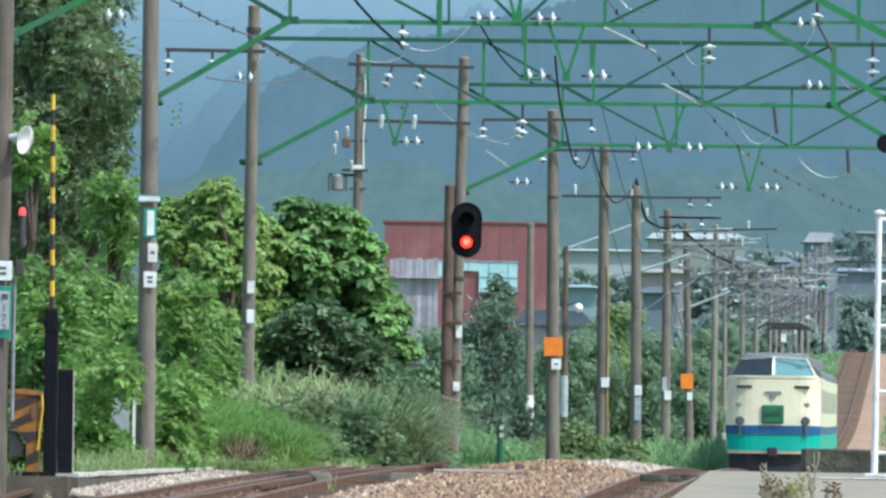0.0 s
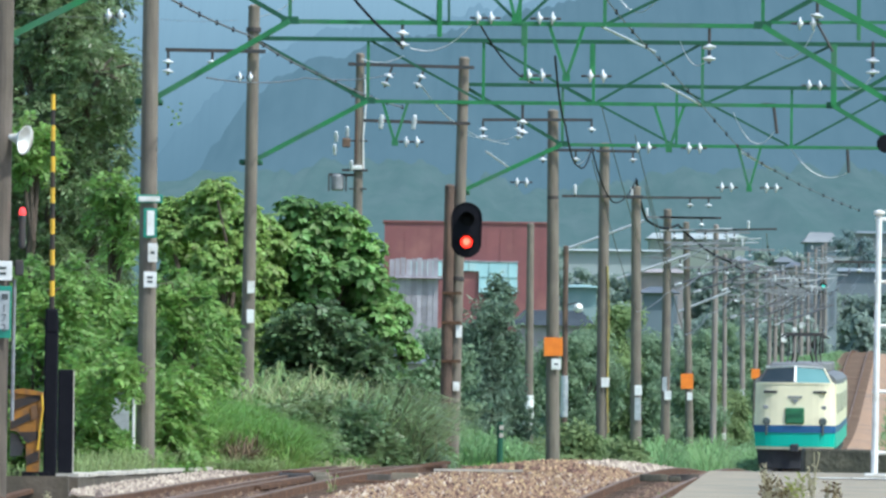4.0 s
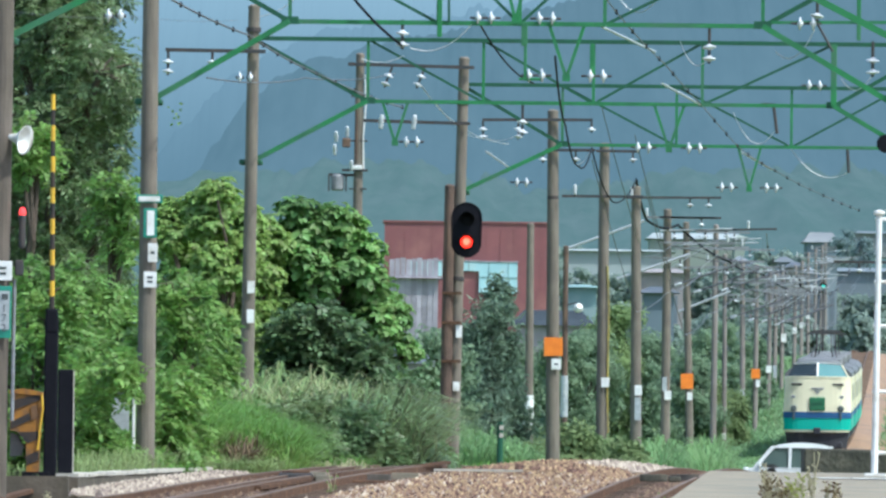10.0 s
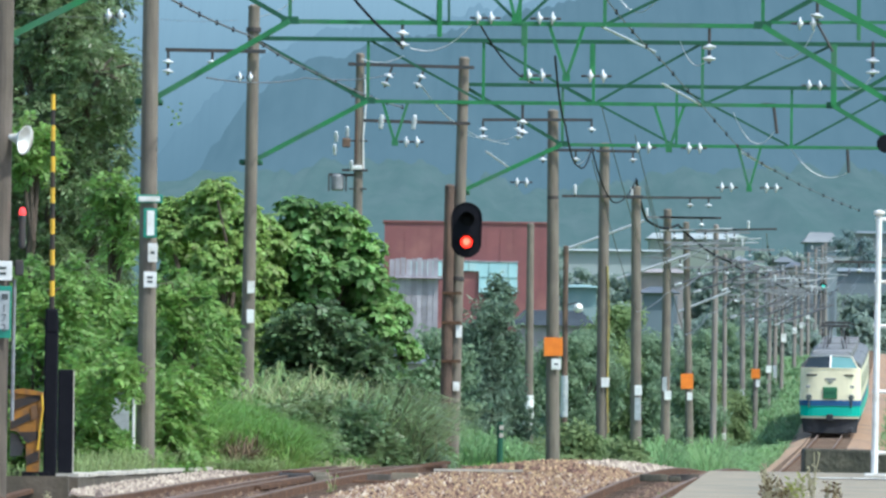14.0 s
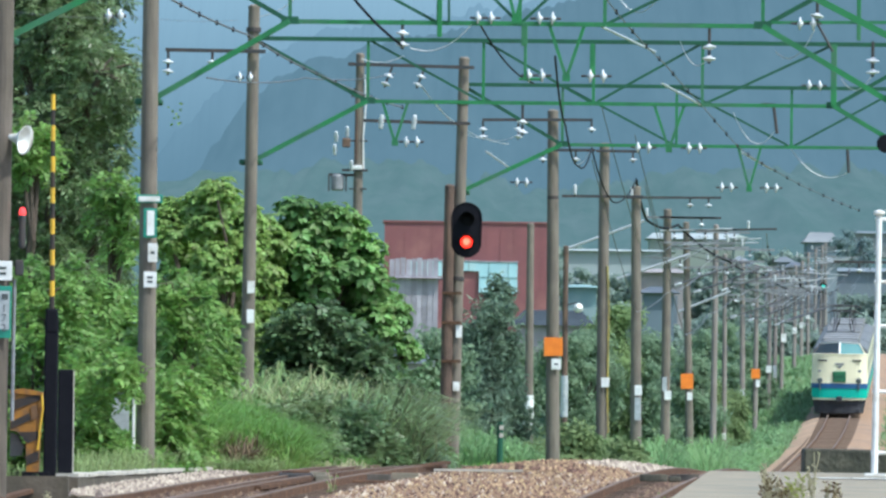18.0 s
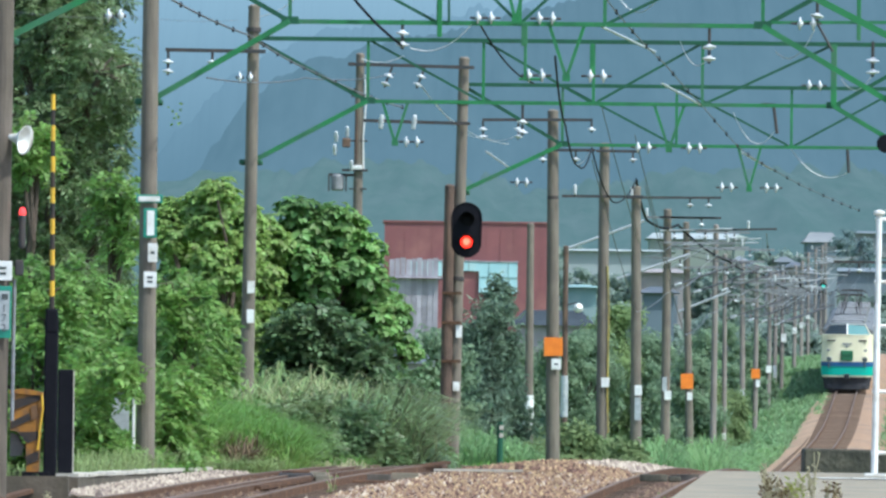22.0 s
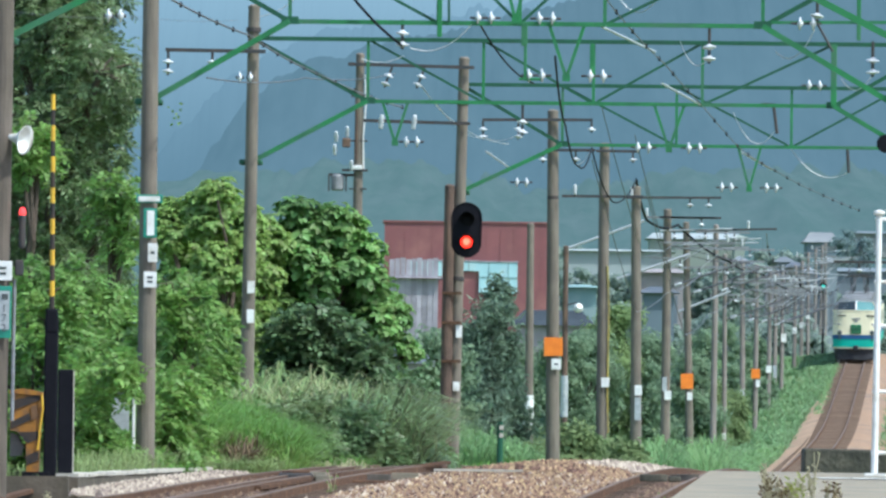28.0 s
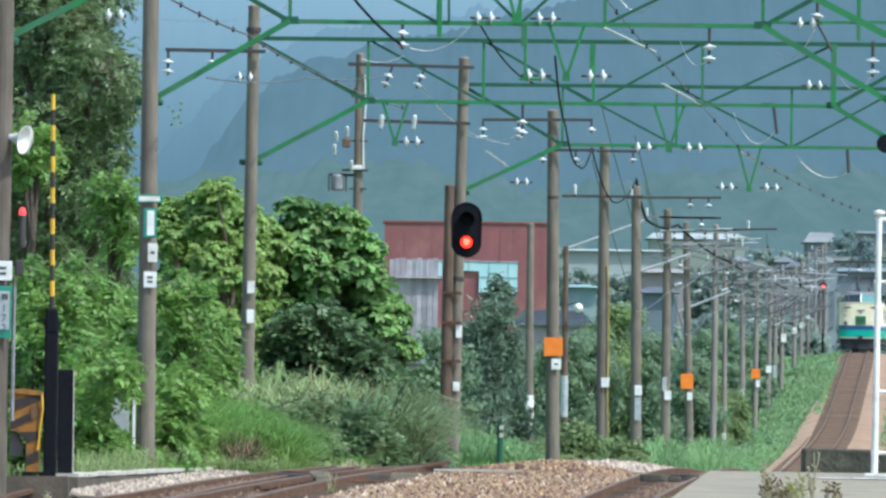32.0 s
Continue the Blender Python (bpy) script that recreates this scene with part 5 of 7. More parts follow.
for a, b, sag in (((-1.84, 248.0, 10.20), (-0.90, 248.0, 10.28), 0.12), ((-0.64, 206.0, 8.97), (0.47, 206.0, 9.40), 0.22), ((3.18, 206.0, 9.89), (3.88, 206.0, 9.96), 0.26), ((4.28, 206.0, 9.14), (4.82, 206.0, 8.90), 0.3),
                  ((6.34, 248.0, 9.11), (7.23, 248.0, 8.70), 0.45), ((1.01, 318.0, 10.47), (2.06, 318.0, 10.49), 0.14), ((8.58, 282.0, 9.35), (10.07, 282.0, 8.66), 0.4), ((3.75, 318.0, 9.68), (4.15, 318.0, 10.16), 0.1),
                  ((6.01, 206.0, 8.99), (6.73, 206.0, 9.39), 0.3), ((7.23, 206.0, 8.49), (7.80, 206.0, 8.60), 0.25), ((-0.24, 282.0, 10.31), (1.01, 318.0, 10.39), 0.2), ((-4.27, 248.0, 11.08), (-3.34, 248.0, 11.47), 0.1)):
    line("jumper_cable", [a, b], sag, 0.009, M_GALV, "pale looped jumper cable at the insulators")
for a, b in (((2.85, 206.0, 9.39), (4.27, 230.0, 9.79)), ((4.42, 230.0, 9.15), (5.62, 248.0, 9.27)), ((1.07, 290.0, 9.30), (1.79, 300.0, 9.09)), ((7.39, 282.0, 9.16), (8.69, 300.0, 9.17))):
    line("tension_rod", [a, b], 0.0, 0.026, M_GALV, "pale insulated tension rod in the overhead line")
line("low_wire", [(-6.69, 175.0, 8.36), (-5.55, 206.0, 9.47), (-4.57, 248.0, 11.01)], 0.05, 0.004, M_WIRE, "thin pale wire between the poles")
line("low_wire", [(-0.6, 282.0, 10.73), (-0.18, 290.0, 10.41), (0.24, 296.0, 10.23), (0.9, 306.0, 10.11), (1.8, 316.0, 10.18)], 0.02, 0.012, M_GALV, "thin pale wire hanging from the insulators")
line("low_wire", [(-4.35, 206.0, 8.38), (-3.07, 248.0, 9.76), (-1.32, 300.0, 11.60)], 0.1, 0.014, M_WIRE, "thin grey wire between the poles")
for k, dz in enumerate((0.3, -0.7, -1.4, -2.1)):
    pts = []
    for p in [P4, P5, P6, P7, P8] + FAR[2:]:
        x, y, z = p.location
        top = max(v.co.z for v in p.children[0].data.vertices)
        pts.append((x + (1.2, 2.2, 1.0, 2.5)[k], y - 0.2, z + top + dz))
    line("line_wire", pts, 0.12, 0.013, M_WIRE, "grey line wire strung along the poles")


# ---- plants ----
def leaf_mesh(name, centres, outward, size, rng, material, droop=0.3, aspect=0.5, scatter=0.55):
    """Folded leaves, one at each centre, facing roughly outward."""
    n = len(centres)
    nrm = outward + rng.normal(0, scatter, (n, 3)) + np.array([0, 0, 0.35])
    nrm /= np.linalg.norm(nrm, axis=1, keepdims=True)
    t = np.cross(nrm, rng.normal(0, 1, (n, 3)))
    t[:, 2] -= droop * np.abs(t[:, 2])
    t /= np.linalg.norm(t, axis=1, keepdims=True) + 1e-6
    b = np.cross(nrm, t)
    s = (size * rng.uniform(0.6, 1.35, n))[:, None]
    fold = nrm * s * 0.12
    v = np.stack([centres - t * s * 0.5, centres + b * s * aspect * 0.5 + fold - t * s * 0.08, centres + t * s * 0.5 - nrm * s * 0.1, centres - b * s * aspect * 0.5 + fold - t * s * 0.08], 1).reshape(-1, 3)
    k = np.arange(n)[:, None] * 4
    f = np.concatenate([k + np.array([[0, 1, 2]]), k + np.array([[0, 2, 3]])])
    return fast_mesh(name, v, f, material)


def frond_mesh(name, ctr, out, size, per, rng, material, aspect):
    """Drooping sprays: leaves in two rows along a bent stalk at each centre."""
    m = len(ctr)
    ax = out * np.array([1, 1, 0.4]) + rng.normal(0, 0.5, (m, 3))
    ax /= np.linalg.norm(ax, axis=1, keepdims=True)
    side = np.cross(ax, np.array([0, 0, 1.0]) + rng.normal(0, 0.3, (m, 3)))
    side /= np.linalg.norm(side, axis=1, keepdims=True) + 1e-6
    up = np.cross(side, ax)
    k = np.arange(per)
    t = (k // 2 + 0.5) / (per / 2)
    sg = np.where(k % 2 == 0, 1.0, -1.0)
    ln = size * per * 0.16 * rng.uniform(0.7, 1.3, (m, 1, 1))
    c = ctr[:, None] + ax[:, None] * t[None, :, None] * ln
    c[:, :, 2] -= 0.45 * ln[:, :, 0] * t ** 2
    d = side[:, None] * sg[None, :, None] + ax[:, None] * 0.55 + rng.normal(0, 0.22, (m, per, 3))
    d[:, :, 2] -= 0.35
    d /= np.linalg.norm(d, axis=2, keepdims=True)
    nn = up[:, None] + rng.normal(0, 0.3, (m, per, 3))
    b = np.cross(nn, d)
    b /= np.linalg.norm(b, axis=2, keepdims=True) + 1e-6
    s = size * rng.uniform(0.7, 1.2, (m, per, 1))
    v = np.stack([c, c + d * s * 0.45 + b * s * aspect * 0.5, c + d * s, c + d * s * 0.45 - b * s * aspect * 0.5], 2).reshape(-1, 3)
    q = np.arange(m * per)[:, None] * 4
    f = np.concatenate([q + np.array([[0, 1, 2]]), q + np.array([[0, 2, 3]])])
    return fast_mesh(name, v, f, material)


def rosette_mesh(name, ctr, out, size, per, rng, material, aspect):
    """Whorls of broad drooping leaves, one at each centre, their tops turned up and outward."""
    m = len(ctr)
    up = out * 0.55 + np.array([0, 0, 0.85]) + rng.normal(0, 0.22, (m, 3))
    up /= np.linalg.norm(up, axis=1, keepdims=True)
    u = np.cross(up, rng.normal(0, 1, (m, 3)))
    u /= np.linalg.norm(u, axis=1, keepdims=True) + 1e-6
    w = np.cross(up, u)
    an = 2 * math.pi * np.arange(per)[None] / per + rng.normal(0, 0.22, (m, per))
    d = np.cos(an)[..., None] * u[:, None] + np.sin(an)[..., None] * w[:, None]
    d = d - up[:, None] * rng.uniform(-0.1, 0.3, (m, per, 1))
    d /= np.linalg.norm(d, axis=2, keepdims=True)
    b = np.cross(up[:, None] + 0 * d, d)
    b /= np.linalg.norm(b, axis=2, keepdims=True) + 1e-6
    s = size * rng.uniform(0.65, 1.2, (m, per, 1)) * rng.uniform(0.7, 1.2, (m, 1, 1))
    c = ctr[:, None] + d * s * 0.1
    tilt = up[:, None] * s * 0.08
    v = np.stack([c, c + d * s * 0.5 + b * s * aspect * 0.5 + tilt, c + d * s - up[:, None] * s * 0.22, c + d * s * 0.5 - b * s * aspect * 0.5 + tilt], 2).reshape(-1, 3)
    q = np.arange(m * per)[:, None] * 4
    f = np.concatenate([q + np.array([[0, 1, 2]]), q + np.array([[0, 2, 3]])])
    return fast_mesh(name, v, f, material)


def plant(name, x, y, zb, crowns, n, size, material, label, category, seed, bark=True, clump=0.28, per=14, aspect=0.55, group="", frond=False):
    """A woody plant: trunk with limbs to each crown lobe (dx, dy, z above base, rx, ry, rz), leaves in small clumps near the lobes' skins."""
    rng = np.random.default_rng(seed)
    p = thing(name, (x, y, zb), label, category, group)
    if bark:
        g = Geo()
        top = max(c[2] for c in crowns)
        wob = [Vector((rng.uniform(-0.06, 0.06) * i, rng.uniform(-0.06, 0.06) * i, -0.2 + top * i / 7)) for i in range(8)]
        for a, b, i in zip(wob, wob[1:], range(7)):
            g.cyl(a, b, (0.02 if top < 9 else 0.012) * top * (1 - i / 8.5), (0.02 if top < 9 else 0.012) * top * (1 - (i + 1) / 8.5), 8)
        part("trunk", g, M_BARK, p)
        for c in crowns[::2] if top > 9 else crowns:
            gl = Geo()
            j = max(0, min(6, int(7 * (c[2] - c[5] * 0.6) / top * 0.8)))
            e = Vector((c[0], c[1], c[2]))
            mid = wob[j].lerp(e, 0.5) + Vector((0, 0, -0.1))
            gl.tube([wob[j], mid, e], 0.008 * top, 6)
            for q in range(5):
                d = Vector(rng.normal(0, 1, 3)).normalized()
                gl.cyl(e, e + Vector((d.x * c[3], d.y * c[4], d.z * c[5])) * 0.85, 0.004 * top, 0.002 * top, 5, False)
            part("limb", gl, M_BARK, p)
    w = np.array([c[3] * c[5] for c in crowns])
    C, O = [], []
    for c, k in zip(crowns, (w / w.sum() * n).astype(int)):
        m = max(1, k // per)
        d = rng.normal(0, 1, (m, 3))
        d /= np.linalg.norm(d, axis=1, keepdims=True)
        r = 1 - 0.5 * rng.random(m) ** 2
        r *= 1 + 0.16 * np.sin(d[:, 0] * 5 + seed) * np.cos(d[:, 2] * 6)
        ctr = d * r[:, None] * np.array(c[3:6]) + np.array(c[0:3])
        if frond:
            C.append(ctr)
            O.append(d)
            continue
        cc = np.repeat(ctr, per, 0) + rng.normal(0, clump, (m * per, 3)) * np.array([1, 1, 0.6])
        C.append(cc)
        O.append(np.repeat(d, per, 0))
    C, O = np.concatenate(C), np.concatenate(O)
    keep = C[:, 2] > 0.05
    if frond == "whorl":
        part("crown", rosette_mesh("crown", C[keep], O[keep], size, per, rng, material, aspect), None, p)
        return p
    if frond:
        part("crown", frond_mesh("crown", C[keep], O[keep], size, per, rng, material, aspect), None, p)
        return p
    part("crown", leaf_mesh("crown", C[keep], O[keep], size, rng, material, aspect=aspect, scatter=0.3 if y > 400 else 0.55), None, p)
    return p


def lobes(seed, w, d, z0, z1, n, r):
    """Random lobes filling a rounded column of width w, depth d from z0 to z1."""
    rng = random.Random(seed)
    out = []
    for i in range(n):
        t = (i + 0.5) / n
        z = z0 + (z1 - z0) * t
        k = math.sin(math.pi * (0.12 + 0.80 * t)) ** 0.6
        out.append((rng.uniform(-1, 1) * (w / 2 - r * 0.5) * k, rng.uniform(-1, 1) * d / 2 * k, z, r * rng.uniform(0.8, 1.3), r * rng.uniform(0.8, 1.2), r * rng.uniform(0.6, 0.95)))
    return out


# tall dark trees at the edge of the wood
plant("tall_tree", -10.34, 300, 0.9, lobes(1, 4.0, 3.5, 3.5, 13.5, 26, 1.05), 66000, 0.19, M_LEAF_DARK, "tall dark green leafy tree behind the crossing", "tree", 11, per=12, frond=True, aspect=0.34)
plant("tall_tree", -9.92, 312, 0.9, lobes(2, 2.0, 3, 4.0, 14.2, 24, 0.78), 44000, 0.19, M_LEAF_DARK, "tall dark green leafy tree with a loose crown", "tree", 12, per=12, frond=True, aspect=0.34)
plant("tall_tree", -12.85, 306, 0.9, lobes(3, 4.5, 3.5, 3, 13.5, 20, 1.2), 9000, 0.28, M_LEAF_DARK, "tall dark green leafy tree at the wood's edge", "tree", 13, per=9)
plant("tall_tree", -10.6, 318, 0.9, lobes(5, 2.6, 2.5, 1.5, 8.6, 16, 0.95), 22000, 0.2, M_LEAF_DARK, "dark leafy tree in the shade of the wood", "tree", 15, per=12, frond=True, aspect=0.34)
# Sunlit boughs of the tall trees, added as plants in a lighter leaf colour.
plant("slender_tree", -10.8, 294, 0.9, [(0, 0, 8.7, 0.55, 0.5, 0.4), (0.25, 0.2, 8.35, 0.5, 0.5, 0.35), (-0.2, 0, 8.15, 0.4, 0.4, 0.3), (0.1, 0, 7.9, 0.3, 0.4, 0.25)], 2600, 0.19, M_LEAF_MID, "sunlit bough of the tall trees, built as a slender lighter green tree", "tree", 14, per=12, frond=True, aspect=0.4)
plant("slender_tree", -8.4, 294, 0.9, [(-0.1, 0, 7.4, 0.6, 0.5, 0.4), (0.3, 0.1, 7.0, 0.5, 0.5, 0.4), (-0.3, 0, 6.7, 0.5, 0.5, 0.4), (0.1, 0, 6.1, 0.5, 0.5, 0.4)], 3200, 0.19, M_LEAF_MID, "sunlit bough of the tall trees, built as a slender lighter green tree", "tree", 16, per=12, frond=True, aspect=0.4)
plant("tall_tree", -12.0, 322, 0.9, lobes(6, 2.4, 2.5, 3.0, 14.0, 22, 0.9), 32000, 0.2, M_LEAF_DARK, "tall dark green tree at the wood's edge", "tree", 17, per=12, frond=True, aspect=0.34)
# light shrubs before them
for i, (a, top, w, s) in enumerate(((60, 455, 170, 21), (150, 470, 150, 22), (215, 500, 140, 23), (300, 470, 120, 24), (20, 520, 120, 25), (260, 620, 120, 26), (130, 600, 180, 27), (345, 560, 130, 28), (150, 640, 70, 29), (300, 655, 70, 30), (225, 778, 80, 34), (188, 600, 100, 35))):
    y = 226 + (i % 3) * 4 if i < 8 else 214.0 if i == 9 else 207.8 + 0.3 * i - 2
    x = (a - 780) * y / 20000
    zt = 1.7 + (786 - top) * y / 20000
    plant("shrub", x, y, 0.85, lobes(s, w * y / 20000 * 1.1, 1.6, 0.25, zt - 1.05, 12, 0.40), 7500, 0.18, M_LEAF_MID, "dense light green leafy shrub by the kerb", "shrub", s, per=12, frond=True, aspect=0.4, group="shrubs by the kerb")
for i, (a, top, w, s) in enumerate(((385, 297, 110, 31), (330, 322, 110, 32), (428, 335, 110, 33), (466, 366, 90, 36), (300, 338, 90, 37))):
    y = 262 + i * 3
    x = (a - 780) * y / 20000
    zt = 1.7 + (786 - top) * y / 20000
    plant("young_tree", x, y, 0.9, lobes(s, w * y / 20000 * 1.15, 1.8, 1.2, zt - 1.25, 14, 0.5), 13000, 0.18, M_LEAF_YOUNG, "young green tree with a ragged crown", "tree", s, per=8, frond="whorl", aspect=0.62)
# sprays hanging before the pole and the board
for a, top, bot, y, w, n, sd in ((210, 632, 690, 205.2, 62, 800, 231), (172, 650, 760, 205.6, 40, 900, 232), (212, 782, 812, 205.4, 60, 500, 233)):
    zt, zb = 1.7 + (786 - top) * y / 20000, 1.7 + (786 - bot) * y / 20000
    plant("shrub", (a - 780) * y / 20000, y, 0.92, lobes(sd, w * y / 20000, 0.5, zb - 0.92, zt - 0.97, 6, 0.14), n, 0.16, M_LEAF_MID, "loose leafy shrub reaching past the pole", "shrub", sd, bark=False, per=10, frond=True, aspect=0.4, group="shrubs by the kerb")
# grey-green undergrowth below the big tree
for a, top, w, sd in ((500, 530, 90, 241), (565, 515, 110, 242), (640, 575, 90, 243)):
    y = 267.0
    plant("shrub", (a - 780) * y / 20000, y, 0.9, lobes(sd, w * y / 20000, 1.2, 0.8, 1.7 + (786 - top) * y / 20000 - 1.3, 15, 0.4), 7000, 0.19, M_GREYLEAF, "grey-green leafy undergrowth below the big tree", "shrub", sd, per=10, frond=True, aspect=0.55, group="undergrowth")
# the broad-leaved tree
plant("broadleaf_tree", -2.90, 272, 0.85, lobes(41, 3.5, 2.6, 2.2, 6.2, 44, 0.54) + [(-1.75, 0, 5.2, 0.5, 0.5, 0.5), (-1.3, 0, 5.75, 0.55, 0.5, 0.45), (0.2, 0.3, 3.6, 0.9, 0.6, 0.8), (-0.6, 0.4, 4.4, 0.9, 0.6, 0.8), (0.6, 0.4, 4.9, 0.8, 0.6, 0.7), (1.55, -0.2, 3.9, 0.5, 0.5, 0.6), (1.3, -0.3, 4.3, 0.45, 0.5, 0.5), (1.05, -0.3, 5.2, 0.55, 0.5, 0.4), (-1.7, 0, 4.7, 0.5, 0.5, 0.5)] + [(-1.4, 0, 5.0, 0.6, 0.6, 0.5), (0.9, -0.4, 5.6, 0.6, 0.6, 0.45), (-0.2, -0.3, 6.0, 0.7, 0.6, 0.45), (-0.6, -0.2, 6.45, 0.6, 0.6, 0.4), (0.3, -0.2, 6.35, 0.6, 0.6, 0.4), (-1.5, -0.2, 4.2, 0.5, 0.5, 0.6), (1.1, -0.3, 4.8, 0.6, 0.6, 0.5), (1.85, -0.2, 3.35, 0.4, 0.4, 0.28), (2.15, 0, 3.15, 0.32, 0.4, 0.2), (1.8, -0.2, 3.9, 0.35, 0.4, 0.3), (1.6, 0, 2.75, 0.45, 0.4, 0.35)],
      34000, 0.21, M_LEAF_BRIGHT, "rounded bright green broad-leaved tree", "tree", 41, per=8, frond="whorl", aspect=0.78)
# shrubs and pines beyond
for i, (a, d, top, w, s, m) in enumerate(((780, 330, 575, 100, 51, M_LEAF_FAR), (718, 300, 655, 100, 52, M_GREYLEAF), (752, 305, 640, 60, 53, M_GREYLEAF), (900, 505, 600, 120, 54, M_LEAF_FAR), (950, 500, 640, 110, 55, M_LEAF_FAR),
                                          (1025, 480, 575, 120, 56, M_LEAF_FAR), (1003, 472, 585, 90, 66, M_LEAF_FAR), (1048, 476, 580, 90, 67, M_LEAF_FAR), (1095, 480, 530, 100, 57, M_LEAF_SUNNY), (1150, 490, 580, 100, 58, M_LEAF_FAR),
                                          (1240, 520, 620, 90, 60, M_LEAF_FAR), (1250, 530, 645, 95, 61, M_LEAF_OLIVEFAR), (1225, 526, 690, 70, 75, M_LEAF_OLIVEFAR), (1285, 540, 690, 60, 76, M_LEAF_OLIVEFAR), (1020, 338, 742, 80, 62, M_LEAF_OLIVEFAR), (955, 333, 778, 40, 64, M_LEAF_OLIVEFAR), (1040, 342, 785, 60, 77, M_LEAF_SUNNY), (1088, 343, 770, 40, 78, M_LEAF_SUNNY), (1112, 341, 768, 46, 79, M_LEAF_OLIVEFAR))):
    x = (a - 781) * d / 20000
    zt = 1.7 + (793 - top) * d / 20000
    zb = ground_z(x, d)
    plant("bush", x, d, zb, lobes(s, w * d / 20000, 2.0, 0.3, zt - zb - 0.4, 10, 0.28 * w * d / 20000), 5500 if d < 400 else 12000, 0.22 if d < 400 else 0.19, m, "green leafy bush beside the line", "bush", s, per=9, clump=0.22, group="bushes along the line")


def pine(x, y, zb, h, w, seed):
    rng = np.random.default_rng(seed)
    p = thing("pine_tree", (x, y, zb), "dark green pine with upward needle tufts", "tree")
    part("trunk", Geo().cyl((0, 0, -0.2), (0, 0, h * 0.95), 0.12, 0.03, 8), M_BARK, p)
    C, O = [], []
    for i in range(120):
        t = rng.uniform(0.1, 1.0) ** 1.35
        a = rng.uniform(0, 6.28)
        r = w / 2 * (1.08 - t) ** 0.55 * rng.uniform(0.35, 1)
        e = np.array([math.cos(a) * r, math.sin(a) * r, h * t])
        for q in range(45):
            C.append(e * np.array([1, 1, 1]) + rng.normal(0, 0.16, 3) + np.array([0, 0, abs(rng.normal(0, 0.2))]))
            O.append(e * np.array([1, 1, 0]) + 0.01)
    part("crown", leaf_mesh("crown", np.array(C), np.array(O), 0.32, rng, M_PINE, aspect=0.16), None, p)


pine(1.52, 345, 0.6, 5.2, 3.1, 71)
pine(1.75, 350, 0.6, 5.95, 1.3, 73)
pine(0.95, 352, 0.6, 4.6, 2.4, 72)


def blades(name, region, n, h, w, material, label, seed, lean=0.35, zoff=0.0, category="grass", tuft=1):
    """Arching grass blades in tufts; region(rng) gives x, y, height factor."""
    rng = np.random.default_rng(seed)
    V, Fc = [], []
    for i in range(n):
        if i % tuft == 0:
            x0, y0, k = region(rng)
            ta = rng.uniform(0, 6.28)
            tl = rng.uniform(0.6, 1.3)
        x, y = x0 + rng.normal(0, 0.008) * tuft, y0 + rng.normal(0, 0.008) * tuft
        z = ground_z(x, y) + zoff
        hh = h * k * tl * rng.uniform(0.7, 1.15)
        a = ta + rng.normal(0, 1.1)
        ln = lean * hh * rng.uniform(0.3, 1.5)
        dx, dy = math.cos(a) * ln, math.sin(a) * ln
        px, py = -math.sin(a) * w / 2, math.cos(a) * w / 2
        if abs(px) < w * 0.25:
            px = w * 0.3
        top = hh * (1 - 0.25 * min(1.0, ln / hh))
        V += [(x - px, y - py, z), (x + px, y + py, z), (x + dx * 0.35 + px, y + dy * 0.35 + py, z + top * 0.7), (x + dx * 0.35 - px, y + dy * 0.35 - py, z + top * 0.7),
              (x + dx * 0.75 + px * 0.7, y + dy * 0.75 + py * 0.7, z + top), (x + dx * 0.75 - px * 0.7, y + dy * 0.75 - py * 0.7, z + top), (x + dx * 1.25, y + dy * 1.25, z + top * 0.86)]
        k0 = i * 7
        Fc += [(k0, k0 + 1, k0 + 2), (k0, k0 + 2, k0 + 3), (k0 + 3, k0 + 2, k0 + 4), (k0 + 3, k0 + 4, k0 + 5), (k0 + 5, k0 + 4, k0 + 6)]
    me = fast_mesh(name, np.array(V), np.array(Fc), material)
    return tagged(new(name, me), label, category, kind="stuff")


def strip(pa, pb, da, db, hfun=lambda t: 1.0):
    """Random places between bearings pa and pb (metres at 250 m) and distances da to db."""
    def f(rng):
        t = rng.random()
        y = rng.uniform(da, db)
        return (pa + (pb - pa) * t) * y / 250, y, hfun(t)
    return f


blades("tall_reeds", strip(-5.09, -1.62, 246, 264, lambda t: 1.05 - 0.25 * t), 7500, 2.1, 0.06, M_PAMPAS, "tall pale green reed grass on the bank", 81, 1.0, tuft=26)
blades("tall_reeds", strip(-3.87, -1.75, 239, 246, lambda t: 0.9 - 0.15 * t), 1700, 1.7, 0.055, M_PAMPAS, "tall pale green reed grass among the bushes", 88, 0.8, tuft=26)
blades("tall_reeds", strip(-1.9, -1.0, 240, 256, lambda t: 1.0 - 0.25 * abs(t - 0.5)), 3600, 1.75, 0.065, M_REEDGREY, "arching grey-green reed clumps by the wooden pole", 89, 0.75, tuft=40)
blades("reed_plumes", strip(-4.87, -2.00, 243, 252), 700, 2.05, 0.025, M_REEDTIP, "dry pale reed plumes on the bank", 82, 0.9, tuft=9)
blades("meadow_grass", strip(-6.2, -3.45, 222, 229, lambda t: 1.05 - 0.35 * t), 12000, 1.5, 0.024, M_LUSH, "bright green long grass", 83, 0.8, tuft=10)
blades("meadow_grass", strip(-6.2, -3.3, 221, 227, lambda t: 0.95 - 0.45 * t + 0.12 * math.sin(t * 21)), 5000, 1.35, 0.028, M_MEADOW, "pale green long grass before the bank", 97, 1.0, tuft=12)
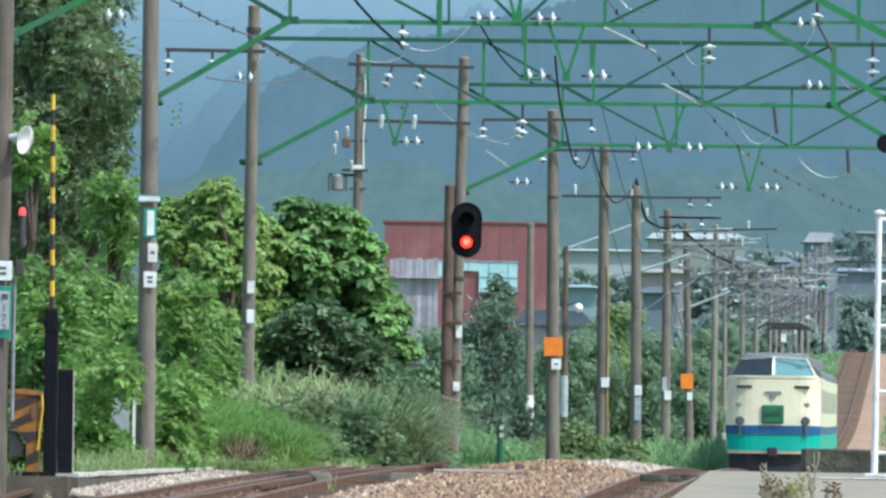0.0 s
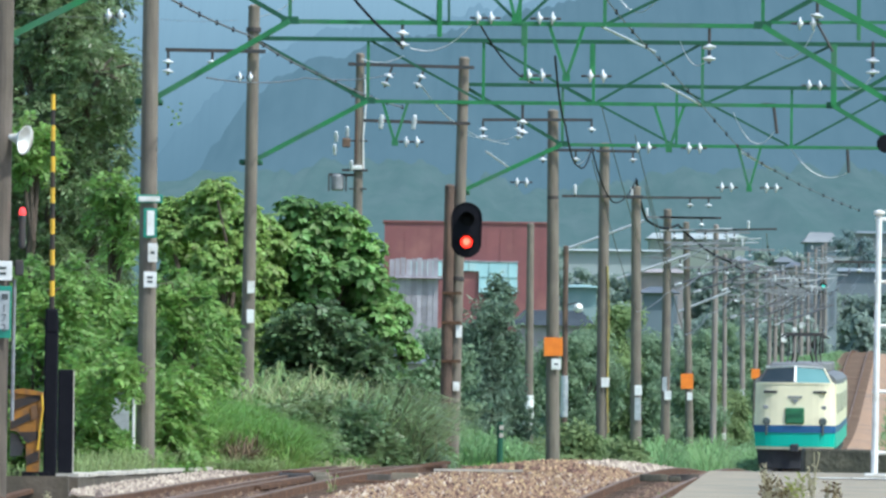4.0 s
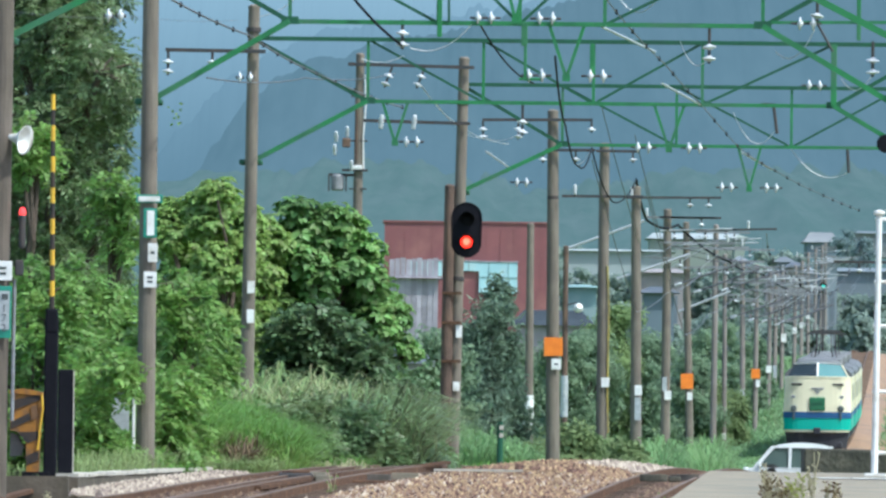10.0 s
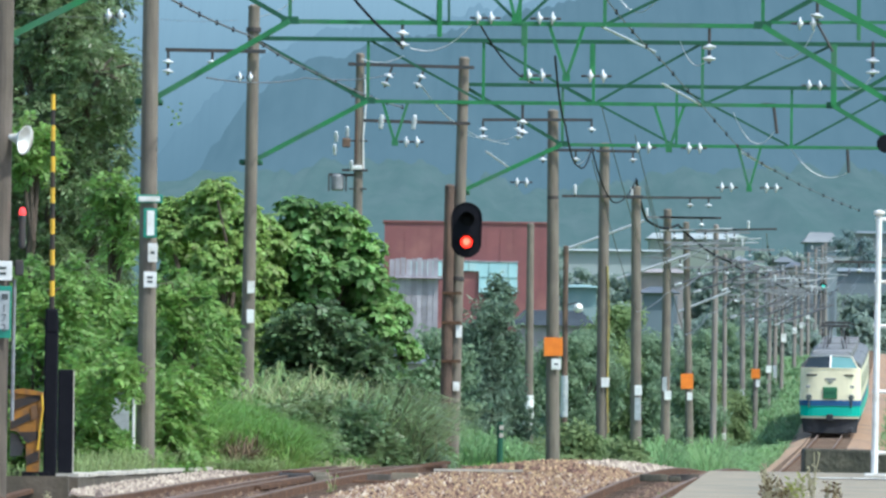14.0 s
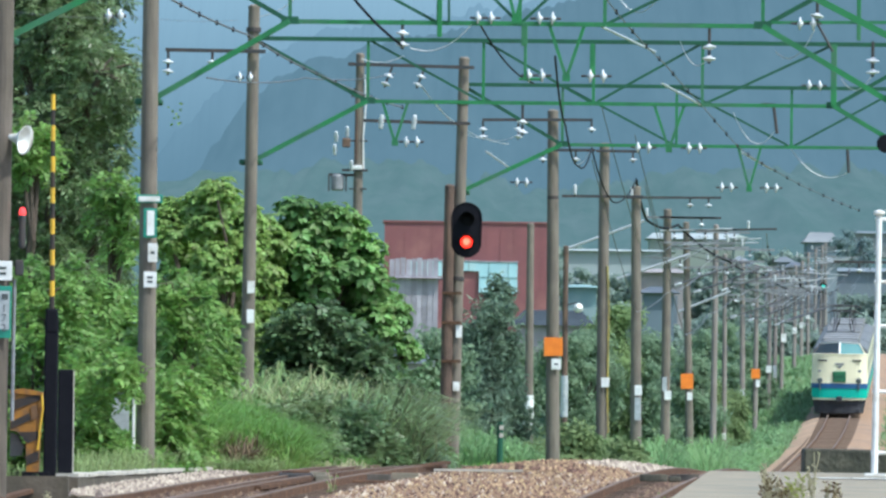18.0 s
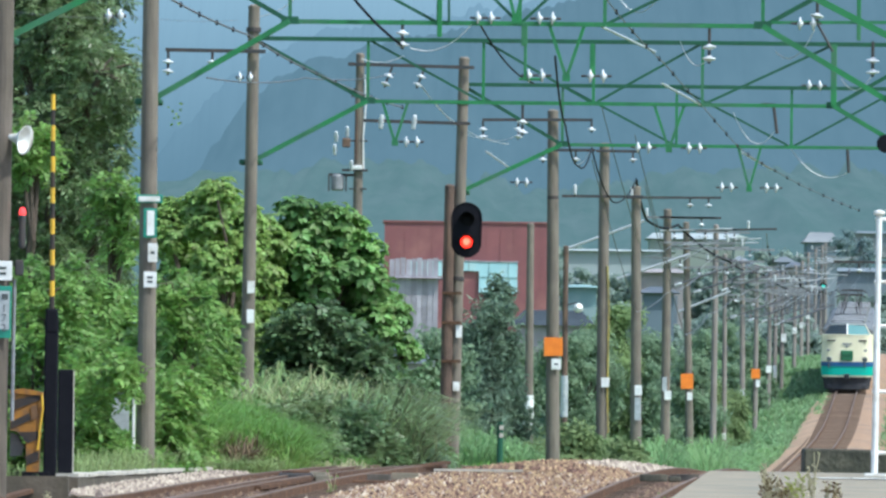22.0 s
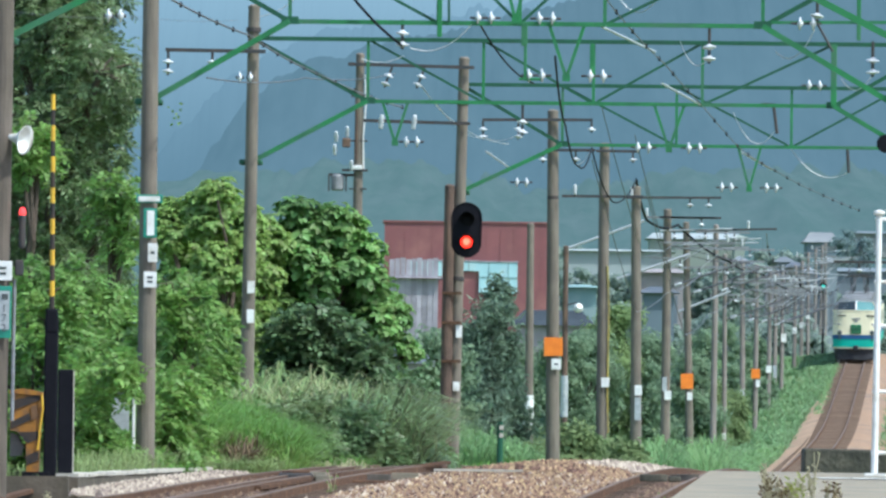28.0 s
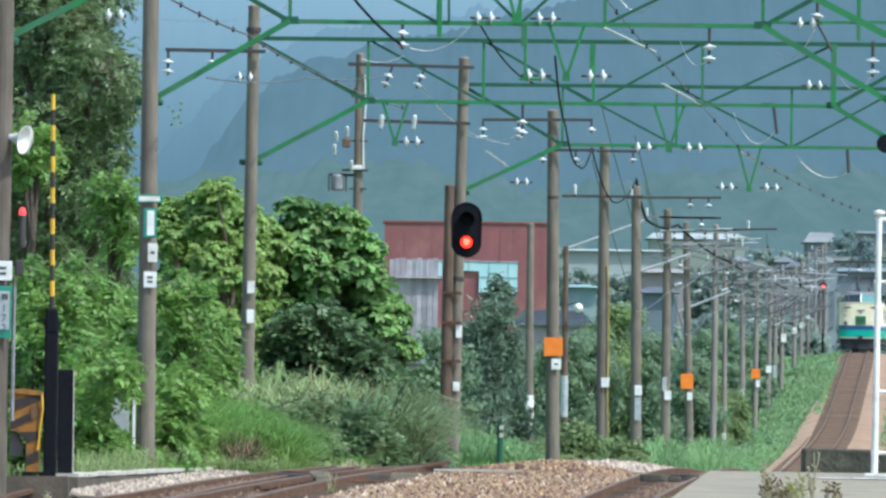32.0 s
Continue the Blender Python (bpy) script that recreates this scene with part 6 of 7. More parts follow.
for i, (a, top, w, s) in enumerate(((505, 700, 80, 201), (540, 690, 80, 202), (560, 725, 80, 203), (620, 705, 80, 204), (655, 735, 70, 205), (595, 760, 70, 206), (690, 765, 70, 207))):
    y = 237.0 + (i % 3) - (8 if i < 3 else 0)
    plant("dark_bush", (a - 780) * y / 20000, y, 0.9, lobes(s, w * y / 20000 * 1.1, 1.2, 0.2, 1.7 + (787 - top) * y / 20000 - 1.15, 9, 0.3), 5000, 0.15, (M_LEAF_DARK, M_GREYLEAF)[i % 2 if i > 2 else 0], "dark green low bush among the reeds" if i % 2 == 0 or i < 3 else "grey-green low bush among the reeds", "bush", s, bark=False, per=12, frond=True, aspect=0.4, group="dark bushes on the bank")
for i, (a, top, w, s, m) in enumerate(((300, 690, 110, 181, M_LUSH), (360, 675, 120, 182, M_LUSH), (420, 700, 120, 183, M_LUSH), (480, 715, 110, 184, M_LUSH), (530, 750, 90, 185, M_LUSH), (600, 775, 90, 186, M_LUSH), (660, 780, 90, 187, M_LEAF_FAR), (735, 785, 90, 188, M_LEAF_FAR), (690, 775, 90, 190, M_LEAF_FAR), (750, 775, 70, 191, M_PALE))):
    y = 231 + (i % 3) * 3 if i < 5 else 236 + i
    plant("low_bush", (a - 780) * y / 20000, y, 0.9, lobes(s, w * y / 20000 * 1.1, 1.4, 0.2, 1.7 + (787 - top) * y / 20000 - 1.15, 8, 0.32), 6000, 0.16, m, "low bright green leafy bush on the bank" if m is M_LUSH else "low dry brown bush by the siding" if m is M_OLIVE else "low grey-green bush among the reeds",
          "bush", s, bark=False, per=12, frond=True, aspect=0.28, group="low bushes on the bank")
blades("verge_grass", strip(-8.62, -5.62, 208, 224), 7000, 0.45, 0.022, M_GRASS, "short green verge grass behind the kerb", 84, 0.7, tuft=8)
def kerb_x(y):
    return float(np.interp(y, [181, 186, 193, 207, 221, 232], [-6.10, -5.97, -5.62, -4.98, -4.43, -4.0]))


def kerb_side(rng):
    y = rng.uniform(185.5, 223)
    return kerb_x(y) - 0.28 - 0.9 * rng.random() ** 1.5, y, rng.uniform(0.6, 1.1)


blades("kerb_grass", kerb_side, 4200, 0.5, 0.02, M_KERBGRASS, "pale green grass tufts along the kerb", 94, 0.6, zoff=0.2, tuft=9)
def kerb_edge(rng):
    y = rng.uniform(192, 206)
    return kerb_x(y) - 0.22 - 0.35 * rng.random(), y, rng.uniform(0.6, 1.1)


blades("kerb_grass", kerb_edge, 1500, 0.52, 0.018, M_KERBGRASS, "pale green grass tufts before the pole", 95, 0.5, zoff=0.22, tuft=9)
blades("verge_grass", strip(-5.62, -1.75, 228, 238), 6000, 0.5, 0.022, M_GRASS, "short green verge grass along the siding", 90, 0.7, tuft=8)
blades("dry_grass", strip(-4.55, -4.12, 219, 222), 420, 0.8, 0.018, M_DRYWEED, "rusty brown dead weeds by the kerb", 93, 0.6, zoff=0.08, tuft=6)
blades("kerb_grass", strip(-5.2, -3.6, 217.5, 220), 1500, 0.42, 0.02, M_KERBGRASS, "pale green grass tufts past the kerb end", 98, 0.7, zoff=0.1, tuft=8)
blades("dry_grass", strip(-4.49, -1.75, 226, 232), 1500, 0.42, 0.02, M_PLUME, "dry brown grass tufts by the siding", 87, 0.7, tuft=10)
blades("tall_weeds", strip(0.1, 2.5, 318, 345, lambda t: 1.2 - 0.65 * t), 8000, 1.4, 0.045, M_TALLWEED, "tall soft green weeds behind the ballast", 91, 0.6, tuft=14)
blades("tall_weeds", strip(3.6, 6.2, 362, 402, lambda t: 0.8 + 0.4 * math.sin(t * 16)), 11000, 1.35, 0.05, M_TALLWEED, "tall green weeds beyond the road", 92, 0.4, tuft=14)
blades("verge_grass", strip(0.00, 4.88, 304, 344), 14000, 0.6, 0.035, M_LUSH, "green weeds along the line", 85, 0.7, tuft=8)


def bank(rng):
    y = rng.uniform(420, 790)
    edge = float(np.interp(y, [420, 560, 615, 650], [-1.75, -1.98, -1.85, -1.3]))
    o = edge - 9 * rng.random() ** 1.7 if rng.random() < 0.75 else rng.uniform(2.4, 9)
    return main_x(y) + o, y, 1.0


def shoulder(rng):
    y = rng.uniform(388, 505)
    return main_x(y) - 1.75 - 2.4 * rng.random() ** 1.3, y, rng.uniform(0.5, 1.1)


def track_edge(rng):
    y = rng.uniform(590, 700)
    return main_x(y) - rng.uniform(1.0, 1.3), y, rng.uniform(0.5, 1.0)


blades("shoulder_grass", shoulder, 7000, 0.36, 0.05, M_TALLWEED, "dull green grass on the overgrown ballast shoulder", 96, 0.7, zoff=0.14, tuft=7)
blades("shoulder_grass", track_edge, 1300, 0.3, 0.05, M_TALLWEED, "thin green grass along the sleeper ends", 99, 0.7, zoff=0.2, tuft=7)
blades("bank_grass", bank, 32000, 0.40, 0.06, M_BANK, "green grass on the banks of the line", 86, 0.9, tuft=6)


def weed(x, y, z, h, seed, m, label, group="weeds on the platform"):
    rng = random.Random(seed)
    p = thing("weed", (x, y, z), label, "weed", group)
    for k in range(4):
        a = rng.uniform(-0.7, 0.7)
        tip = Vector((math.sin(a) * h * 0.35, rng.uniform(-0.1, 0.1), h * rng.uniform(0.5, 1)))
        st = part("stem", Geo().tube([(0, 0, -0.03), tip * 0.5 + Vector((rng.uniform(-0.03, 0.03), 0, 0)), tip], 0.007, 5), M_PLUME, p)
        g = Geo()
        for q in range(5):
            c = tip * rng.uniform(0.25, 1.0)
            d = Vector((rng.uniform(-1, 1), rng.uniform(-0.6, 0.6), rng.uniform(-0.4, 0.9))).normalized() * rng.uniform(0.04, 0.09)
            s = d.cross(Vector((0, 1, 0.3))).normalized() * 0.014
            g.add([c, c + d * 0.5 + s, c + d, c + d * 0.5 - s], [(0, 1, 2, 3)])
        tagged(part("foliage", g, m, st), kind="stuff")


for i, (a, h, m) in enumerate(((1358, 64, M_DRYWEED), (1363, 58, M_DRYWEED), (1354, 44, M_DRYWEED), (1368, 52, M_DRYWEED), (1361, 80, M_PLUME), (1376, 34, M_PLUME), (1398, 52, M_YGREEN), (1408, 54, M_YGREEN), (1418, 46, M_YGREEN), (1404, 44, M_YGREEN), (1390, 36, M_DRYWEED), (1436, 92, M_PLUME), (1440, 66, M_PLUME), (1462, 40, M_DRYWEED), (1474, 44, M_DRYWEED), (1482, 30, M_DRYWEED), (1384, 24, M_DRYWEED))):
    y = 146.0
    weed((a - 779) * y / 20000, y, 1.03, h * y / 20000, 90 + i, m, "dry brown weed growing from the platform joints" if m in (M_PLUME, M_DRYWEED) else "small yellow-green weed growing from the platform joints")


# ---- buildings ----
def barn():
    b = thing("barn", (1.32, 640, ground_z(1.32, 640)), "large barn with rusty red metal cladding and pale cyan panels", "barn")
    z0 = b.location.z
    w, ht = 9.280, 14.39 - z0
    part("wall", Geo().box((0, 3, ht / 2), (w, 6, ht)), M_REDMETAL, b)
    for i in range(12):
        part("cladding_rib", Geo().box((-w / 2 + w * (i + 0.5) / 12, -0.008, ht / 2), (0.06, 0.02, ht)), M_REDMETAL, b)
    part("roof", Geo().prism([(-w / 2 - 0.1, ht), (w / 2 + 0.1, ht), (w / 2 + 0.1, ht + 0.1), (-w / 2 - 0.1, ht + 0.1)], -0.08, 6.1), M_REDMETAL, b)
    for a, c, e, f in ((718, 462, 780, 490), (845, 463, 880, 518), (880, 463, 913, 520), (790, 462, 845, 480)):
        x0, x1 = (a - 822) * 0.032, (c and e - 822) * 0.032
        zt, zb = ht - (c - 395) * 0.032, ht - (f - 395) * 0.032
        o = part("panel", Geo().box(((x0 + x1) / 2, -0.1, (zt + zb) / 2), (x1 - x0, 0.12, zt - zb)), M_CYAN, b, "pale cyan sheet panel")
        part("panel_frame", Geo().box(((x0 + x1) / 2, -0.17, zt), (x1 - x0 + 0.1, 0.06, 0.08)), M_GREYWALL, o)
        n = max(2, round((x1 - x0) / 0.55))
        for q in range(1, n):
            part("muntin", Geo().box((x0 + (x1 - x0) * q / n, -0.17, (zt + zb) / 2), (0.045, 0.03, zt - zb)), M_SHED, o)
        if zt - zb > 1.2:
            part("rail", Geo().box(((x0 + x1) / 2, -0.17, (zt + zb) / 2), (x1 - x0, 0.034, 0.06)), M_SHED, o)


barn()


def house(x, y, w, dpt, h, roof_h, wall, roof, label, win=3, hip=0.4, name="house", zb=None):
    z = ground_z(x, y) if zb is None else zb
    b = thing(name, (x, y, z), label, "building", "buildings of the town")
    part("wall", Geo().box((0, dpt / 2, h / 2), (w, dpt, h)), wall, b)
    part("roof", Geo().add([(-w / 2 - 0.4, -0.4, h), (w / 2 + 0.4, -0.4, h), (w / 2 + 0.4, dpt + 0.4, h), (-w / 2 - 0.4, dpt + 0.4, h), (-w / 2 + hip, dpt / 2, h + roof_h), (w / 2 - hip, dpt / 2, h + roof_h)],
                           [(0, 1, 5, 4), (1, 2, 5), (2, 3, 4, 5), (3, 0, 4), (3, 2, 1, 0)]), roof, b)
    for i in range(win):
        wx = -w / 2 + w * (i + 0.5) / win
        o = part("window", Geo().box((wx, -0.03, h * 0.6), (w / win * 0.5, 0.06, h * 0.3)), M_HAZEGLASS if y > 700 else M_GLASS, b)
        part("window_sill", Geo().box((wx, -0.08, h * 0.44), (w / win * 0.6, 0.12, 0.08)), wall, o)
    return b


def house_at(a, e, top, wall_top, d, depth, wall, roof, label, win=3, name="house", foot=None):
    """Front from bearing a to e, ridge height and eaves height above the eye line at distance d."""
    x0, x1 = (a - 780) * d / 20000, (e - 780) * d / 20000
    zt, ze = 1.7 + (797 - top) * d / 20000, 1.7 + (797 - wall_top) * d / 20000
    g = ground_z((x0 + x1) / 2, d) if foot is None else 1.7 + (797 - foot) * d / 20000
    return house((x0 + x1) / 2, d, x1 - x0, depth, ze - g, zt - ze, wall, roof, label, win, name=name, zb=g)


sh = house_at(688, 770, 493, 499, 600, 4, M_GREYWALL, M_GREYWALL, "weathered grey-white boarded shed before the barn", 0, "shed")
for q in range(9):
    part("board", Geo().box((-1.16 + 0.29 * q, -0.03 - 0.01 * (q % 2), 4.3), (0.26, 0.05, 8.4 + 0.1 * (q % 3))), M_LILAC, sh)
house_at(690, 752, 602, 650, 520, 4, M_GREYWALL, M_BLUEROOF, "small shed with a blue-grey metal roof", 1, "shed")
house_at(912, 1040, 552, 580, 596, 5, M_GREYWALL, M_SLATE, "low house with a dark slate roof", 3)
house_at(1000, 1052, 506, 512, 600, 4, M_SHED, M_SHED, "small shed clad in pale green sheet metal", 0, "shed")
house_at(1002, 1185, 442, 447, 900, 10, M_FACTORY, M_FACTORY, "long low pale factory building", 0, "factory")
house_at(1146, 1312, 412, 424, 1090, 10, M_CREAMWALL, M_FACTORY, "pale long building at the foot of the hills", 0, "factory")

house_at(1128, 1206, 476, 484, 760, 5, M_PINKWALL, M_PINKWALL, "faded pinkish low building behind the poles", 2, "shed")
house_at(1136, 1190, 508, 520, 680, 5, M_FARWALL, M_BLUEROOF, "hazy blue house behind the poles", 0)
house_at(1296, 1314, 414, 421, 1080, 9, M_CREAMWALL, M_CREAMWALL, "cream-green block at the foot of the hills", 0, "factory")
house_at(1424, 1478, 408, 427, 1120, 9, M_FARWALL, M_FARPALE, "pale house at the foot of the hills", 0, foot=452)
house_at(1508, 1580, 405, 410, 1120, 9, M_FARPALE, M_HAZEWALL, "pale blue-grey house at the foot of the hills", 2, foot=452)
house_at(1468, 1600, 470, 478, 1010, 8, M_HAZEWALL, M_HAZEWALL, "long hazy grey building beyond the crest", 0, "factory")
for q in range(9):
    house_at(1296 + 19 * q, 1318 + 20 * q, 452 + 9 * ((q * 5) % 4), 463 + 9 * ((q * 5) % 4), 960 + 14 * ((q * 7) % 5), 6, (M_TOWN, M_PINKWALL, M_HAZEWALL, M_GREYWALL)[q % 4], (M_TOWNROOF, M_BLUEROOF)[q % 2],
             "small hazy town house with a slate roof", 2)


def woods(name, items, seed, label, material, size=0.5):
    """A far belt of trees as one mass: (bearing, distance, top, width)."""
    rng = np.random.default_rng(seed)
    C, O = [], []
    for a, d, top, w in items:
        x = (a - 780) * d / 20000
        zb = ground_z(x, d)
        zt = 1.7 + (797 - top) * d / 20000
        ww = w * d / 20000
        for k in range(20):
            t = rng.uniform(0.05, 0.97)
            cx = rng.uniform(-0.5, 0.5) * ww * (1 - 0.5 * t)
            r = 0.22 * ww * rng.uniform(0.7, 1.2)
            for q in range(170):
                v = rng.normal(0, 0.62, 3)
                C.append(np.array([x + cx, d + rng.uniform(-1, 1), zb + (zt - zb) * t]) + v * r * np.array([1, 1, 0.7]))
                O.append(v / np.linalg.norm(v))
    me = leaf_mesh(name, np.array(C), np.array(O), size * 0.52, rng, material, aspect=0.85, scatter=0.3)
    tagged(new(name, me), label, "trees", kind="stuff")


rr = random.Random(5)
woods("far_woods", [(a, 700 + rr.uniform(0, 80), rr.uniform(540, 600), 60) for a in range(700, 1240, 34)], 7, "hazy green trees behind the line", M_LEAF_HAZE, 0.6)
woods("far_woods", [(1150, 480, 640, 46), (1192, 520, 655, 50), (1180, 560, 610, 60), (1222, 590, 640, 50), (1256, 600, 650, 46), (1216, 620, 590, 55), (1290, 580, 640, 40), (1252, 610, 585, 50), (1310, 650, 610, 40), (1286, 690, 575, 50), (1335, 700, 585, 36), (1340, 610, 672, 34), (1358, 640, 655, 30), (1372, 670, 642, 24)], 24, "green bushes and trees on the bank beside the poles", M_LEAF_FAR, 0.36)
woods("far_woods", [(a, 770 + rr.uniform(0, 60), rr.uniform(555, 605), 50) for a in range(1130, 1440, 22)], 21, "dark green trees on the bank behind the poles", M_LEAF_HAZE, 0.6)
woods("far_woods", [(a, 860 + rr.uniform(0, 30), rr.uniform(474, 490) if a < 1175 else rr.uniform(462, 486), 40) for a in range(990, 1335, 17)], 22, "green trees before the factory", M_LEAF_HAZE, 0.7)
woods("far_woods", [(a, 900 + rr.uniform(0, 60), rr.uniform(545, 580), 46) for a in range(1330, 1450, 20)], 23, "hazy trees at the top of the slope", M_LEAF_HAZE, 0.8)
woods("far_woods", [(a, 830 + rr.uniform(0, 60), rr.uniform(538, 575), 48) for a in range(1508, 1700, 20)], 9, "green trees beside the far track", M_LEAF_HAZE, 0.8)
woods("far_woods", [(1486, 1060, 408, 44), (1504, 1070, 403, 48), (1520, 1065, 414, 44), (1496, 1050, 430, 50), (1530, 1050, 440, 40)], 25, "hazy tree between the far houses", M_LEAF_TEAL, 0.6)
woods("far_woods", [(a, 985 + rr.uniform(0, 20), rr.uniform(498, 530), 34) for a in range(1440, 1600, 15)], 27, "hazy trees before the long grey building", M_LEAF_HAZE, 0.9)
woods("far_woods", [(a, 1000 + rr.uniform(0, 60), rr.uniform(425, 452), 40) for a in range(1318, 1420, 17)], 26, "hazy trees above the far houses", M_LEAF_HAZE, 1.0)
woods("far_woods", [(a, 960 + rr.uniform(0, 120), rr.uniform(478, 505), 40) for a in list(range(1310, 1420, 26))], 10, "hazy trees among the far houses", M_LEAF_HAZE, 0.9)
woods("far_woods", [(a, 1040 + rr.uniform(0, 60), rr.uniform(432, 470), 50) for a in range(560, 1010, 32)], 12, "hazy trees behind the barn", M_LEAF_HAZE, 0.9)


for a, b, d, h, sd, m in ((589, 872, 190, 40, 111, M_LUSH), (1168, 858, 182, 22, 112, M_GRASS), (1180, 862, 180, 18, 113, M_LUSH), (1156, 864, 180, 14, 114, M_GRASS), (85, 868, 182, 10, 115, M_PLUME), (640, 838, 232, 20, 116, M_PLUME)):
    x = (a - 780) * d / 20000
    weed(x, d, ground_z(x, d) + 0.1, h * d / 20000 + 0.1, sd, m, "small weed growing between the rails", "weeds between the rails")


# ---- train ----
def plan_band(g, z0, z1, w0, w1, y0, y1, n=12, bulge=0.32, corner=0.22):
    """A band of the nose: rounded in plan, from z0 to z1, front at y0, back at y1."""
    def ring(w, z):
        pts = []
        for i in range(n + 1):
            t = -1 + 2 * i / n
            pts.append((w * math.copysign(abs(t) ** 0.75, t), y0 + bulge * abs(t) ** 3.2, z))
        return pts + [(w, y1, z), (-w, y1, z)]
    a, b = ring(w0, z0), ring(w1, z1)
    k = len(a)
    g.add(a + b, [(i, (i + 1) % k, k + (i + 1) % k, k + i) for i in range(k)] + [tuple(range(k - 1, -1, -1)), tuple(range(k, 2 * k))])
    return g


def bogie(parent, y):
    b = part("bogie", Geo().box((0, y, 0.55), (1.9, 2.6, 0.35), bev=0.05), M_UNDER, parent)
    for dy in (-1.05, 1.05):
        for x in (-0.56, 0.56):
            part("wheel", Geo().cyl((x - 0.06, y + dy, 0.43), (x + 0.06, y + dy, 0.43), 0.43, n=20), M_UNDER, b)


def carbody(parent, y0, y1):
    """Straight side walls with colour bands, roof and windows."""
    L = y1 - y0
    c = (y0 + y1) / 2
    part("underframe", Geo().box((0, c, 0.68), (2.6, L - 0.4, 0.5), bev=0.05), M_UNDER, parent)
    part("lower_body", Geo().box((0, c, 1.13), (2.88, L, 0.56), bev=0.03), M_TEAL, parent, "teal lower body band")
    part("blue_band", Geo().box((0, c, 1.53), (2.89, L, 0.25)), M_BLUE, parent, "dark blue stripe")
    part("upper_body", Geo().box((0, c, 2.4), (2.88, L, 1.5)), M_CREAM, parent, "cream upper body side")
    out = [(-1.44, 3.14), (-1.42, 3.3), (-1.25, 3.46), (-0.9, 3.56), (0, 3.62), (0.9, 3.56), (1.25, 3.46), (1.42, 3.3), (1.44, 3.14)]
    part("roof", Geo().prism(out, y0, y1), M_ROOFGREY, parent, "grey curved roof")
    for s in (-1, 1):
        for i in range(8):
            part("window", Geo().box((s * 1.442, y0 + L * (i + 0.7) / 8.4, 2.45), (0.03, 1.5, 0.7), bev=0.01), M_SIDEGLASS, parent)
    for i in range(3):
        part("roof_unit", Geo().box((0, y0 + L * (i + 0.7) / 3.4, 3.74), (1.9, 2.4, 0.34), bev=0.06), M_ROOFUNIT, parent, "grey roof equipment box")


def cab_car():
    t = thing("railcar", (0, 0, 0), "cream and teal express train end car with a high rounded cab", "train", "cars of the train")
    carbody(t, 2.6, 20.0)
    part("skirt", plan_band(Geo(), 0.12, 0.80, 1.25, 1.36, 0.2, 2.4), M_UNDER, t)
    part("lower_rim", plan_band(Geo(), 0.80, 0.90, 1.36, 1.40, 0.06, 2.6), M_CREAM, t)
    part("teal_band", plan_band(Geo(), 0.90, 1.40, 1.40, 1.44, 0.03, 2.6), M_TEAL, t, "teal band round the nose")
    part("blue_band", plan_band(Geo(), 1.40, 1.66, 1.445, 1.45, 0.0, 2.6), M_BLUE, t, "dark blue stripe round the nose")
    nose = part("nose", plan_band(Geo(), 1.66, 3.12, 1.45, 1.38, 0.0, 2.6), M_CREAM, t, "cream rounded nose")
    part("nose_ledge", plan_band(Geo(), 3.12, 3.18, 1.385, 1.36, -0.02, 2.6), M_CREAM, nose)
    # cab: two slanting panes meeting at a middle pillar
    z0, z1 = 3.18, 3.70
    wb, wt = 1.30, 1.0
    cab = part("cab_roof", Geo().add([(-wt, 1.25, z1), (0, 1.0, z1 + 0.06), (wt, 1.25, z1), (wt, 2.7, z1 - 0.1), (-wt, 2.7, z1 - 0.1), (-wb, 1.2, z0), (wb, 1.2, z0), (-wb, 2.7, z0), (wb, 2.7, z0), (0, 1.0, z0)],
                                    [(0, 1, 2, 3, 4), (0, 4, 7, 5), (2, 6, 8, 3), (4, 3, 8, 7), (5, 9, 1, 0), (9, 6, 2, 1)]), M_ROOFGREY, t, "grey cab roof")
    rings = []
    for k, dz in ((1.0, 0.0), (0.93, 0.09), (0.74, 0.16), (0.4, 0.2)):
        rings.append([(k * a, 1.95 + k * (b - 1.95), z1 + dz) for a, b in ((-wt, 1.22), (-0.5, 1.06), (0, 0.98), (0.5, 1.06), (wt, 1.22), (wt, 2.8), (0, 2.85), (-wt, 2.8))])
    part("cab_dome", Geo().add(sum(rings, []), [(8 * j + i, 8 * j + (i + 1) % 8, 8 * j + 8 + (i + 1) % 8, 8 * j + 8 + i) for j in range(3) for i in range(8)] + [tuple(range(24, 32))]), M_ROOFGREY, cab, "domed grey cab top", True)
    # Same glass on both sides; the right pane's sky reflection is painted.
    for s, m in ((-1, M_GLASS), (1, M_TGLASS)):
        part("windscreen", Geo().add([(0.05 * s, 0.32, z0), (wb * s, 0.75, z0), (wt * s * 0.98, 1.22, z1 - 0.03), (0.05 * s, 0.95, z1 + 0.02),
                                      (0.05 * s, 0.40, z0), (wb * s, 0.83, z0), (wt * s * 0.98, 1.30, z1 - 0.03), (0.05 * s, 1.03, z1 + 0.02)],
                                     [(0, 1, 2, 3), (4, 7, 6, 5), (0, 4, 5, 1), (1, 5, 6, 2), (2, 6, 7, 3), (3, 7, 4, 0)]), m, cab)
        part("side_pillar", Geo().bar((wb * s, 0.73, z0), (wt * s, 1.22, z1), 0.06, 0.06), M_CREAM if s > 0 else M_UNDER, cab)
    part("middle_pillar", Geo().bar((0, 0.28, z0), (0, 0.95, z1 + 0.04), 0.08, 0.08), M_WHITE, cab)
    part("roof_lip", Geo().bar((-wt, 1.2, z1), (0, 0.95, z1 + 0.06), 0.07, 0.07).bar((0, 0.95, z1 + 0.06), (wt, 1.2, z1), 0.06, 0.06), M_GALV, cab)
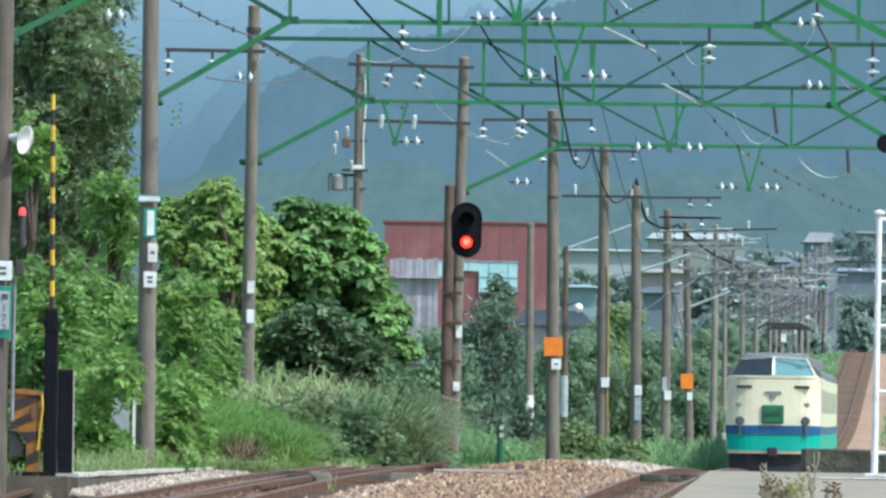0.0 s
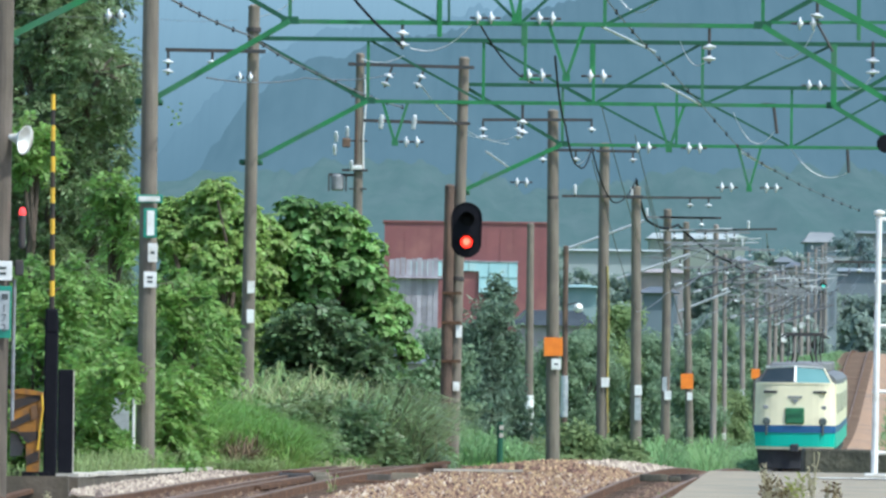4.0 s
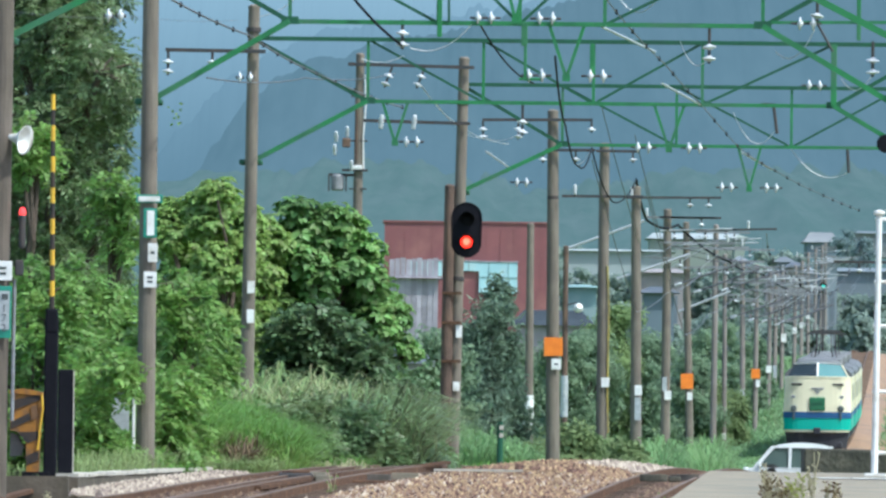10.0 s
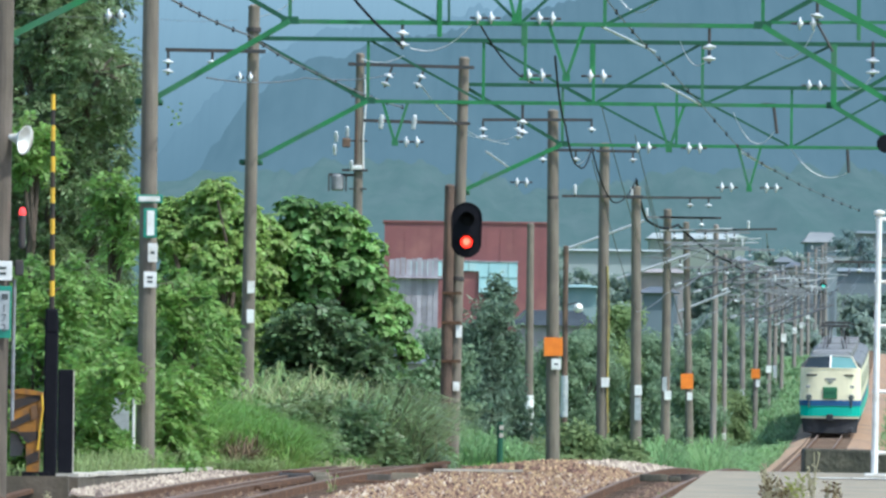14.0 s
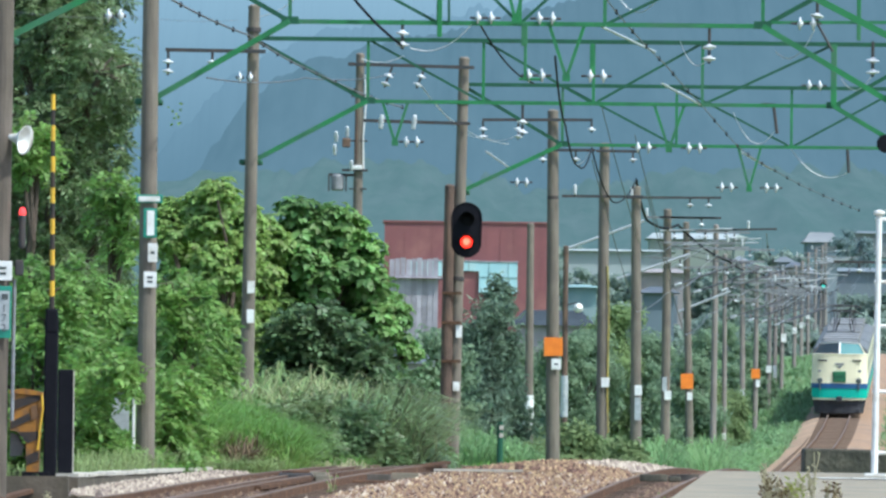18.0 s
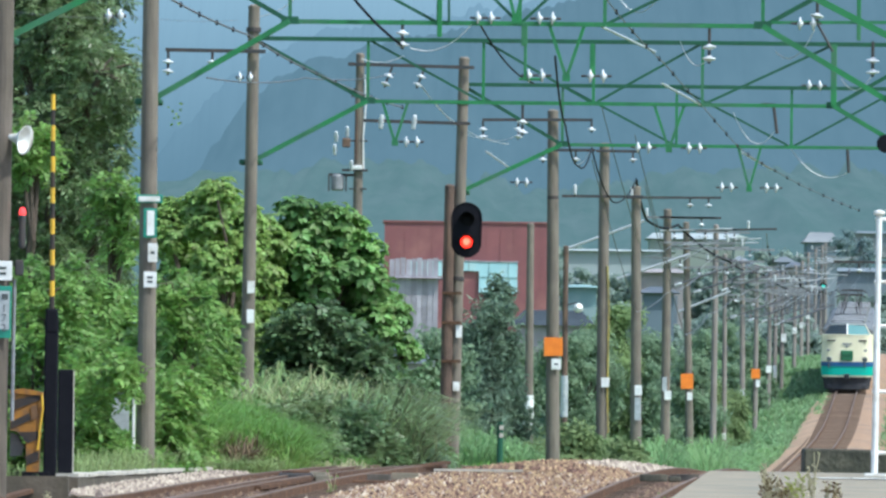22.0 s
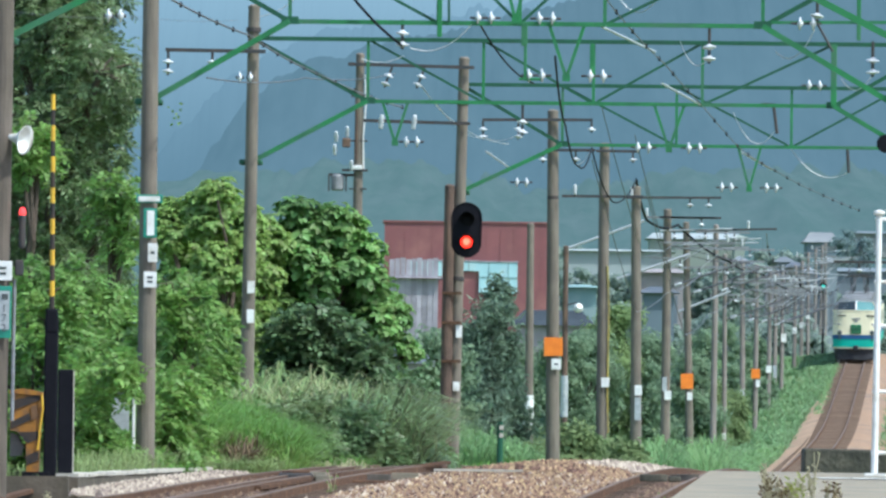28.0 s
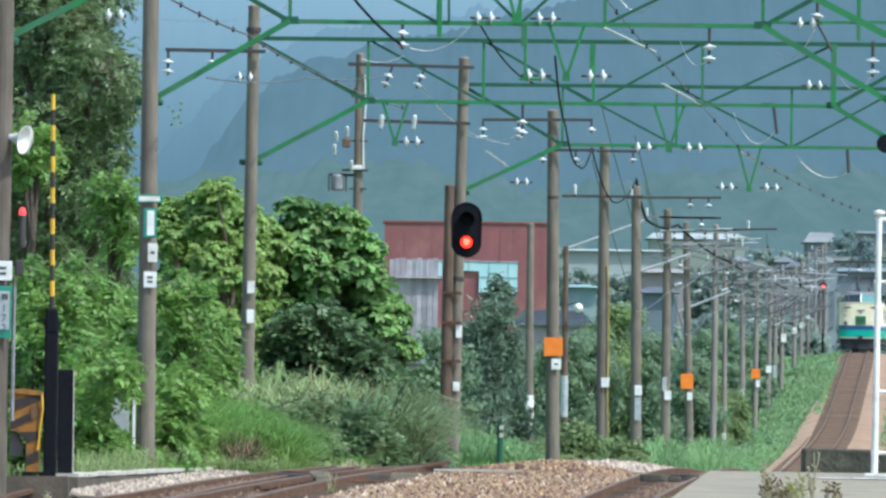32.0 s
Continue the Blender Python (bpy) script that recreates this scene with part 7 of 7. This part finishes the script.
    hb = part("headboard", Geo().box((0.0, -0.02, 2.0), (0.68, 0.12, 0.58), bev=0.05), M_SIGNGREEN, t, "dark green illuminated headboard")
    part("headboard_bar", Geo().box((0.0, -0.085, 2.0), (0.5, 0.01, 0.12)), M_DGREEN, hb)
    for s in (-1, 1):
        part("tail_lamp", Geo().lathe([(0.14, 0), (0.14, 0.1), (0.1, 0.12), (0.02, 0.12)], 14, pose(s * 1.0, 0.12, 1.8, 90)), M_LAMPGREY, t, "dark round lamp housing")
        part("lamp_stay", Geo().box((s * 1.0, 0.06, 1.5), (0.07, 0.1, 0.36), bev=0.01), M_LAMPGREY, t)
        part("grille", Geo().box((s * 0.88, 0.05, 2.84), (0.46, 0.1, 0.08)), M_UNDER, t)
        part("upper_marker", Geo().box((s * 0.98, 0.11, 2.3), (0.28, 0.1, 0.13), bev=0.03), M_ARM, t)
    part("number_panel", Geo().box((0, -0.005, 2.66), (0.5, 0.05, 0.08)), M_ARM, t)
    part("emblem", Geo().prism([(-0.14, 2.58), (0, 2.42), (0.14, 2.58)], -0.03, 0.03), M_ARM, t)
    part("coupler", Geo().box((0, -0.25, 0.85), (0.3, 0.6, 0.3), bev=0.05), M_UNDER, t)
    part("plough", Geo().box((0, 0.5, 0.25), (2.2, 0.5, 0.3), bev=0.08), M_UNDER, t)
    bogie(t, 4.2)
    bogie(t, 16.5)
    return t


def pantograph(t, y):
    p = part("pantograph", Geo().box((0, y, 3.80), (1.3, 1.7, 0.08)), M_ROOFUNIT, t)
    for q in (-1, 1):
        for w in (-0.7, 0.7):
            part("insulator", Geo().lathe([(0.07, 0), (0.1, 0.03), (0.06, 0.06), (0.1, 0.09), (0.06, 0.13)], 10, pose(0.5 * q, y + w, 3.64)), M_CERAMIC, p)
        part("arm", Geo().bar((0.58 * q, y - 0.5, 3.82), (0.5 * q, y + 0.75, 4.3), 0.06, 0.06).bar((0.5 * q, y + 0.75, 4.3), (0.52 * q, y, 4.93), 0.05, 0.05), M_DARKSTEEL, p)
        part("rear_arm", Geo().bar((0.42 * q, y + 0.5, 3.82), (0.32 * q, y - 0.75, 4.3), 0.06, 0.06).bar((0.32 * q, y - 0.75, 4.3), (0.3 * q, y, 4.93), 0.05, 0.05), M_DARKSTEEL, p)
    part("collector", Geo().bar((-0.62, y, 4.98), (0.62, y, 4.98), 0.12, 0.4).bar((0.6, y, 4.98), (0.86, y, 4.84), 0.07, 0.3).bar((-0.6, y, 4.98), (-0.86, y, 4.84), 0.07, 0.3), M_DARKSTEEL, p)


def plain_car(pan):
    t = thing("railcar", (0, 0, 0), "cream and teal express train middle car with roof equipment", "train", "cars of the train")
    carbody(t, 0.25, 20.0)
    bogie(t, 3.5)
    bogie(t, 16.5)
    if pan:
        pantograph(t, 3.0)
        pantograph(t, 17.0)
    return t


TRAIN = [cab_car(), plain_car(True), plain_car(False)]


# ---- cars on the road ----
def wheel(parent, x, y, r):
    w = part("wheel", Geo().cyl((x, y - 0.09, r), (x, y + 0.09, r), r, n=20), M_TYRE, parent)
    part("rim", Geo().cyl((x, y - 0.1, r), (x, y + 0.1, r), r * 0.62, n=16), M_GALV, w)


def motorcar(L, H, W, belt, nose, screen, back, crown, rear, mids, paint, glass, post, label, name):
    """A car that faces +x; its origin is at the middle of its wheels' feet."""
    c = thing(name, (0, 0, 0), label, "car")
    h = L / 2
    low = [(-h + 0.05, 0.25), (h - 0.1, 0.22), (h, 0.34), (h + 0.02, nose - 0.14), (h - 0.06, nose - 0.04), (h - 0.25, nose), (h - screen[0], belt), (-h + 0.02, belt), (-h - 0.04, belt - 0.12), (-h - 0.03, 0.4)]
    part("body", Geo().prism(low, -W / 2, W / 2), paint, c)
    x1, x2, x3 = h - screen[0], h - screen[1], -h + back
    top = [(-h + 0.04, belt), (x1, belt), (x2, H - crown), (x3, H - crown)]
    part("glasshouse", Geo().prism(top, -W / 2 + 0.09, W / 2 - 0.09), glass, c, "dark side windows" if glass is M_GLASS else "grey-green side windows")
    arch = [(x2 + 0.06, H - crown - 0.02)] + [(x2 + (x3 - x2) * (0.1 + 0.8 * k / 6), H - crown * abs(k / 3 - 1) ** 2 * 0.55) for k in range(7)] + [(x3 - 0.06, H - crown - 0.02)]
    part("roof", Geo().prism(arch, -W / 2 + 0.07, W / 2 - 0.07), paint, c)
    for s in (-1, 1):
        y = s * (W / 2 - 0.07)
        zt = H - crown
        for (xa, za), (xb, zb), k, m in (((x1, belt), (x2, zt), 0.09, paint), ((-h + rear / 2, belt), (x3 + rear / 2 - 0.04, zt), rear, paint)) + tuple(((q, belt), (q - 0.02, zt), 0.09, post) for q in mids):
            part("pillar", Geo().bar((xa, y, za), (xb, y, zb), k, 0.06), m, c)
        part("roof_rail", Geo().bar((x2, y, zt), (x3, y, zt), 0.06, 0.05), paint, c)
        part("door_mirror", Geo().box((x1 - 0.12, s * (W / 2 + 0.06), belt + 0.08), (0.1, 0.2, 0.13), bev=0.03), paint, c)
        part("headlight", Geo().box((h - 0.08, s * (W / 2 - 0.22), nose - 0.14), (0.16, 0.3, 0.14), bev=0.04), M_GALV, c)
        part("tail_light", Geo().box((-h, s * (W / 2 - 0.12), belt - 0.16), (0.08, 0.16, 0.3), bev=0.02), M_REDMETAL, c)
        for wx in (-h + 0.72, h - 0.78):
            wheel(c, wx, s * (W / 2 - 0.1), 0.29)
    part("bumper", Geo().box((h - 0.02, 0, 0.36), (0.16, W - 0.1, 0.24), bev=0.06), paint, c)
    part("rear_bumper", Geo().box((-h + 0.02, 0, 0.36), (0.16, W - 0.1, 0.24), bev=0.06), paint, c)
    return c


CAR_A = motorcar(4.0, 1.48, 1.66, 0.68, 0.76, (0.92, 1.45), 0.1, 0.1, 0.2, (0.05, -0.97), M_CARWHITE, M_GLASS, M_UNDER, "white estate car crossing the railway", "estate_car")
CAR_B = motorcar(2.8, 1.25, 1.48, 0.47, 0.47, (0.3, 0.85), 0.16, 0.14, 0.36, (0.05,), M_CARSILVER, M_CARGLASS, M_CARSILVER, "pale silver small car crossing the railway", "small_car")


def motions():
    head = math.degrees(math.atan(0.0437))
    walk(SIGNAL_DRUM, [(t, pose(0, -0.2, DRUM_Z, 0, 0, a)) for t, a in ((0.0, 0), (30.45, 0), (30.5, 0), (30.65, 80), (30.7, 90), (31.25, 90), (31.3, 100), (31.4, 175), (31.45, 180), (32.0, 180))])
    for k, car in enumerate(TRAIN):
        rows = []
        for t in range(0, 33):
            y = 345 + 14.2 * t - 0.055 * t * t + 20.3 * k
            za, zb = rail_z(y + 3.5), rail_z(y + 16.5)
            pitch = math.degrees(math.atan((zb - za) / 13))
            rows.append((float(t), pose(main_x(y), y, za - (zb - za) / 13 * 3.5, pitch, 0, -head)))
        walk(car, rows)
    for car, x0, v, y, rz in ((CAR_A, 11.07 - 8.3 * 6.35, 6.35, 353.8, 0), (CAR_B, 8.33 + 10.4 * 6.3, -6.3, 350.2, 180)):
        rows = []
        for t in range(0, 33):
            x = x0 + v * t
            z = ground_z(x, 352) + 0.03
            if abs(x - main_x(352)) < 6:
                z = rail_z(352) - 0.1
            rows.append((float(t), pose(x, y, z, 0, 0, rz)))
        walk(car, rows)


motions()
